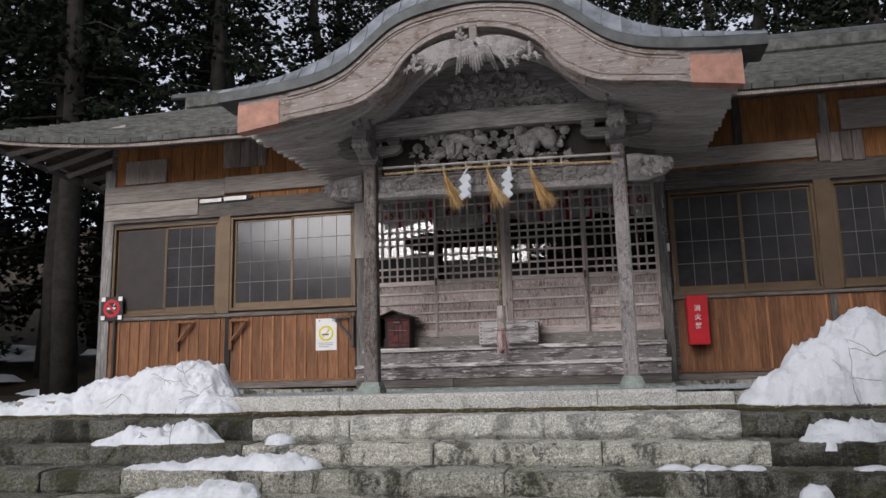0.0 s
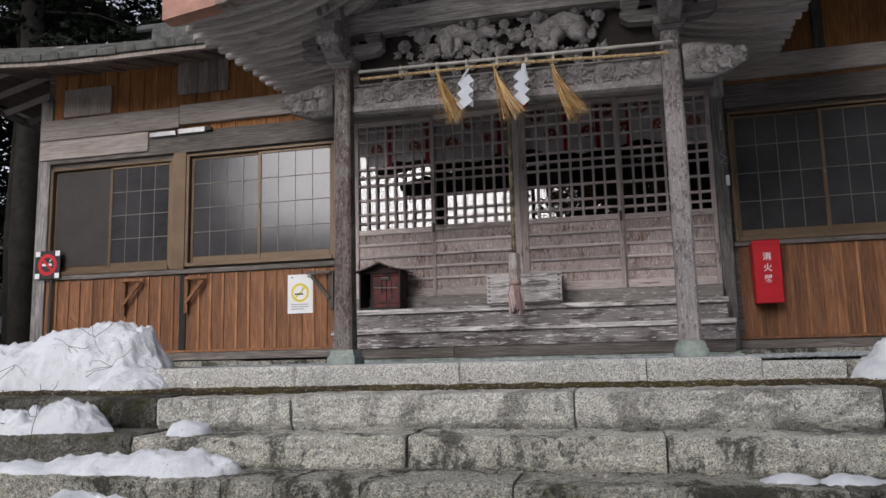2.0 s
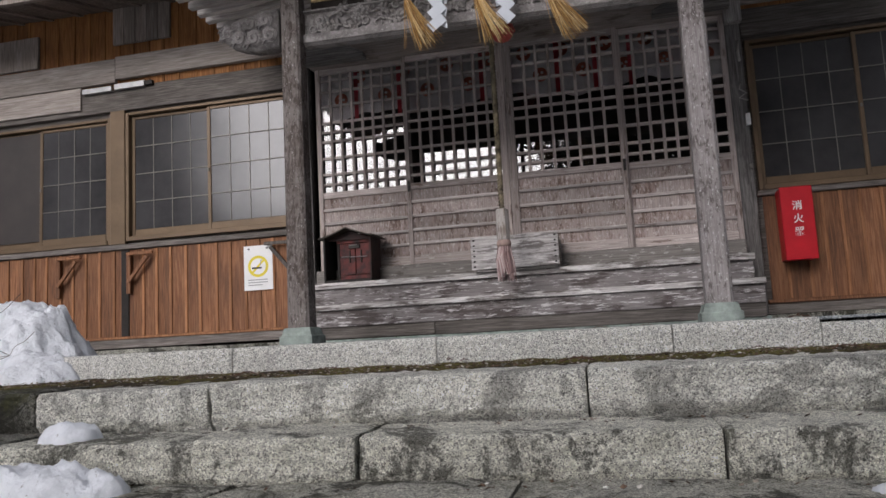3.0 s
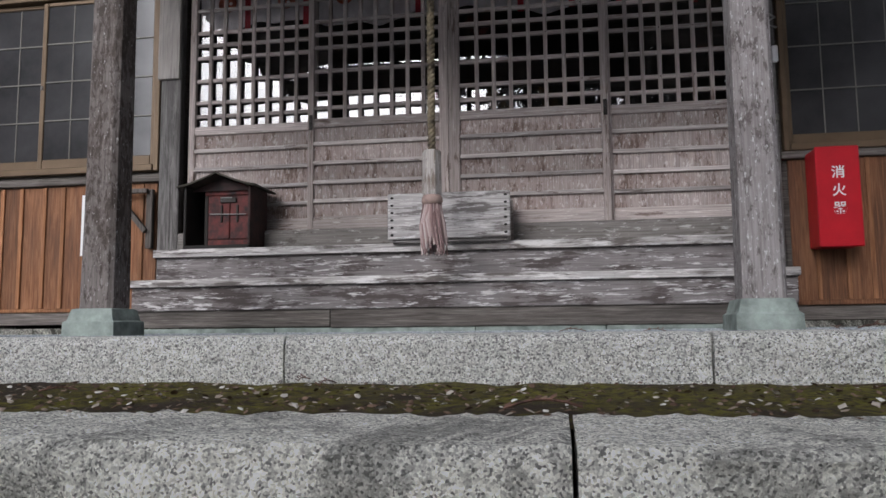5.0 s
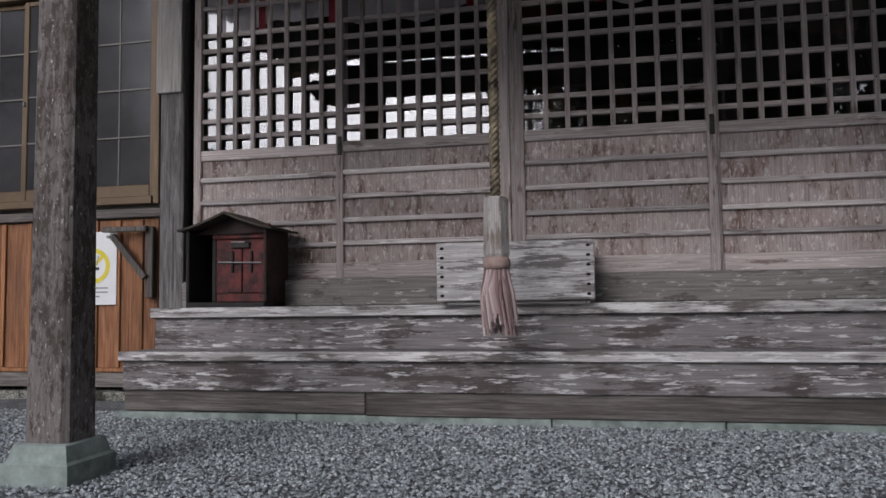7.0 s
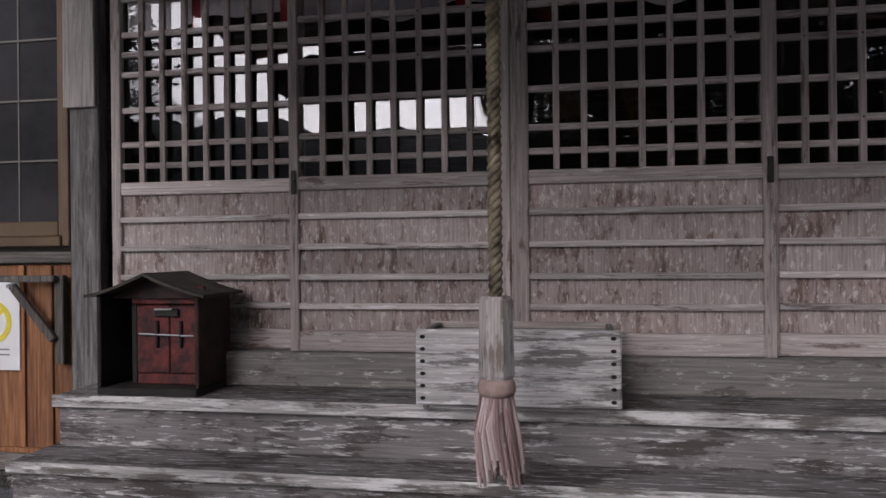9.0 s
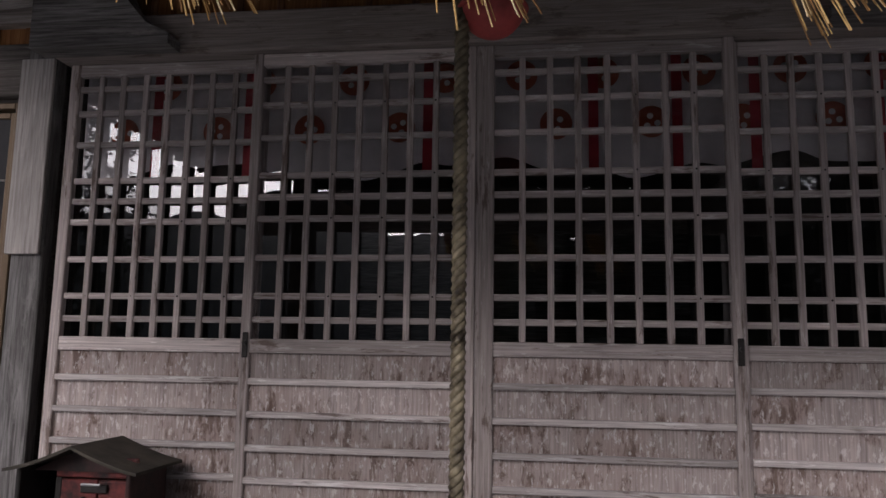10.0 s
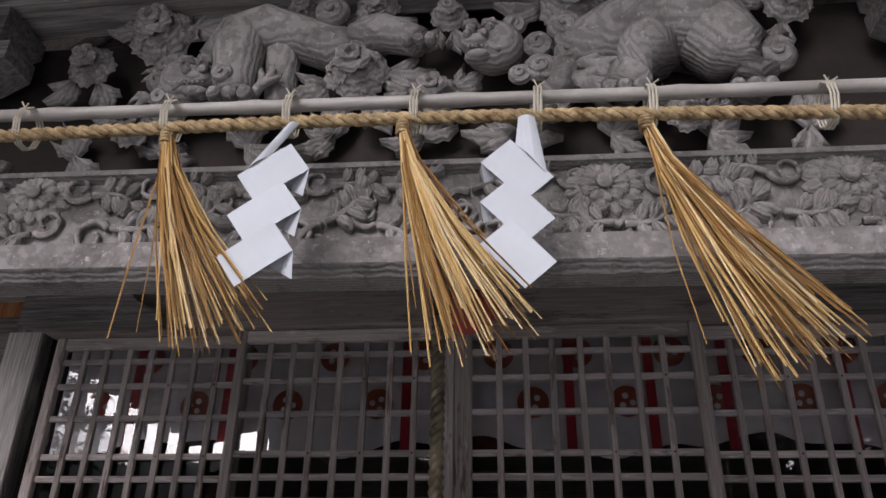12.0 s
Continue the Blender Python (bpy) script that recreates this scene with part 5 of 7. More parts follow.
spiral(bm, (-0.22, FZ - 0.035, 2.705), 0.042, 1.8, 1.0)
spiral(bm, (-0.435, FZ - 0.085, 2.50), 0.025, 1.7, 2.0)
tuft(bm, (-0.37, FZ - 0.04, 2.46), 0.10, 1.2, 3)
tuft(bm, (-0.16, FZ - 0.03, 2.66), 0.08, 0.6, 3)
tagged(frieze(part("carved_beast", bm, wood_carved, None, "", True)), "weathered wooden carving of a crouching guardian beast looking down", "carving", "frieze carvings")

bm = bmesh.new()
lion_head(bm, (0.155, FZ - 0.025, 2.585), 0.068, -1)
for px, pz, r in ((0.31, 2.625, 0.04), (0.25, 2.58, 0.033), (0.253, 2.515, 0.036), (0.315, 2.555, 0.031), (0.20, 2.64, 0.028), (0.21, 2.50, 0.026)):
    spiral(bm, (px, FZ - 0.035, pz), r, 1.8, px * 20)
for px, pz, sz, an in ((0.33, 2.57, 0.14, 0.15), (0.32, 2.53, 0.15, -0.1), (0.30, 2.49, 0.15, -0.25), (0.35, 2.60, 0.11, 0.5)):
    tuft(bm, (px, FZ - 0.02, pz), sz, an, 4)
tube(bm, [(0.30, FZ + 0.01, 2.57), (0.42, FZ - 0.005, 2.61), (0.53, FZ - 0.01, 2.645), (0.63, FZ - 0.005, 2.61), (0.69, FZ, 2.54)], [0.06, 0.085, 0.10, 0.095, 0.07], 18)
legs(bm, [(0.48, FZ - 0.02, 2.58), (0.475, FZ - 0.045, 2.52), (0.44, FZ - 0.05, 2.47), (0.42, FZ - 0.055, 2.43)], [0.075, 0.065, 0.05, 0.042])
legs(bm, [(0.62, FZ - 0.03, 2.58), (0.66, FZ - 0.045, 2.52), (0.69, FZ - 0.045, 2.46), (0.67, FZ - 0.055, 2.42)], [0.085, 0.07, 0.05, 0.042])
legs(bm, [(0.30, FZ, 2.53), (0.29, FZ - 0.01, 2.46), (0.27, FZ - 0.03, 2.41)], [0.05, 0.042, 0.036])
spiral(bm, (0.745, FZ - 0.03, 2.525), 0.044, 2.0, 0.5)
tube(bm, [(0.735, FZ - 0.02, 2.55), (0.765, FZ - 0.02, 2.585), (0.765, FZ - 0.015, 2.62)], [0.03, 0.022, 0.003], 8)
tagged(frieze(part("carved_beast", bm, wood_carved, None, "", True)), "weathered wooden carving of a guardian beast with curled mane and tail", "carving", "frieze carvings")

FLOWERS = ((-0.637, 2.68, 0.085, (0.4, 2.6)), (-0.155, 2.545, 0.078, (0.0, 3.4, 5.2)), (0.33, 2.71, 0.078, (-0.3, 3.0)), (-0.12, 2.735, 0.055, (3.6, 5.6)), (0.05, 2.70, 0.045, (4.2, 5.0)), (0.62, 2.735, 0.05, (5.4, 4.4)), (-0.30, 2.735, 0.045, (4.4, 0.3)), (0.80, 2.68, 0.055, (4.4, 2.6)), (-0.80, 2.60, 0.06, (5.2, 3.9)), (0.02, 2.47, 0.06, (0.6, 2.7)), (0.555, 2.40, 0.05, (0.3, 2.4)), (-0.66, 2.42, 0.055, (0.4, 2.8)))
for k, (x, z, r, leaves) in enumerate(FLOWERS):
    bm = bmesh.new()
    peony(bm, (x, FZ - 0.01, z), r, k)
    for a in leaves:
        leaf_spray(bm, (x + 0.8 * r * math.cos(a), FZ, z + 0.8 * r * math.sin(a)), r * 1.5, a)
    tagged(frieze(part("carved_peony", bm, wood_carved, None, "", True)), "weathered wooden carving of a peony with leaves", "carving", "frieze carvings")
for k in range(9):
    q = random.Random(k + 90)
    bm = bmesh.new()
    c = (-0.80 + 0.2 * k, -1.65, q.uniform(2.36, 2.40))
    leaf_spray(bm, c, q.uniform(0.10, 0.14), q.uniform(0, 3.14))
    leaf_spray(bm, c, q.uniform(0.08, 0.12), q.uniform(3.14, 6.28))
    tagged(frieze(part("carved_leaves", bm, wood_carved, None, "", True)), "weathered wooden carving of lobed leaves", "carving", "frieze carvings")
# the opening's shade is put into this near-black sheet behind the carvings
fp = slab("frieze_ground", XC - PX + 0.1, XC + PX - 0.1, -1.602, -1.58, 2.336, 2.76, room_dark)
tagged(fp, "near-black sheet standing for the shaded opening behind the carved frieze", "panel", kind="structure")

# ---- curved porch roof ----
Z_OUT = [(0, 3.725), (0.2, 3.712), (0.58, 3.645), (0.81, 3.55), (1.0, 3.405), (1.17, 3.265), (1.32, 3.165), (1.6, 3.065), (2.1, 3.0), (2.62, 2.965)]
Z_LOW = [(0, 3.475), (0.3, 3.435), (0.55, 3.32), (0.72, 3.17), (0.84, 3.01), (0.95, 2.93), (1.06, 2.86), (1.24, 2.80), (1.6, 2.755), (2.0, 2.71), (2.44, 2.65)]
Z_SOF = [(0, 3.60), (0.3, 3.565), (0.55, 3.47), (0.75, 3.34), (0.95, 3.14), (1.12, 2.98), (1.4, 2.84), (1.9, 2.735), (2.42, 2.70)]
porch = thing("porch_roof", "curved gabled porch roof with metal sheet edge and weathered bargeboard", "roof", kind="structure")
FY = -2.60


def span(n, half):
    return [-half + 2 * half * i / n for i in range(n + 1)]


xs = span(64, 2.44)
bm = bmesh.new()
prism_pts = [(XP + x, curve_table(Z_OUT, x)) for x in xs] + [(XP + x, curve_table(Z_LOW, x)) for x in reversed(xs)]
lo = [bm.verts.new((p[0], FY - 0.05, p[1])) for p in prism_pts]
hi = [bm.verts.new((p[0], FY + 0.06, p[1])) for p in prism_pts]
n = len(xs)
for i in range(n - 1):
    j = 2 * n - 1 - i
    bm.faces.new((lo[i], lo[i + 1], lo[j - 1], lo[j]))
    bm.faces.new((hi[i], hi[j], hi[j - 1], hi[i + 1]))
for i in range(2 * n):
    bm.faces.new((lo[i], hi[i], hi[(i + 1) % (2 * n)], lo[(i + 1) % (2 * n)]))
bmesh.ops.recalc_face_normals(bm, faces=bm.faces)
part("bargeboard", bm, wood_arch, porch, "broad weathered bargeboard in an ogee curve")


def ogee_strip(name, ya, yb, fa, fb, thick, half, mat, label="", segs=64):
    """A strip that follows the roof's curve in x; fa and fb give its height at the front and back edge."""
    bm = bmesh.new()
    xq = span(segs, half)
    t = [[bm.verts.new((XP + x, y, f(x) + d)) for x in xq] for y, f, d in ((ya, fa, 0), (yb, fb, 0), (yb, fb, -thick), (ya, fa, -thick))]
    for k in range(4):
        a, b = t[k], t[(k + 1) % 4]
        for i in range(segs):
            bm.faces.new((a[i], a[i + 1], b[i + 1], b[i]))
    for e in (0, -1):
        bm.faces.new([row[e] for row in t])
    bmesh.ops.recalc_face_normals(bm, faces=bm.faces)
    return part(name, bm, mat, porch, label)


def z_out(x):
    return curve_table(Z_OUT, x)


def z_low(x):
    return curve_table(Z_LOW, x)


def z_sof(x):
    return curve_table(Z_SOF, x)


# mouldings on the bargeboard
ogee_strip("moulding", FY - 0.065, FY - 0.045, lambda x: z_low(x) + 0.05, lambda x: z_low(x) + 0.05, 0.045, 1.90, wood_arch)
ogee_strip("moulding", FY - 0.068, FY - 0.045, lambda x: z_out(x) - 0.005, lambda x: z_out(x) - 0.005, 0.04, 1.90, wood_arch)
ogee_strip("moulding", FY - 0.060, FY - 0.045, lambda x: z_out(x) - 0.062, lambda x: z_out(x) - 0.062, 0.014, 1.95, wood_arch)
ogee_strip("moulding", FY - 0.060, FY - 0.045, lambda x: z_low(x) + 0.082, lambda x: z_low(x) + 0.082, 0.014, 1.95, wood_arch)
for k in range(3):
    ogee_strip("arch_rib", FY + 0.065 + 0.10 * k, FY + 0.14 + 0.10 * k, lambda x, k=k: z_low(x) + 0.02 + 0.03 * k, lambda x, k=k: z_low(x) + 0.02 + 0.03 * k, 0.035 + 0.01 * k, 0.98, wood_arch, "", 40)
for sx in (-1, 1):
    for k in range(5):
        bm = bmesh.new()
        off = 0.03 * k
        pts = []
        for i in range(9):
            x = 0.70 + 0.36 * i / 8
            pts.append((XP + sx * x, FY - 0.058 + 0.03 * k, z_low(x) + 0.012 - 0.010 * k))
        tube(bm, pts, 0.02, 6)
        part("haunch_rib", bm, wood_arch, porch)
# metal edge: a dark lower band and a sloped band of sheets with seams
ogee_strip("edge_band", FY - 0.10, FY + 0.3, lambda x: z_out(x) + 0.105, lambda x: z_out(x) + 0.105, 0.10, 2.66, metal_dark, "dark metal edge band")
SHEETS = 30


def sheet_rise(x):
    return 0.07 + 0.15 * math.exp(-((abs(x) - 1.15) / 0.75) ** 2)


for i in range(SHEETS):
    a, b = -2.66 + 5.32 * i / SHEETS, -2.66 + 5.32 * (i + 1) / SHEETS
    bm = bmesh.new()
    rows_v = []
    for t in range(4):
        x = a + (b - a - 0.004) * t / 3
        z = z_out(x)
        rise = sheet_rise(x)
        rows_v.append([bm.verts.new(p) for p in ((XP + x, FY - 0.10, z + 0.108), (XP + x, FY - 0.075, z + 0.13), (XP + x, FY + 0.02, z + 0.12 + rise), (XP + x, FY + 0.5, z + 0.16 + rise * 1.2))])
    for p, q in zip(rows_v, rows_v[1:]):
        for k in range(3):
            bm.faces.new((p[k], q[k], q[k + 1], p[k + 1]))
    x = b - 0.006
    z = z_out(x)
    rise = sheet_rise(x)
    tube(bm, [(XP + x, FY - 0.104, z + 0.11), (XP + x, FY - 0.078, z + 0.133), (XP + x, FY + 0.018, z + 0.125 + rise), (XP + x, FY + 0.5, z + 0.165 + rise * 1.2)], 0.008, 4)
    part("sheet", bm, metal_roof, porch)
ogee_strip("roof_cover", FY + 0.48, 1.4, lambda x: z_out(x) + 0.158 + sheet_rise(x) * 1.2, lambda x: z_out(x) + 0.4 + 0.3 * max(0, 1 - abs(x) / 2.9), 0.05, 2.66, metal_roof)
# soffit and its many close rafters
ogee_strip("soffit", FY + 0.06, 0.05, lambda x: z_sof(x) + 0.075, lambda x: z_sof(x) + 0.18, 0.03, 2.36, wood_arch)
RAFTERS = 16
me_raf = None
for k in range(RAFTERS):
    y = FY + 0.11 + k * 0.157
    rise = 0.10 * k / RAFTERS
    if me_raf is None:
        bm = bmesh.new()
        xq = span(44, 2.43)
        t = [[bm.verts.new((XP + x, yy, z_sof(x) + d)) for x in xq] for yy, d in ((-0.028, -0.03), (0.028, -0.03), (0.028, 0.05), (-0.028, 0.05))]
        for i4 in range(4):
            a, b = t[i4], t[(i4 + 1) % 4]
            for i in range(44):
                bm.faces.new((a[i], a[i + 1], b[i + 1], b[i]))
        for e in (0, -1):
            bm.faces.new([row[e] for row in t])
        bmesh.ops.recalc_face_normals(bm, faces=bm.faces)
        first = part("rafter", bm, wood_rafter, porch)
        first.location = (0, y, rise)
        me_raf = first.data
    else:
        piece("rafter", me_raf, pose(RNG.uniform(-0.03, 0.03), y, rise + RNG.uniform(-0.006, 0.006)), porch)
# salmon-coloured copper caps on the tips
for sx in (-1, 1):
    bm = bmesh.new()
    xq = [sx * (1.99 + 0.45 * i / 6) for i in range(7)]
    fr = [[bm.verts.new((XP + x, FY - 0.062, f(x))) for x in xq] for f in (lambda x: z_out(x) - 0.05, lambda x: z_low(x) - 0.012)]
    bk = [[bm.verts.new((XP + x, FY + 0.07, f(x))) for x in xq] for f in (lambda x: z_out(x) - 0.05, lambda x: z_low(x) - 0.012)]
    for i in range(6):
        bm.faces.new((fr[0][i], fr[0][i + 1], fr[1][i + 1], fr[1][i]))
        bm.faces.new((fr[1][i], fr[1][i + 1], bk[1][i + 1], bk[1][i]))
    bm.faces.new((fr[0][6], bk[0][6], bk[1][6], fr[1][6]))
    bmesh.ops.recalc_face_normals(bm, faces=bm.faces)
    part("copper_cap", bm, copper, porch, "salmon copper sheet cap with tiny nails")
# carved tympanum behind the arch
bm = bmesh.new()
xq = span(30, 1.12)
a = [bm.verts.new((XP + x, PY + 0.03, 2.95)) for x in xq]
b = [bm.verts.new((XP + x, PY + 0.03, z_sof(x) + 0.04)) for x in xq]
for i in range(30):
    bm.faces.new((a[i], a[i + 1], b[i + 1], b[i]))
tagged(part("gable_panel", bm, wood_x), "dark weathered panel under the gable arch", "panel", kind="structure")
q = random.Random(77)
for row, (z0, half, count) in enumerate(((3.02, 0.98, 15), (3.14, 0.80, 12), (3.26, 0.62, 9), (3.36, 0.40, 5))):
    for k in range(count):
        bm = bmesh.new()
        x = -half + 2 * half * (k + 0.5) / count + q.uniform(-0.02, 0.02)
        c = Vector((XP + x, PY + 0.02, z0 + q.uniform(-0.03, 0.03)))
        spiral(bm, c, q.uniform(0.045, 0.065), q.uniform(1.3, 1.9), q.uniform(0, 6))
        tuft(bm, c + Vector((0, -0.02, 0)), q.uniform(0.09, 0.13), q.uniform(0, 6.28), 3)
        tagged(part("carved_cloud", bm, wood_carved, None, "", True), "dark weathered carving of swirling clouds on the gable panel", "carving", "gable carvings")

# hanging gable carving
def gable_pendant():
    g = thing("gable_pendant", "pale weathered gable pendant carved with plumes and fruit", "carving")
    y = FY - 0.07
    bm = bmesh.new()
    for k in range(15):
        x = -0.10 + 0.019 * k
        tube(bm, [(XP - 0.02 + x * 0.5, y, 3.36), (XP + x * 1.1, y - 0.05, 3.22), (XP + x * 1.5, y - 0.02, 3.05 - 0.05 * math.cos(k * 0.9))], [0.014, 0.019, 0.012], 6)
    part("plume", bm, wood_carved_pale, g, "", True)
    for sx in (-1, 1):
        bm = bmesh.new()
        for k in range(13):
            t = k / 12
            p0 = Vector((XP + sx * 0.05, y, 3.34 - 0.14 * t))
            p1 = Vector((XP + sx * (0.26 + 0.04 * t), y - 0.045, 3.39 - 0.20 * t))
            p2 = Vector((XP + sx * (0.60 - 0.30 * t ** 1.5), y - 0.02, 3.20 - 0.14 * t))
            pts = [p0.lerp(p1, u).lerp(p1.lerp(p2, u), u) for u in (0, 0.15, 0.3, 0.45, 0.6, 0.75, 0.9, 1.0)]
            tube(bm, pts, [0.010, 0.014, 0.016, 0.017, 0.017, 0.016, 0.013, 0.006], 6)
        for k, (a, b, r) in enumerate(((0.58, 3.17, 0.042), (0.63, 3.12, 0.034), (0.52, 3.10, 0.036), (0.45, 3.15, 0.032), (0.42, 3.09, 0.03), (0.36, 3.13, 0.03), (0.58, 3.23, 0.03), (0.33, 3.07, 0.026), (0.50, 3.20, 0.028))):
            spiral(bm, (XP + sx * a * 0.97, y - 0.03, b), r * 0.72, 1.5, k * 1.3)
            tuft(bm, (XP + sx * (a - 0.03), y - 0.03, b), 0.10, -1.57 + sx * (0.3 + 0.5 * (k % 3)), 3)
        part("wing", bm, wood_carved_pale, g, "", True)
    bm = bmesh.new()
    q = random.Random(8)
    for k in range(26):
        ball(bm, (XP - 0.09 + q.uniform(-0.05, 0.05), y - q.uniform(0.0, 0.03), 3.42 + q.uniform(-0.08, 0.08)), q.uniform(0.014, 0.022), 7, 5)
    part("fruit", bm, wood_carved_pale, g, "", True)
    part("stem", box(bmesh.new(), XP - 0.02, XP + 0.06, y - 0.02, y + 0.02, 3.30, 3.50, 0.01), wood_pale_x, g)


gable_pendant()

# ---- straw rope, bamboo, tassels, paper streamers ----
RY2 = -1.79
ROPE_LINE = pose(0.022, -0.045, -0.033, 0, 1.8, 0)


def rope_z(x):
    return 2.328 + 0.012 * math.cos(x * 2.2) + 0.006 * x


pole = thing("bamboo_pole", "dry pale bamboo pole tied across the porch", "pole")
pole.matrix_basis = ROPE_LINE
bm = bmesh.new()
pts = [(x, RY2 + 0.018, 2.402 + 0.012 * x) for x in [XC - 1.25 + 2.5 * i / 60 for i in range(61)]]
tube(bm, pts, [0.0135 + (0.0025 if i % 10 == 0 else 0) for i in range(61)], 10)
part("cane", bm, bamboo, pole, "", True)


def twisted(bm, path, radius, strands=3, turns=20, segs=None, sides=6):
    n = segs or len(path) * 6
    for s in range(strands):
        pts = []
        for i in range(n + 1):
            t = i / n * (len(path) - 1)
            k = min(int(t), len(path) - 2)
            p = Vector(path[k]).lerp(Vector(path[k + 1]), t - k)
            d = (Vector(path[k + 1]) - Vector(path[k])).normalized()
            u = d.cross(Vector((0, 1, 0)) if abs(d.y) < 0.9 else Vector((1, 0, 0))).normalized()
            w = d.cross(u)
            a = 2 * math.pi * (turns * i / n + s / strands)
            pts.append(p + radius * 0.5 * (math.cos(a) * u + math.sin(a) * w))
        tube(bm, pts, radius * 0.58, sides)
    return bm


rope = thing("straw_rope", "twisted golden straw rope hung along the beam", "rope")
rope.matrix_basis = ROPE_LINE
path = [(XC - 1.22 + 2.44 * i / 24, RY2 - 0.012, rope_z(XC - 1.22 + 2.44 * i / 24)) for i in range(25)]
part("strand", twisted(bmesh.new(), path, 0.0128, 3, 33, 460, 7), rope_straw, rope, "", True)
for k, x in enumerate((-0.509, -0.264, -0.018, 0.214, 0.422, 0.733, -0.814)):
    bm = bmesh.new()
    z = rope_z(x)
    for j in range(3):
        d = (j - 1) * 0.006
        ring = [(x + d, RY2 + 0.005 + 0.036 * math.cos(a), z + 0.028 + 0.046 * math.sin(a)) for a in [2 * math.pi * i / 10 for i in range(11)]]
        tube(bm, ring, 0.0025, 4)
    tube(bm, [(x, RY2 - 0.02, z + 0.06), (x - 0.008, RY2 - 0.024, z + 0.074)], 0.0018, 4)
    tube(bm, [(x, RY2 - 0.02, z + 0.06), (x + 0.012, RY2 - 0.03, z + 0.064)], 0.0018, 4)
    part("tie", bm, string_white, rope, "pale string tie")


def straw_tassel(x, lean, spread, length, n, seed):
    q = random.Random(seed)
    t = thing("straw_tassel", "golden straw tassel hanging from the rope, blown aside", "tassel", "straw tassels")
    t.matrix_basis = ROPE_LINE
    z = rope_z(x) - 0.005
    bm = bmesh.new()
    for k in range(n):
        u = q.random()
        dx = lean + spread * (u - 0.5) * 2 + q.gauss(0, 0.012) - (0.09 if q.random() < 0.06 else 0.0)
        dy = q.uniform(-0.07, 0.06)
        L = length * q.uniform(0.82, 1.04) * (1.0 - 0.10 * u)
        p0 = Vector((x + q.uniform(-0.008, 0.008), RY2 - 0.012 + q.uniform(-0.008, 0.008), z))
        p1 = p0 + Vector((dx * 0.15, dy * 0.2, -L * 0.25))
        p2 = p0 + Vector((dx * 0.52, dy * 0.7, -L * 0.62))
        p3 = p0 + Vector((dx + q.uniform(-0.012, 0.012), dy, -L))
        w = q.uniform(0.0012, 0.0024)
        bm = tube(bmesh.new(), [p0, p1, p2, p3], [w, w * 1.1, w, w * 0.7], 4)
        part("straw", bm, straw, t)
    bm = bmesh.new()
    for j in range(4):
        zz = z - 0.008 - 0.007 * j
        ring = [(x + lean * 0.02 + 0.012 * math.cos(a), RY2 - 0.012 + 0.012 * math.sin(a), zz) for a in [2 * math.pi * i / 10 for i in range(11)]]
        tube(bm, ring, 0.0035, 5)
    part("binding", bm, rope_straw, t, "", True)


straw_tassel(-0.502, 0.165, 0.07, 0.45, 85, 1)
straw_tassel(-0.04, 0.175, 0.075, 0.465, 85, 2)
straw_tassel(0.405, 0.205, 0.08, 0.49, 90, 3)


def paper_streamer(x, long, short, pitch, first, sway):
    """A zigzag of folded paper: a top strip, slanting leaves and the turned flaps that join them."""
    t = thing("paper_streamer", "folded white zigzag paper streamer on the straw rope", "streamer", "paper streamers")
    t.matrix_basis = ROPE_LINE
    y, z = RY2 - 0.032, rope_z(x)
    L, S = Vector((long[0], 0.0, long[1])), Vector((short[0], 0.0, short[1]))

    def sheet(name, pts, bow):
        bm = bmesh.new()
        a, b, c, d = [Vector(p) for p in pts]
        rows = []
        for i in range(6):
            u = i / 5
            lift = Vector((0, bow * math.sin(math.pi * u), 0))
            p, q = a.lerp(b, u) + lift, d.lerp(c, u) + lift
            rows.append([bm.verts.new(v) for v in (p, q, q + Vector((0, 0.001, 0)), p + Vector((0, 0.001, 0)))])
        for p, q in zip(rows, rows[1:]):
            for k in range(4):
                bm.faces.new((p[k], p[(k + 1) % 4], q[(k + 1) % 4], q[k]))
        bm.faces.new(rows[0][::-1])
        bm.faces.new(rows[-1])
        bmesh.ops.recalc_face_normals(bm, faces=bm.faces)
        part(name, bm, paper, t)
    far = 1 if long[1] > 0 else -1
    corner = None
    for k in range(3):
        c = Vector((x - 0.02 + sway * k, y - 0.003 * k, z - first - pitch * k))
        sheet("fold", [c - L / 2 - S / 2, c + L / 2 - S / 2, c + L / 2 + S / 2, c - L / 2 + S / 2], -0.002)
        # the flap turned under at the upper end of each leaf, down to the next leaf
        end = c + L / 2 * far
        e0, e1 = end - S / 2, end + S / 2
        drop = Vector((-0.012 * far if k < 2 else 0.0, 0.018, -pitch * 0.62))
        if far > 0:
            sheet("fold", [e1, e0 + (e1 - e0) * 0.2, e0 + (e1 - e0) * 0.2 + drop + Vector((-0.03, 0, 0)), e1 + drop * 0.9], 0.006)
        else:
            low = c - L / 2 + S / 2
            sheet("fold", [low, c - L / 2 - S * 0.1, c - L / 2 - S * 0.1 + Vector((0.03, 0.018, -pitch * 0.35)), low + Vector((0.006, 0.018, -pitch * 0.38))], 0.006)
    c = Vector((x - 0.02, y, z - first))
    up = Vector((x + 0.012, y + 0.008, z - 0.012))
    if far > 0:
        sheet("strip", [up - Vector((0.022, 0, 0)), up, c + L * 0.12 - S / 2, c - L * 0.36 - S / 2], -0.008)
    else:
        sheet("strip", [up - Vector((0.03, 0, 0)), up, c + L * 0.42 - S * 0.42, c - L * 0.38 - S * 0.5], -0.008)


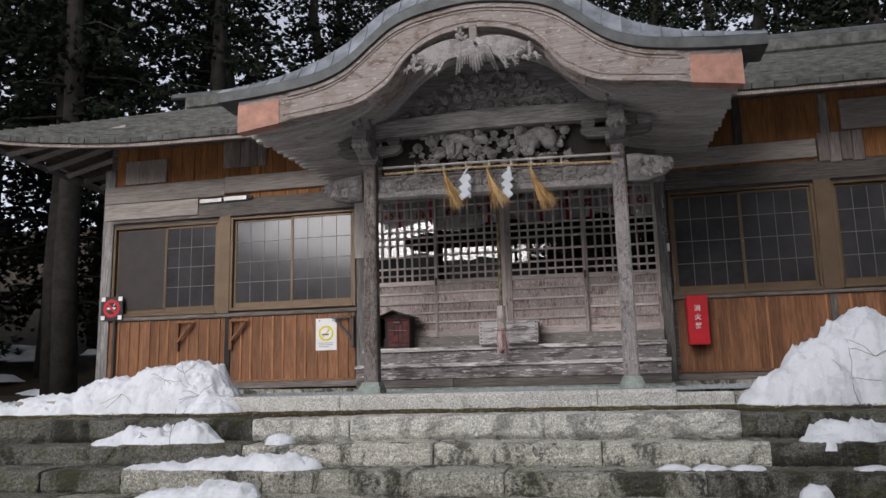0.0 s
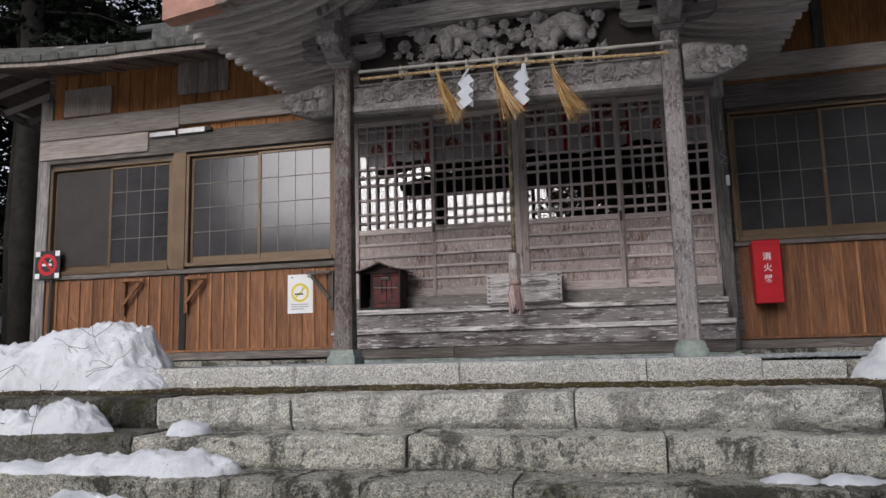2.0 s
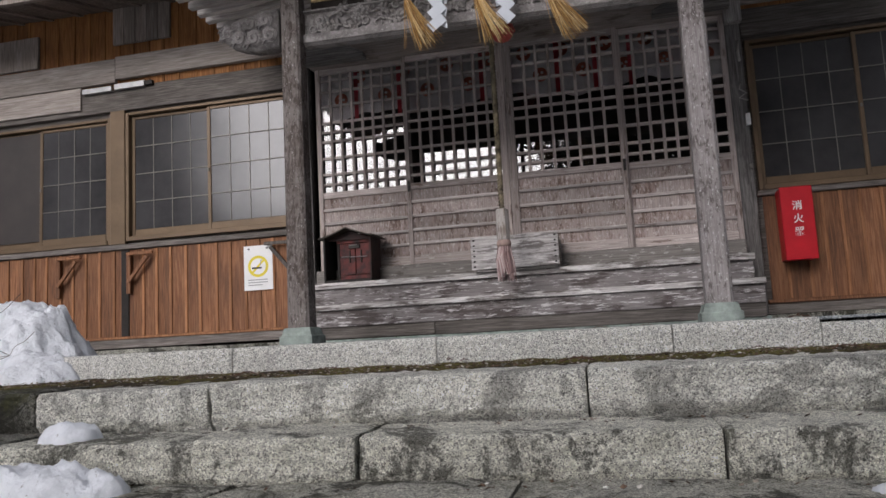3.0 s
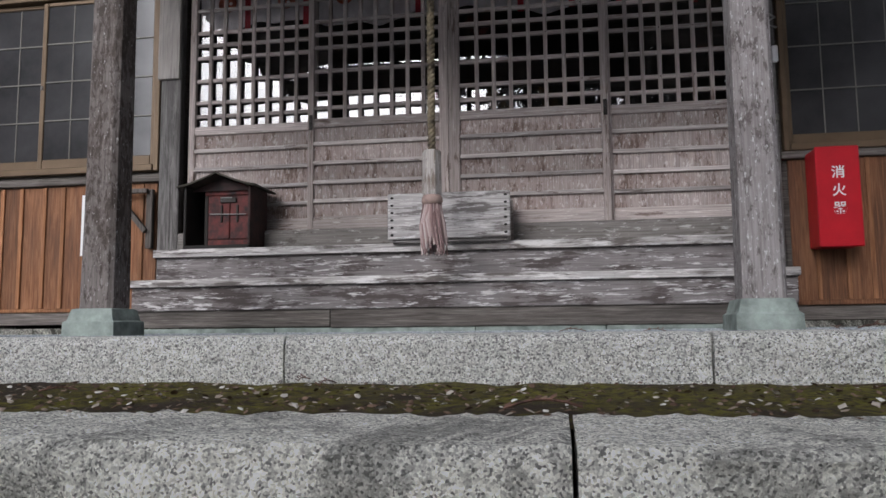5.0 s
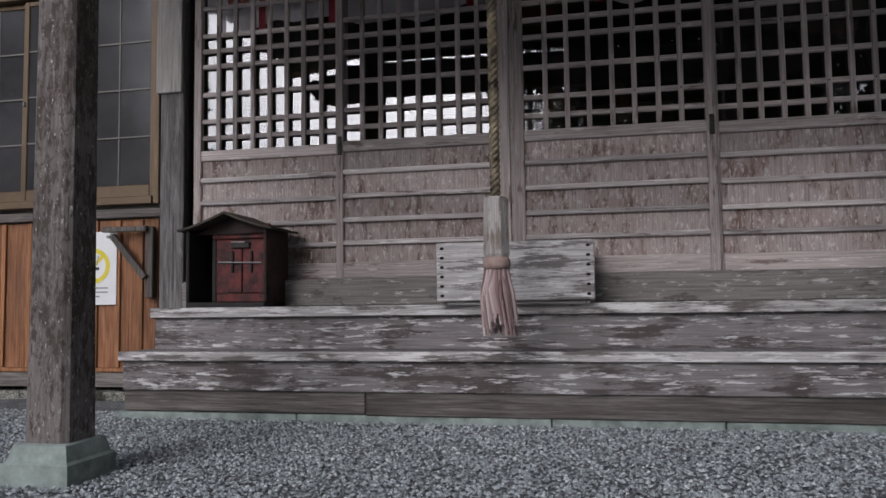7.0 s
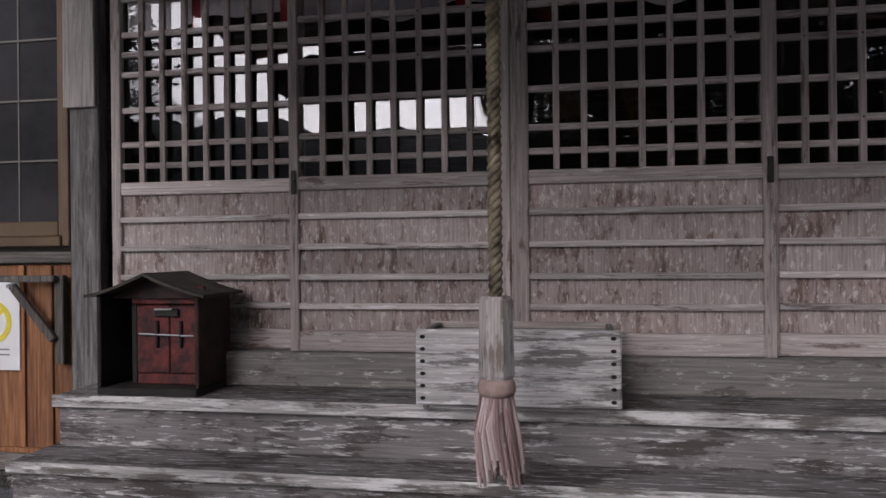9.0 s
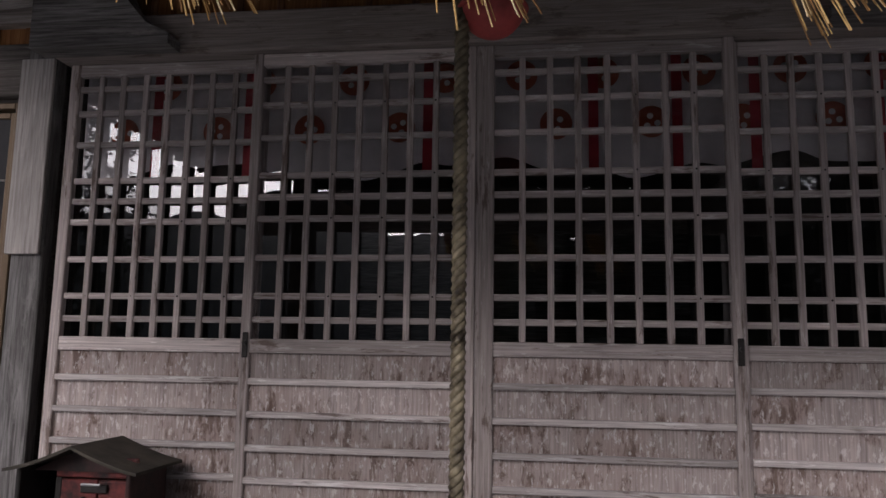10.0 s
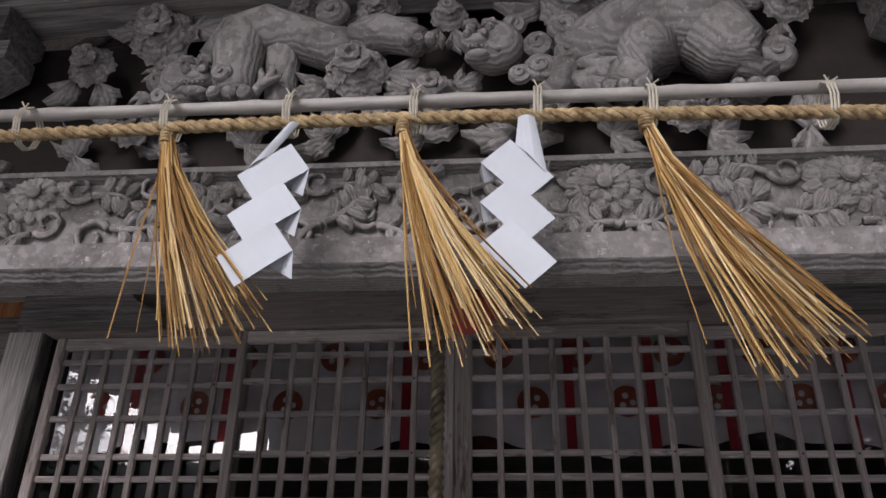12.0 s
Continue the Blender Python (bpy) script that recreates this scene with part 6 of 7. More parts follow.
paper_streamer(-0.247, (0.0925, 0.068), (0.042, -0.056), 0.084, 0.125, -0.003)
paper_streamer(0.196, (0.076, -0.08), (-0.052, -0.048), 0.083, 0.13, 0.001)

# ---- bell rope ----
bell = thing("bell_rope", "old twisted bell rope with wooden grip and faded pink tassel", "rope")
BX, BYY = 0.022, -0.88
path = [(BX - 0.012 * (1 - i / 20) * 0, BYY, 0.90 + (2.95 - 0.90) * i / 20) for i in range(21)]
part("cord", twisted(bmesh.new(), path, 0.021, 3, 26, 320, 6), rope_old, bell, "", True)
bm = bmesh.new()
tube(bm, [(BX, BYY, 0.685), (BX, BYY, 0.70), (BX, BYY, 0.915), (BX, BYY, 0.925)], [0.046, 0.052, 0.049, 0.042], 6)
part("grip", bm, wood_grip, bell, "six-sided wooden grip")
bm = bmesh.new()
tube(bm, [(BX, BYY, 0.640), (BX, BYY, 0.655), (BX, BYY, 0.675), (BX, BYY, 0.688)], [0.050, 0.056, 0.054, 0.046], 12)
part("collar", bm, plain("faded_cord", (0.33, 0.24, 0.21), 0.9, vary=0.3), bell, "", True)
bm = bmesh.new()
q = random.Random(12)
for k in range(230):
    a = q.uniform(0, 2 * math.pi)
    r0, r1 = 0.045 * math.sqrt(q.random()), q.uniform(0.03, 0.066)
    L = q.uniform(0.20, 0.27)
    if abs(a - 4.6) < 0.5:
        L *= 0.85
    p0 = Vector((BX + r0 * math.cos(a), BYY + r0 * math.sin(a), 0.648))
    p1 = Vector((BX + r1 * math.cos(a), BYY + r1 * math.sin(a), 0.648 - L * 0.5))
    p2 = Vector((BX + r1 * 1.02 * math.cos(a + 0.1) + 0.01, BYY + r1 * math.sin(a + 0.1), 0.648 - L))
    tube(bm, [p0, p1, p2], 0.0042, 4)
tagged(part("tassel", bm, tassel_cloth, bell, "faded pink thread tassel"), kind="stuff")
rb = thing("bell", "dull dark red round bell hung over the doors", "bell")
bm = bmesh.new()
ball(bm, (0.108, -0.86, 2.33), 0.095, 24, 16)
tube(bm, [(0.108 + 0.097 * math.cos(a), -0.86 + 0.097 * math.sin(a), 2.32) for a in [2 * math.pi * i / 24 for i in range(25)]], 0.008, 6)
part("body", bm, plain("dull_red", (0.4, 0.065, 0.06), 0.55, vary=0.35), rb, "", True)
part("hanger", tube(bmesh.new(), [(0.108, -0.86, 2.42), (0.108, -0.86, 3.40)], 0.012, 8), iron, rb)

# ---- offering box ----
ob = thing("offering_box", "low weathered wooden offering box with nailed front board", "box")
OX0, OX1, OY0, OY1, OZ0, OZ1 = -0.312, 0.397, -0.455, -0.16, 0.515, 0.782
slab("front_board", OX0, OX1, OY0, OY0 + 0.022, OZ0, OZ1, wood_box, ob, "pale nailed front board", 0.005)
slab("back_board", OX0, OX1, OY1, OY1 + 0.022, OZ0 - 0.018, OZ1, wood_pale_x, ob)
slab("side_board", OX0 + 0.02, OX0 + 0.042, OY0 + 0.022, OY1, OZ0 - 0.018, OZ1 - 0.004, wood_y, ob)
slab("side_board", OX1 - 0.042, OX1 - 0.02, OY0 + 0.022, OY1, OZ0 - 0.018, OZ1 - 0.004, wood_y, ob)
slab("bottom_board", OX0 + 0.042, OX1 - 0.042, OY0 + 0.022, OY1, OZ0 - 0.018, OZ0 + 0.0, wood_x, ob)
for k in range(8):
    y = OY0 + 0.045 + k * 0.031
    part("slat", prism(bmesh.new(), [(y - 0.009, OZ1 - 0.045), (y, OZ1 - 0.02), (y + 0.009, OZ1 - 0.045)], OX0 + 0.042, OX1 - 0.042, "x"), wood_x, ob)
for x in (OX0 + 0.026, OX1 - 0.026):
    for k in range(6):
        z = OZ0 + 0.026 + k * 0.043
        bm = bmesh.new()
        ball(bm, (x, OY0 - 0.002, z), 0.010, 8, 5, (1, 0.6, 0.7))
        part("nail", bm, iron, ob)

# ---- small red cabinet ----
cab = thing("small_shrine_cabinet", "small worn red wooden cabinet with dark peaked roof on the step", "cabinet")
CX0, CX1, CY0, CY1, CZ0 = -1.635, -1.205, -0.35, -0.06, 0.497
slab("base", CX0, CX1, CY0, CY1, CZ0, CZ0 + 0.03, black_board, cab)
slab("side", CX0, CX0 + 0.018, CY0, CY1, CZ0 + 0.03, CZ0 + 0.40, black_board, cab)
slab("side", CX1 - 0.018, CX1, CY0 + 0.02, CY1, CZ0 + 0.03, CZ0 + 0.40, red_dark, cab, "darker red side board")
slab("back", CX0 + 0.018, CX1 - 0.018, CY1 - 0.015, CY1, CZ0 + 0.03, CZ0 + 0.40, black_board, cab)
slab("front_frame", CX0 + 0.09, CX1 - 0.018, CY0 + 0.10, CY0 + 0.115, CZ0 + 0.355, CZ0 + 0.43, red_worn, cab)
slab("front_frame", CX0 + 0.09, CX0 + 0.115, CY0 + 0.10, CY0 + 0.115, CZ0 + 0.03, CZ0 + 0.355, black_board, cab)
xm = (CX0 + 0.115 + CX1 - 0.02) / 2
for a, b in ((CX0 + 0.117, xm - 0.002), (xm + 0.002, CX1 - 0.02)):
    d = slab("cabinet_door", a, b, CY0 + 0.095, CY0 + 0.11, CZ0 + 0.075, CZ0 + 0.35, red_worn, cab, "chipped red door leaf")
    hx = b - 0.05 if a < xm - 0.05 else a + 0.05
    part("handle", box(bmesh.new(), hx - 0.007, hx + 0.007, CY0 + 0.082, CY0 + 0.094, CZ0 + 0.18, CZ0 + 0.29, 0.003), iron, d)
slab("lower_rail", CX0 + 0.117, CX1 - 0.02, CY0 + 0.098, CY0 + 0.112, CZ0 + 0.03, CZ0 + 0.073, red_worn, cab)
part("latch", box(bmesh.new(), xm - 0.06, xm + 0.045, CY0 + 0.080, CY0 + 0.094, CZ0 + 0.305, CZ0 + 0.335, 0.003), iron, cab)
part("bolt", tube(bmesh.new(), [(xm - 0.055, CY0 + 0.078, CZ0 + 0.335), (xm + 0.02, CY0 + 0.078, CZ0 + 0.335)], 0.005, 6), steel, cab)
part("bar", tube(bmesh.new(), [(xm - 0.13, CY0 + 0.085, CZ0 + 0.235), (xm + 0.11, CY0 + 0.085, CZ0 + 0.228)], 0.004, 6), steel, cab)
bm = bmesh.new()
rp = []
for i in range(13):
    u = -1 + i / 6
    rp.append(((CX0 + CX1) / 2 + 0.004 + u * 0.256, CZ0 + 0.40 + 0.085 * (1 - abs(u)) ** 1.35))
lo = [(a, b - 0.012) for a, b in reversed(rp)]
prism(bm, rp + lo, CY0 - 0.025, CY1 + 0.03)
part("roof", bm, plain("cabinet_roof", (0.05, 0.043, 0.032), 0.8, vary=0.4, scale=9), cab, "dark curved peaked roof")
part("gable", prism(bmesh.new(), [(CX0 + 0.01, CZ0 + 0.38), (CX1 - 0.01, CZ0 + 0.38), (CX1 - 0.1, CZ0 + 0.42), ((CX0 + CX1) / 2, CZ0 + 0.465), (CX0 + 0.1, CZ0 + 0.42)], CY0 + 0.08, CY0 + 0.095), red_dark, cab)

# ---- fire extinguisher cabinet with lettering ----
def lettering(text, x, y, z, size, mat, parent, rot=(90, 0, 0)):
    cu = bpy.data.curves.new("lettering", "FONT")
    cu.body, cu.size, cu.align_x, cu.align_y, cu.extrude, cu.offset = text, size, "CENTER", "CENTER", 0.0006, 0.0012
    tmp = new("lettering_curve", cu)
    dg = bpy.context.evaluated_depsgraph_get()
    me = bpy.data.meshes.new_from_object(tmp.evaluated_get(dg))
    bpy.data.objects.remove(tmp)
    me.materials.clear()
    me.materials.append(mat)
    o = new("lettering", me)
    o.matrix_basis = pose(x, y, z, *rot)
    o.parent = parent
    return o


ext = thing("extinguisher_cabinet", "bright red enamel fire extinguisher cabinet on the siding", "cabinet")
ext.matrix_basis = WING_R
slab("body", 2.155, 2.39, -0.15, 0.028, 0.455, 1.04, red_paint, ext, "", 0.006)
slab("lid", 2.150, 2.395, -0.166, -0.151, 0.45, 1.045, red_paint, ext, "", 0.006)
for k, ch in enumerate("消火器"):
    lettering(ch, 2.272, -0.1672, 0.885 - 0.106 * k, 0.078, white_print, ext)

# ---- poster and no-smoking plate ----
def ring_mesh(cx, cz, y, r0, r1, mat, parent, name="ring", n=40):
    bm = bmesh.new()
    a = [bm.verts.new((cx + r0 * math.cos(2 * math.pi * i / n), y, cz + r0 * math.sin(2 * math.pi * i / n))) for i in range(n)]
    b = [bm.verts.new((cx + r1 * math.cos(2 * math.pi * i / n), y, cz + r1 * math.sin(2 * math.pi * i / n))) for i in range(n)]
    for i in range(n):
        bm.faces.new((a[i], a[(i + 1) % n], b[(i + 1) % n], b[i]))
    return part(name, bm, mat, parent)


def flat_bar(x0, z0, x1, z1, w, y, mat, parent, name="mark"):
    d = Vector((x1 - x0, z1 - z0)).normalized()
    nx, nz = -d.y * w / 2, d.x * w / 2
    bm = bmesh.new()
    bm.faces.new([bm.verts.new(p) for p in ((x0 + nx, y, z0 + nz), (x1 + nx, y, z1 + nz), (x1 - nx, y, z1 - nz), (x0 - nx, y, z0 - nz))])
    return part(name, bm, mat, parent)


pst = thing("notice_poster", "white no smoking notice with yellow ring pinned to the siding", "poster")
pst.matrix_basis = WING_L
PXL, PXR, PZ0, PZ1 = -2.525, -2.245, 0.515, 0.93
slab("sheet", PXL, PXR, 0.026, 0.030, PZ0, PZ1, white_print, pst, "", 0.0)
pcx, pcz = -2.385, 0.735
ring_mesh(pcx, pcz, 0.0245, 0.075, 0.10, yellow_print, pst)
flat_bar(pcx - 0.055, pcz - 0.055, pcx + 0.055, pcz + 0.055, 0.02, 0.024, yellow_print, pst)
flat_bar(pcx - 0.06, pcz - 0.015, pcx + 0.035, pcz - 0.015, 0.016, 0.0235, dark_print, pst)
flat_bar(pcx + 0.02, pcz + 0.005, pcx + 0.03, pcz + 0.06, 0.007, 0.0236, grey_print, pst)
for x in (PXL + 0.05, PXR - 0.05):
    part("pin", tube(bmesh.new(), [(x, 0.014, PZ1 - 0.03), (x, 0.026, PZ1 - 0.03)], 0.009, 8), grey_print, pst)
for k in range(3):
    flat_bar(PXL + 0.04, PZ0 + 0.095 - 0.024 * k, PXR - 0.05 - 0.05 * (k == 2), PZ0 + 0.095 - 0.024 * k, 0.008, 0.0242, grey_print, pst, "text_bar")

sgn = thing("no_smoking_plate", "black square plate with red no smoking ring on the corner post", "sign")
sgn.matrix_basis = WING_L
NX, NZ, NY = -5.455, 1.19, -0.02
slab("plate", NX - 0.165, NX + 0.165, NY, NY + 0.012, NZ - 0.165, NZ + 0.165, dark_print, sgn, "", 0.002)
for a in (-1, 1):
    for b in (-1, 1):
        slab("corner_mark", NX + a * 0.13 - 0.03, NX + a * 0.13 + 0.03, NY - 0.003, NY - 0.001, NZ + b * 0.13 - 0.03, NZ + b * 0.13 + 0.03, white_print, sgn, "", 0.0)
ring_mesh(NX, NZ, NY - 0.002, 0.085, 0.125, red_print, sgn)
ring_mesh(NX, NZ, NY - 0.0015, 0.0, 0.086, dark_print, sgn, "disc")
flat_bar(NX - 0.07, NZ - 0.0, NX + 0.06, NZ - 0.0, 0.028, NY - 0.003, white_print, sgn)
flat_bar(NX - 0.07, NZ + 0.07, NX + 0.07, NZ - 0.07, 0.03, NY - 0.004, red_print, sgn)
flat_bar(NX + 0.03, NZ + 0.03, NX + 0.05, NZ + 0.065, 0.012, NY - 0.0032, white_print, sgn)
slab("stake", NX + 0.02, NX + 0.06, NY + 0.012, NY + 0.03, 0.2, NZ - 0.1, dark_print, sgn)

# ---- folding shelf brackets on the siding, strip light ----
def shelf_bracket(x, sign, z=0.965, mat=wood_dark_z):
    s = thing("shelf_bracket", "small brown wooden folding shelf bracket on the siding", "bracket", "shelf brackets")
    s.matrix_basis = WING_L
    slab("upright", x - 0.022, x + 0.022, WY - 0.052, WY - 0.018, z - 0.40, z, mat, s)
    slab("arm", min(x, x + sign * 0.27), max(x, x + sign * 0.27), WY - 0.085, WY - 0.054, z - 0.03, z, mat, s)
    part("brace", box(bmesh.new(), -0.017, 0.017, -0.012, 0.012, -0.16, 0.155, 0.003, pose(x + sign * 0.115, WY - 0.068, z - 0.165, 0, sign * 40, 0)), mat, s)
    return s


shelf_bracket(-4.47, 1, 0.97, wood_siding)
shelf_bracket(-3.70, 1, 0.965, wood_siding)
shelf_bracket(-2.03, -1, 0.95, wood_dark_z)
lamp = thing("strip_light_channel", "grey metal strip light channel under the upper board", "lamp")
lamp.matrix_basis = WING_L
slab("channel", -4.19, -3.86, WY - 0.075, WY - 0.032, 2.60, 2.655, steel, lamp)
slab("channel", -3.83, -3.50, WY - 0.078, WY - 0.032, 2.605, 2.665, steel, lamp)
slab("end_cap", -3.50, -3.42, WY - 0.07, WY - 0.032, 2.615, 2.66, iron, lamp)
swt = thing("wall_switch", "small grey switch box on the door post", "switch", "switches")
slab("cover", 1.955, 1.985, -0.03, -0.001, 1.22, 1.26, sash_light, swt)
swt2 = thing("wall_switch", "small white box clipped to the door post", "switch", "switches")
slab("cover", 1.965, 2.0, -0.035, -0.001, 1.58, 1.68, white_print, swt2)
cord = thing("tied_cord", "short frayed white cord tied round the door post", "cord")
bm = bmesh.new()
tube(bm, [(1.95, -0.03, 1.95), (1.93, -0.06, 1.88), (1.98, -0.07, 1.84), (1.92, -0.08, 1.80), (1.99, -0.06, 1.78)], 0.008, 5)
tube(bm, [(1.96, -0.02, 2.30), (1.95, -0.04, 2.2), (1.955, -0.05, 2.12)], 0.012, 5)
part("strand", bm, bamboo, cord, "", True)

# ---- curtain inside the doors ----
cur = thing("hanging_curtain", "white curtain with dull red emblems and red ribbons behind lattice", "curtain")
CYY = 0.10


def hem(x):
    return 2.09 + 0.035 * math.sin((x + 0.3) * 5.2) + 0.015 * math.sin(x * 17)


bm = bmesh.new()
xq = [-1.78 + 3.62 * i / 160 for i in range(161)]
cols_v = []
for x in xq:
    w = 0.012 * math.sin(x * 34) + 0.008 * math.sin(x * 13 + 1)
    cols_v.append([bm.verts.new((x, CYY + w * (0.3 + 0.7 * k / 4), 2.75 + (hem(x) - 2.75) * k / 4)) for k in range(5)])
for a, b in zip(cols_v, cols_v[1:]):
    for k in range(4):
        bm.faces.new((a[k], a[k + 1], b[k + 1], b[k]))
part("cloth", bm, cloth, cur, "", True)
for k, x in enumerate((-1.57, -1.14, -0.73, -0.34, -0.02, 0.31, 0.69, 1.04, 1.38, 1.72)):
    for z in (2.265, 2.475):
        xx = x + (0.19 if z > 2.4 else 0)
        if -1.72 < xx < 1.78:
            e = ring_mesh(xx, z, CYY - 0.024, 0.0, 0.066, emblem_red, cur, "emblem", 24)
            for j in range(3):
                a = 2 * math.pi * j / 3 + k
                ring_mesh(xx + 0.024 * math.cos(a), z + 0.024 * math.sin(a), CYY - 0.0255, 0.0, 0.013, cloth, e, "emblem_mark", 10)
for x in (-1.42, -1.0, -0.22, 0.46, 0.79, 1.09, 1.55):
    slab("ribbon", x - 0.02, x + 0.02, CYY - 0.028, CYY - 0.024, 2.02 + RNG.uniform(0, 0.05), 2.75, cloth_red, cur, "", 0.0)

# ---- snow ----
def snow_heap(name, bumps, base, x0, x1, y0, y1, label, n=70, rough=1.0):
    """Old snow: a height field of rounded mounds with a broken rim."""
    bm = bmesh.new()
    ny = max(8, int(n * (y1 - y0) / (x1 - x0) * 1.6))
    vs = {}
    for i in range(n + 1):
        for j in range(ny + 1):
            x, y = x0 + (x1 - x0) * i / n, y0 + (y1 - y0) * j / ny
            h = 0.0
            for bx, by, rx, ry, hh in bumps:
                d = ((x - bx) / rx) ** 2 + ((y - by) / ry) ** 2
                d += 0.24 * noise.noise(Vector((x * 7, y * 7, bx))) + 0.14 * noise.noise(Vector((x * 19, y * 19, by))) if d > 0.25 else 0.0
                d = max(d, 0.0)
                if d < 1:
                    h = max(h, hh * (1 - d) ** 0.6)
            if h > 0:
                p = Vector((x * 5, y * 5, bumps[0][0]))
                h += rough * (0.045 * noise.noise(p) + 0.034 * noise.noise(p * 3.1) + 0.024 * noise.noise(p * 7) + 0.014 * noise.noise(p * 17)) * min(1, h / 0.06)
                h = max(h, 0.012)
            drop = 0.0
            vs[i, j] = (x, y, h, drop)
    made = {}

    def vert(i, j):
        if (i, j) not in made:
            x, y, h, drop = vs[i, j]
            made[i, j] = bm.verts.new((x, y, base + drop + (h if h > 0.004 else -0.05)))
        return made[i, j]
    for i in range(n):
        for j in range(ny):
            if max(vs[a, b][2] for a, b in ((i, j), (i + 1, j), (i, j + 1), (i + 1, j + 1))) > 0.004:
                bm.faces.new((vert(i, j), vert(i + 1, j), vert(i + 1, j + 1), vert(i, j + 1)))
    return tagged(part(name, bm, snow, None, "", True), label, "snow", "snow heaps")


snow_heap("snow_mound", [(-3.00, -2.24, 0.50, 0.40, 0.52), (-3.38, -2.25, 0.55, 0.40, 0.47), (-3.85, -2.26, 0.62, 0.38, 0.37), (-4.5, -2.28, 0.7, 0.36, 0.22), (-2.62, -2.52, 0.30, 0.26, 0.17), (-5.2, -2.3, 0.8, 0.34, 0.14)], -0.16, -6.3, -2.1, -2.9, -1.8, "tall heap of old dirty snow shovelled onto the step", 150)
snow_heap("snow_mound", [(-2.42, -3.74, 0.55, 0.155, 0.12), (-2.2, -3.73, 0.3, 0.15, 0.17), (-2.72, -3.75, 0.3, 0.13, 0.07)], -0.345, -3.2, -1.8, -3.98, -3.55, "lumpy snow patch lying on a stone step", 80)
snow_heap("snow_lump", [(-1.37, -3.77, 0.12, 0.11, 0.075)], -0.345, -1.6, -1.15, -3.93, -3.6, "small lump of snow on a stone step", 24, 0.5)
snow_heap("snow_mound", [(-1.55, -4.08, 0.6, 0.15, 0.08), (-2.0, -4.09, 0.45, 0.14, 0.05), (-1.25, -4.07, 0.34, 0.15, 0.12), (-2.3, -4.1, 0.2, 0.1, 0.04)], -0.50, -2.6, -0.8, -4.32, -3.9, "long flat snow patch lying on a stone step", 100, 0.7)
snow_heap("snow_mound", [(-1.75, -4.43, 0.36, 0.14, 0.07), (-1.5, -4.42, 0.28, 0.14, 0.12), (-2.0, -4.45, 0.15, 0.1, 0.04)], -0.655, -2.3, -1.0, -4.66, -4.25, "snow patch lying on a lower stone step", 80, 0.7)
snow_heap("snow_mound", [(3.30, -2.38, 0.50, 0.44, 0.78), (2.98, -2.42, 0.46, 0.40, 0.56), (2.72, -2.48, 0.40, 0.32, 0.33), (2.5, -2.52, 0.30, 0.24, 0.13), (3.9, -2.38, 0.9, 0.46, 0.70), (4.6, -2.4, 0.9, 0.44, 0.4)], -0.16, 2.0, 5.6, -3.1, -1.8, "high heap of old snow beside the steps", 150)
snow_heap("snow_mound", [(2.75, -3.73, 0.32, 0.15, 0.16), (3.2, -3.73, 0.4, 0.15, 0.17), (2.55, -3.8, 0.16, 0.12, 0.06)], -0.345, 2.2, 3.8, -3.97, -3.5, "snow lumps lying on a stone step", 80)
snow_heap("snow_lump", [(2.31, -4.44, 0.10, 0.11, 0.13), (1.95, -4.4, 0.16, 0.06, 0.03)], -0.655, 1.6, 2.5, -4.62, -4.25, "small upright lump of snow on a step", 40, 0.6)
for x in (1.55, 2.0, 1.78, 2.75, 3.1):
    snow_heap("snow_lump", [(x, -4.1, 0.12, 0.06, 0.03)], -0.492, x - 0.15, x + 0.15, -4.2, -3.98, "thin crust of snow on a stone step", 16, 0.4)
q = random.Random(40)
for k, (x, y, z) in enumerate(((-3.15, -2.58, 0.18), (-2.75, -2.6, 0.02), (-3.6, -2.6, 0.05), (3.05, -2.78, 0.05), (3.25, -2.78, 0.22), (3.4, -2.8, 0.05), (-2.95, -2.55, 0.24), (-2.25, -3.88, -0.24), (-2.5, -3.9, -0.26))):
    bm = bmesh.new()
    for j in range(4):
        p = Vector((x, y, z))
        line = [p]
        d = Vector((q.uniform(-1, 1), q.uniform(-0.3, 0.3), q.uniform(-0.5, 0.8))).normalized()
        for s in range(5):
            d = (d + Vector((q.uniform(-0.4, 0.4), q.uniform(-0.3, 0.3), q.uniform(-0.4, 0.4)))).normalized()
            p = p + d * q.uniform(0.03, 0.06)
            line.append(p)
        tube(bm, line, 0.0018, 4)
    tagged(part("dead_twig", bm, twig_mat), "dark dead twig sticking out of the snow", "twig", "twigs")

# dead leaves blown onto the gravel and the moss
leaf_brown = plain("dead_leaf", (0.07, 0.035, 0.022), 0.85, vary=0.5, scale=25, second=(0.16, 0.085, 0.06))


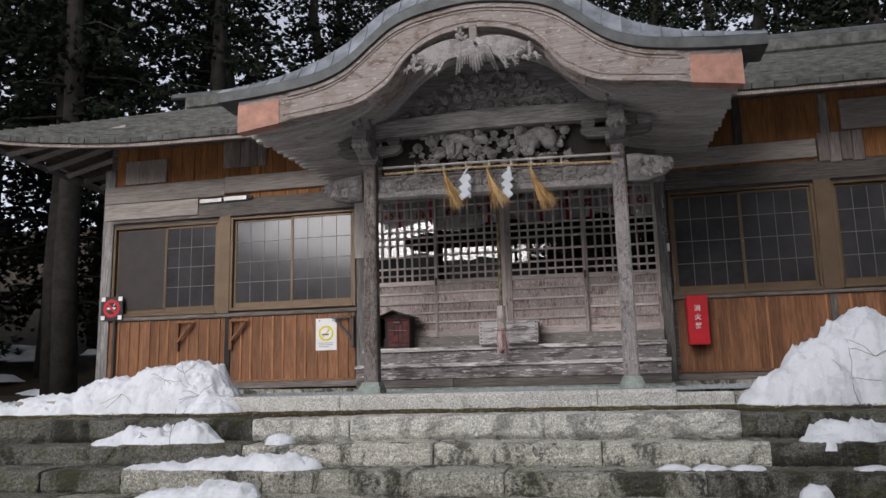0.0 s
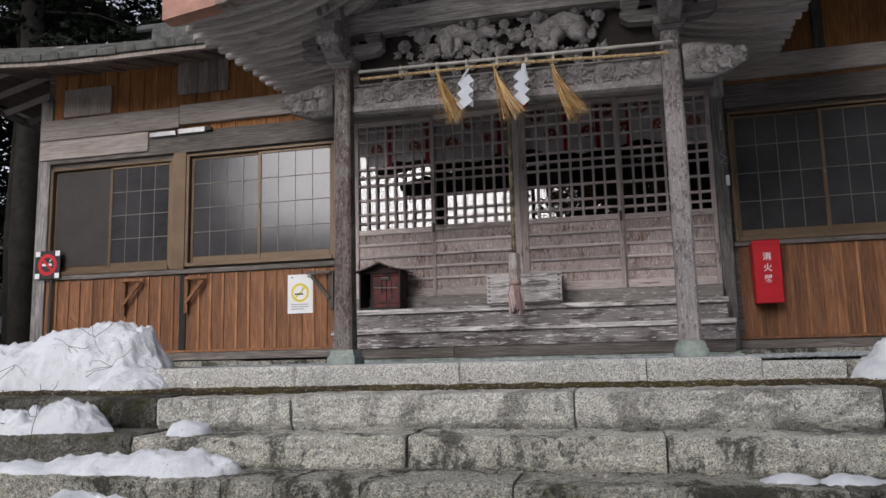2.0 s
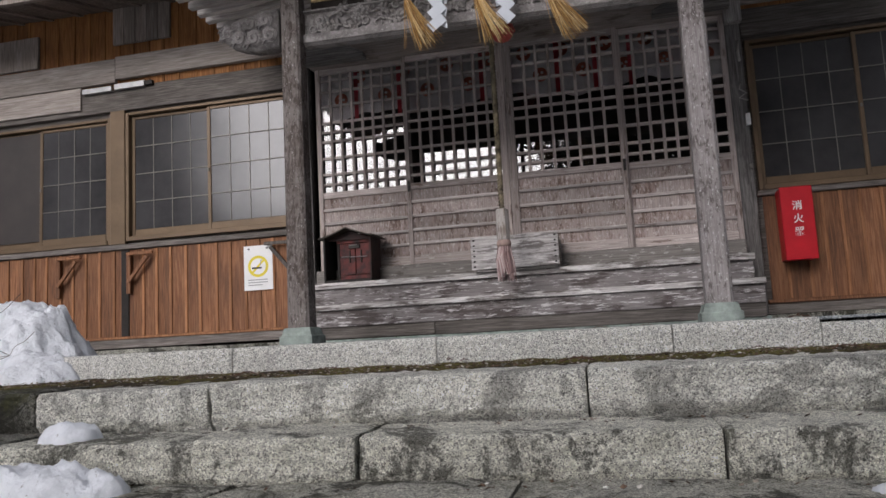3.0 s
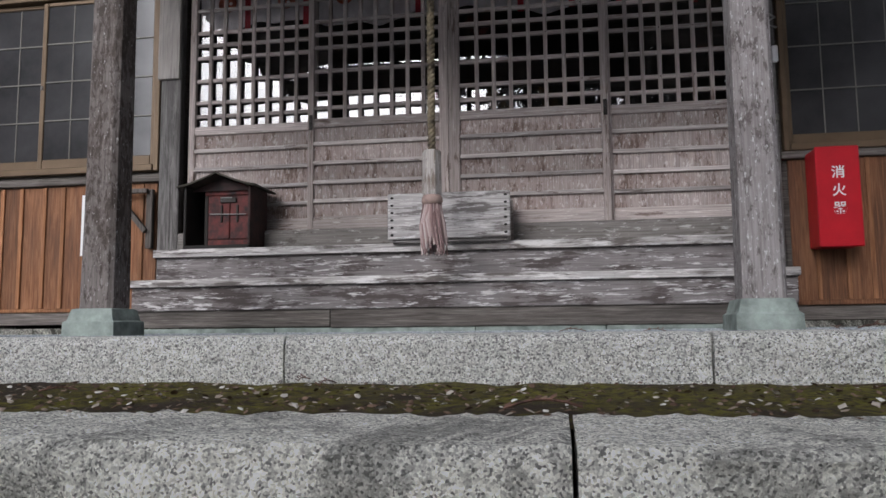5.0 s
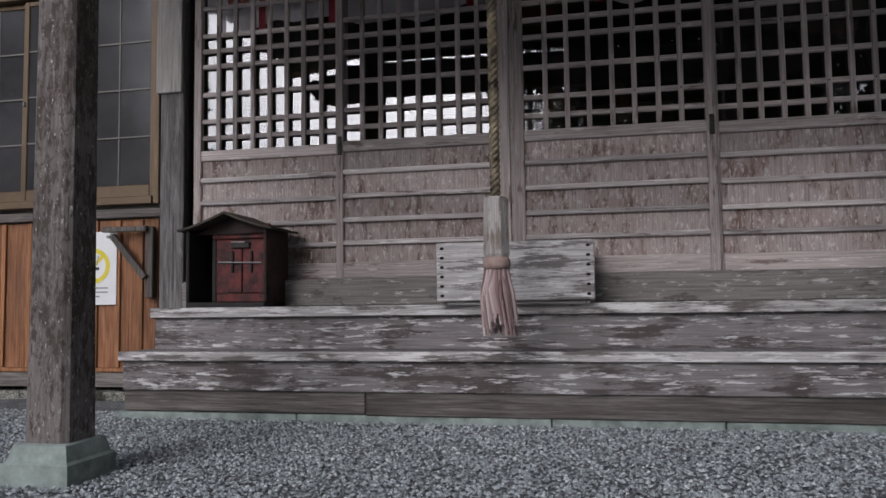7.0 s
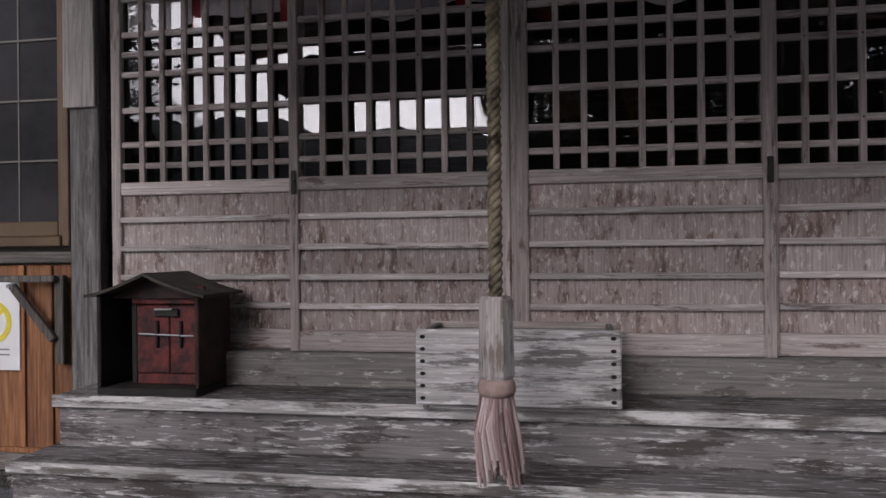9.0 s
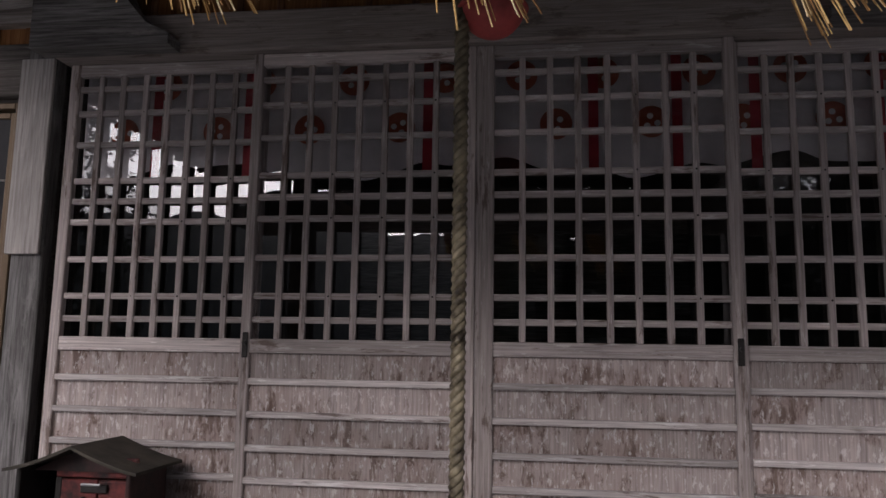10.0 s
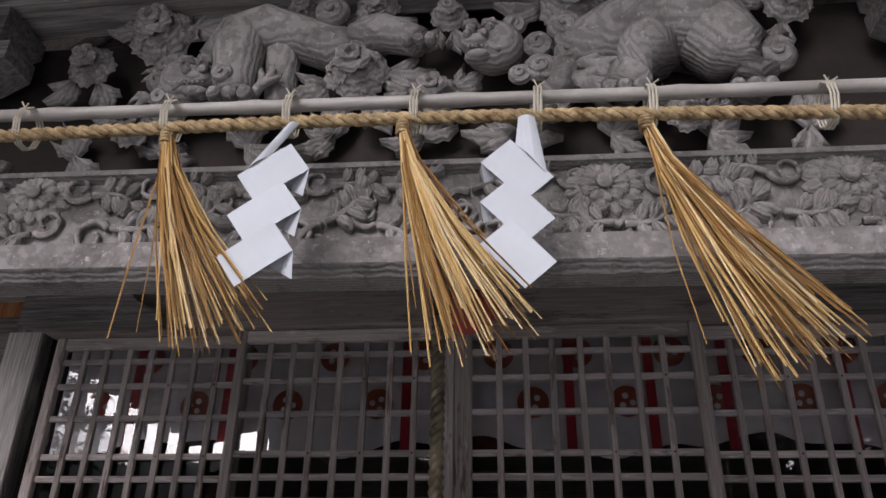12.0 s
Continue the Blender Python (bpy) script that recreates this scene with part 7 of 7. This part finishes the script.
def dead_leaf(x, y, z, size, turn):
    """A curled frond: a bent rib with narrow leaflets."""
    bm = bmesh.new()
    rib = [Vector((size * (t - 0.5), 0.1 * size * math.sin(3 * t), 0.10 * size * math.sin(3.1 * t) + 0.004)) for t in (0, 0.2, 0.4, 0.6, 0.8, 1.0)]
    tube(bm, rib, size * 0.018, 4)
    for k, p in enumerate(rib[:-1]):
        for side in (-1, 1):
            d = Vector((0.6, side * q.uniform(0.7, 1.0), q.uniform(0.0, 0.5))).normalized() * size * q.uniform(0.18, 0.3)
            w = Vector((0.5, -side * 0.3, 0.0)) * size * 0.07
            a, b, c, e = [bm.verts.new(v) for v in (p, p + d * 0.5 + w, p + d, p + d * 0.5 - w)]
            bm.faces.new((a, b, c, e))
    ob = part("dead_leaf", bm, leaf_brown)
    ob.matrix_basis = pose(x, y, z, 0, 0, turn)
    return tagged(ob, "curled brown dead leaf lying on the ground", "leaf", "dead leaves")


for x, y, z, size, turn in ((0.70, -2.0, -0.012, 0.10, 20), (1.63, -1.8, -0.012, 0.09, 75), (1.86, -1.55, -0.012, 0.14, -15), (0.05, -2.72, -0.138, 0.10, 80), (0.62, -3.2, -0.145, 0.15, 10), (-0.95, -3.1, -0.145, 0.16, -20), (-0.05, -2.62, -0.135, 0.08, 85), (0.95, -2.2, -0.012, 0.07, 0), (-0.6, -2.9, -0.142, 0.09, 40), (1.4, -2.8, -0.142, 0.1, -50), (1.7, -3.05, -0.145, 0.12, 15)):
    dead_leaf(x, y, z, size, turn)

# snow patches on the forest floor
for k in range(26):
    x, y = q.uniform(-16, -6.3), q.uniform(1.5, 16)
    base = -0.12 if y < 3.5 else -0.2 + 0.36 * max(0, y - 4.3)
    snow_heap("snow_patch", [(x, y, q.uniform(0.3, 0.9), q.uniform(0.2, 0.6), 0.12)], base, x - 1, x + 1, y - 0.7, y + 0.7, "remnant of snow on the forest floor", 18, 0.8)

# ---- cedar trees ----
def cedar(seed, height, bare):
    q = random.Random(seed)
    t = thing("cedar_tree", "tall cedar with drooping needle sprays, forest shade put into its dark colour", "tree", "cedars")
    bm = bmesh.new()
    tube(bm, [(q.uniform(-0.05, 0.05) * k, q.uniform(-0.05, 0.05) * k, height * k / 8 - 0.6 * (k == 0)) for k in range(9)], [0.24 * (1 - k / 8.6) + 0.02 for k in range(9)], 9)
    n_b = 70
    verts, faces = [], []
    for b in range(n_b):
        f = bare + (1 - bare) * b / n_b
        z = height * f * 0.98
        L = (0.35 + 2.5 * (1 - f) ** 0.75) * q.uniform(0.65, 1.15)
        a = b * 2.4 + q.uniform(-0.4, 0.4)
        d = Vector((math.cos(a), math.sin(a), q.uniform(-0.25, 0.1)))
        tip = Vector((0, 0, z)) + d * L + Vector((0, 0, -0.18 * L))
        tube(bm, [(0, 0, z), Vector((0, 0, z)) + d * L * 0.5, tip], [0.045 * (1.1 - f), 0.03 * (1.1 - f), 0.008], 4)
        m = int(44 + 52 * (1 - f))
        for k in range(m):
            s = q.uniform(0.25, 1.05)
            p = Vector((0, 0, z)) + d * L * s + Vector((q.gauss(0, 0.22), q.gauss(0, 0.22), -0.18 * L * s + q.gauss(-0.05, 0.16)))
            u = (d + Vector((q.uniform(-0.9, 0.9), q.uniform(-0.9, 0.9), q.uniform(-0.9, 0.2)))).normalized()
            side = u.cross(Vector((q.uniform(-1, 1), q.uniform(-1, 1), 1))).normalized()
            h = q.uniform(0.12, 0.30)
            w = q.uniform(0.018, 0.04)
            up = u.cross(side) * 0.06
            i = len(verts)
            verts += [p, p + u * h * 0.4 + side * w + up, p + u * h, p + u * h * 0.4 - side * w + up, p + u * h * 0.75 + side * w * 1.5 - up, p + u * h * 0.75 - side * w * 1.5 - up]
            faces += [(i, i + 1, i + 2), (i, i + 2, i + 3), (i, i + 4, i + 1), (i, i + 3, i + 5)]
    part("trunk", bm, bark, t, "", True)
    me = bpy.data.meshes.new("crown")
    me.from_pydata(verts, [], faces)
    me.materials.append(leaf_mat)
    c = new("crown", me)
    c.parent = t
    return t


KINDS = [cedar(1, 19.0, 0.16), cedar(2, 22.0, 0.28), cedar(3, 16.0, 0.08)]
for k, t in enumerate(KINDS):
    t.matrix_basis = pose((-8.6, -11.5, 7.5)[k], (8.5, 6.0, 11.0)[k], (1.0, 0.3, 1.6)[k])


def hill(y):
    return -0.3 if y < 4 else 0.36 * (y - 4.2)


q = random.Random(5)
SPOTS = [(-7.4, 12.5), (-10.2, 4.5), (-13.0, 9.5), (-5.2, 15.0), (-3.0, 17.5), (-15.0, 5.0), (-7.0, 20.0), (0.5, 16.5), (3.6, 14.5), (6.0, 12.6), (9.2, 14.2), (8.2, 9.2), (11.0, 8.6), (10.4, 5.0), (12.6, 12.2), (2.0, 20.0), (6.2, 19.5), (-19.0, 8.0), (-20.0, 16.0), (14.5, 17.0), (-1.2, 22.5), (-9.0, 25.0), (-4.5, 26.0), (9.5, 22.5), (-24.0, 10.5), (4.6, 25.5), (-13.6, 3.0), (-17.5, 1.5), (15.5, 9.0), (-8.3, 17.2), (-11.2, 11.8), (-9.2, 3.6), (-12.2, 6.6), (-14.6, 7.4), (-8.0, 6.8), (-17.0, 5.4), (-20.5, 4.0)]
for k, (x, y) in enumerate(SPOTS):
    t = copy_thing(KINDS[k % 3], pose(x, y, hill(y) - 0.3, q.uniform(-2, 2), q.uniform(-2, 2), q.uniform(0, 360)))
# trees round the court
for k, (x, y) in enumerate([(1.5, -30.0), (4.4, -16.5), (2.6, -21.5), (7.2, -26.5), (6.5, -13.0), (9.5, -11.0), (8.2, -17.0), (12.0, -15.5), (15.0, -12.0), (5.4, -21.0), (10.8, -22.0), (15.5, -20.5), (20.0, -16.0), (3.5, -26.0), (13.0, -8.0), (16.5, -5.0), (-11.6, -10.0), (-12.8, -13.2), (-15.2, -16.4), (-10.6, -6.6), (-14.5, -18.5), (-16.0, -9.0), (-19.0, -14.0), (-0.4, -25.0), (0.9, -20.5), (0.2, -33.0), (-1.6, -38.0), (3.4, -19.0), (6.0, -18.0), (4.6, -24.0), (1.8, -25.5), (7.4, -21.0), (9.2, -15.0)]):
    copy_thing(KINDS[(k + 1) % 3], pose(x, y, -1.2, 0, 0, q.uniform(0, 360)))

# far wooded ridge across the valley
bm = bmesh.new()
rows_v = []
for d, f in ((300, 0.0), (420, 0.45), (560, 0.8), (700, 1.0), (900, 0.6)):
    row = []
    for i in range(121):
        a = math.pi * (1.0 + i / 120.0)
        h = f * (118 + 26 * noise.noise(Vector((i * 0.09, 1.3, 0))) + 14 * noise.noise(Vector((i * 0.5, 7, d * 0.01))))
        row.append(bm.verts.new((d * math.cos(a), d * math.sin(a), h - 3)))
    rows_v.append(row)
for a, b in zip(rows_v, rows_v[1:]):
    for i in range(120):
        bm.faces.new((a[i], a[i + 1], b[i + 1], b[i]))
tagged(part("far_ridge", bm, hill_mat, None, "", True), "hazy dark wooded ridge across the valley", "hill", kind="structure")
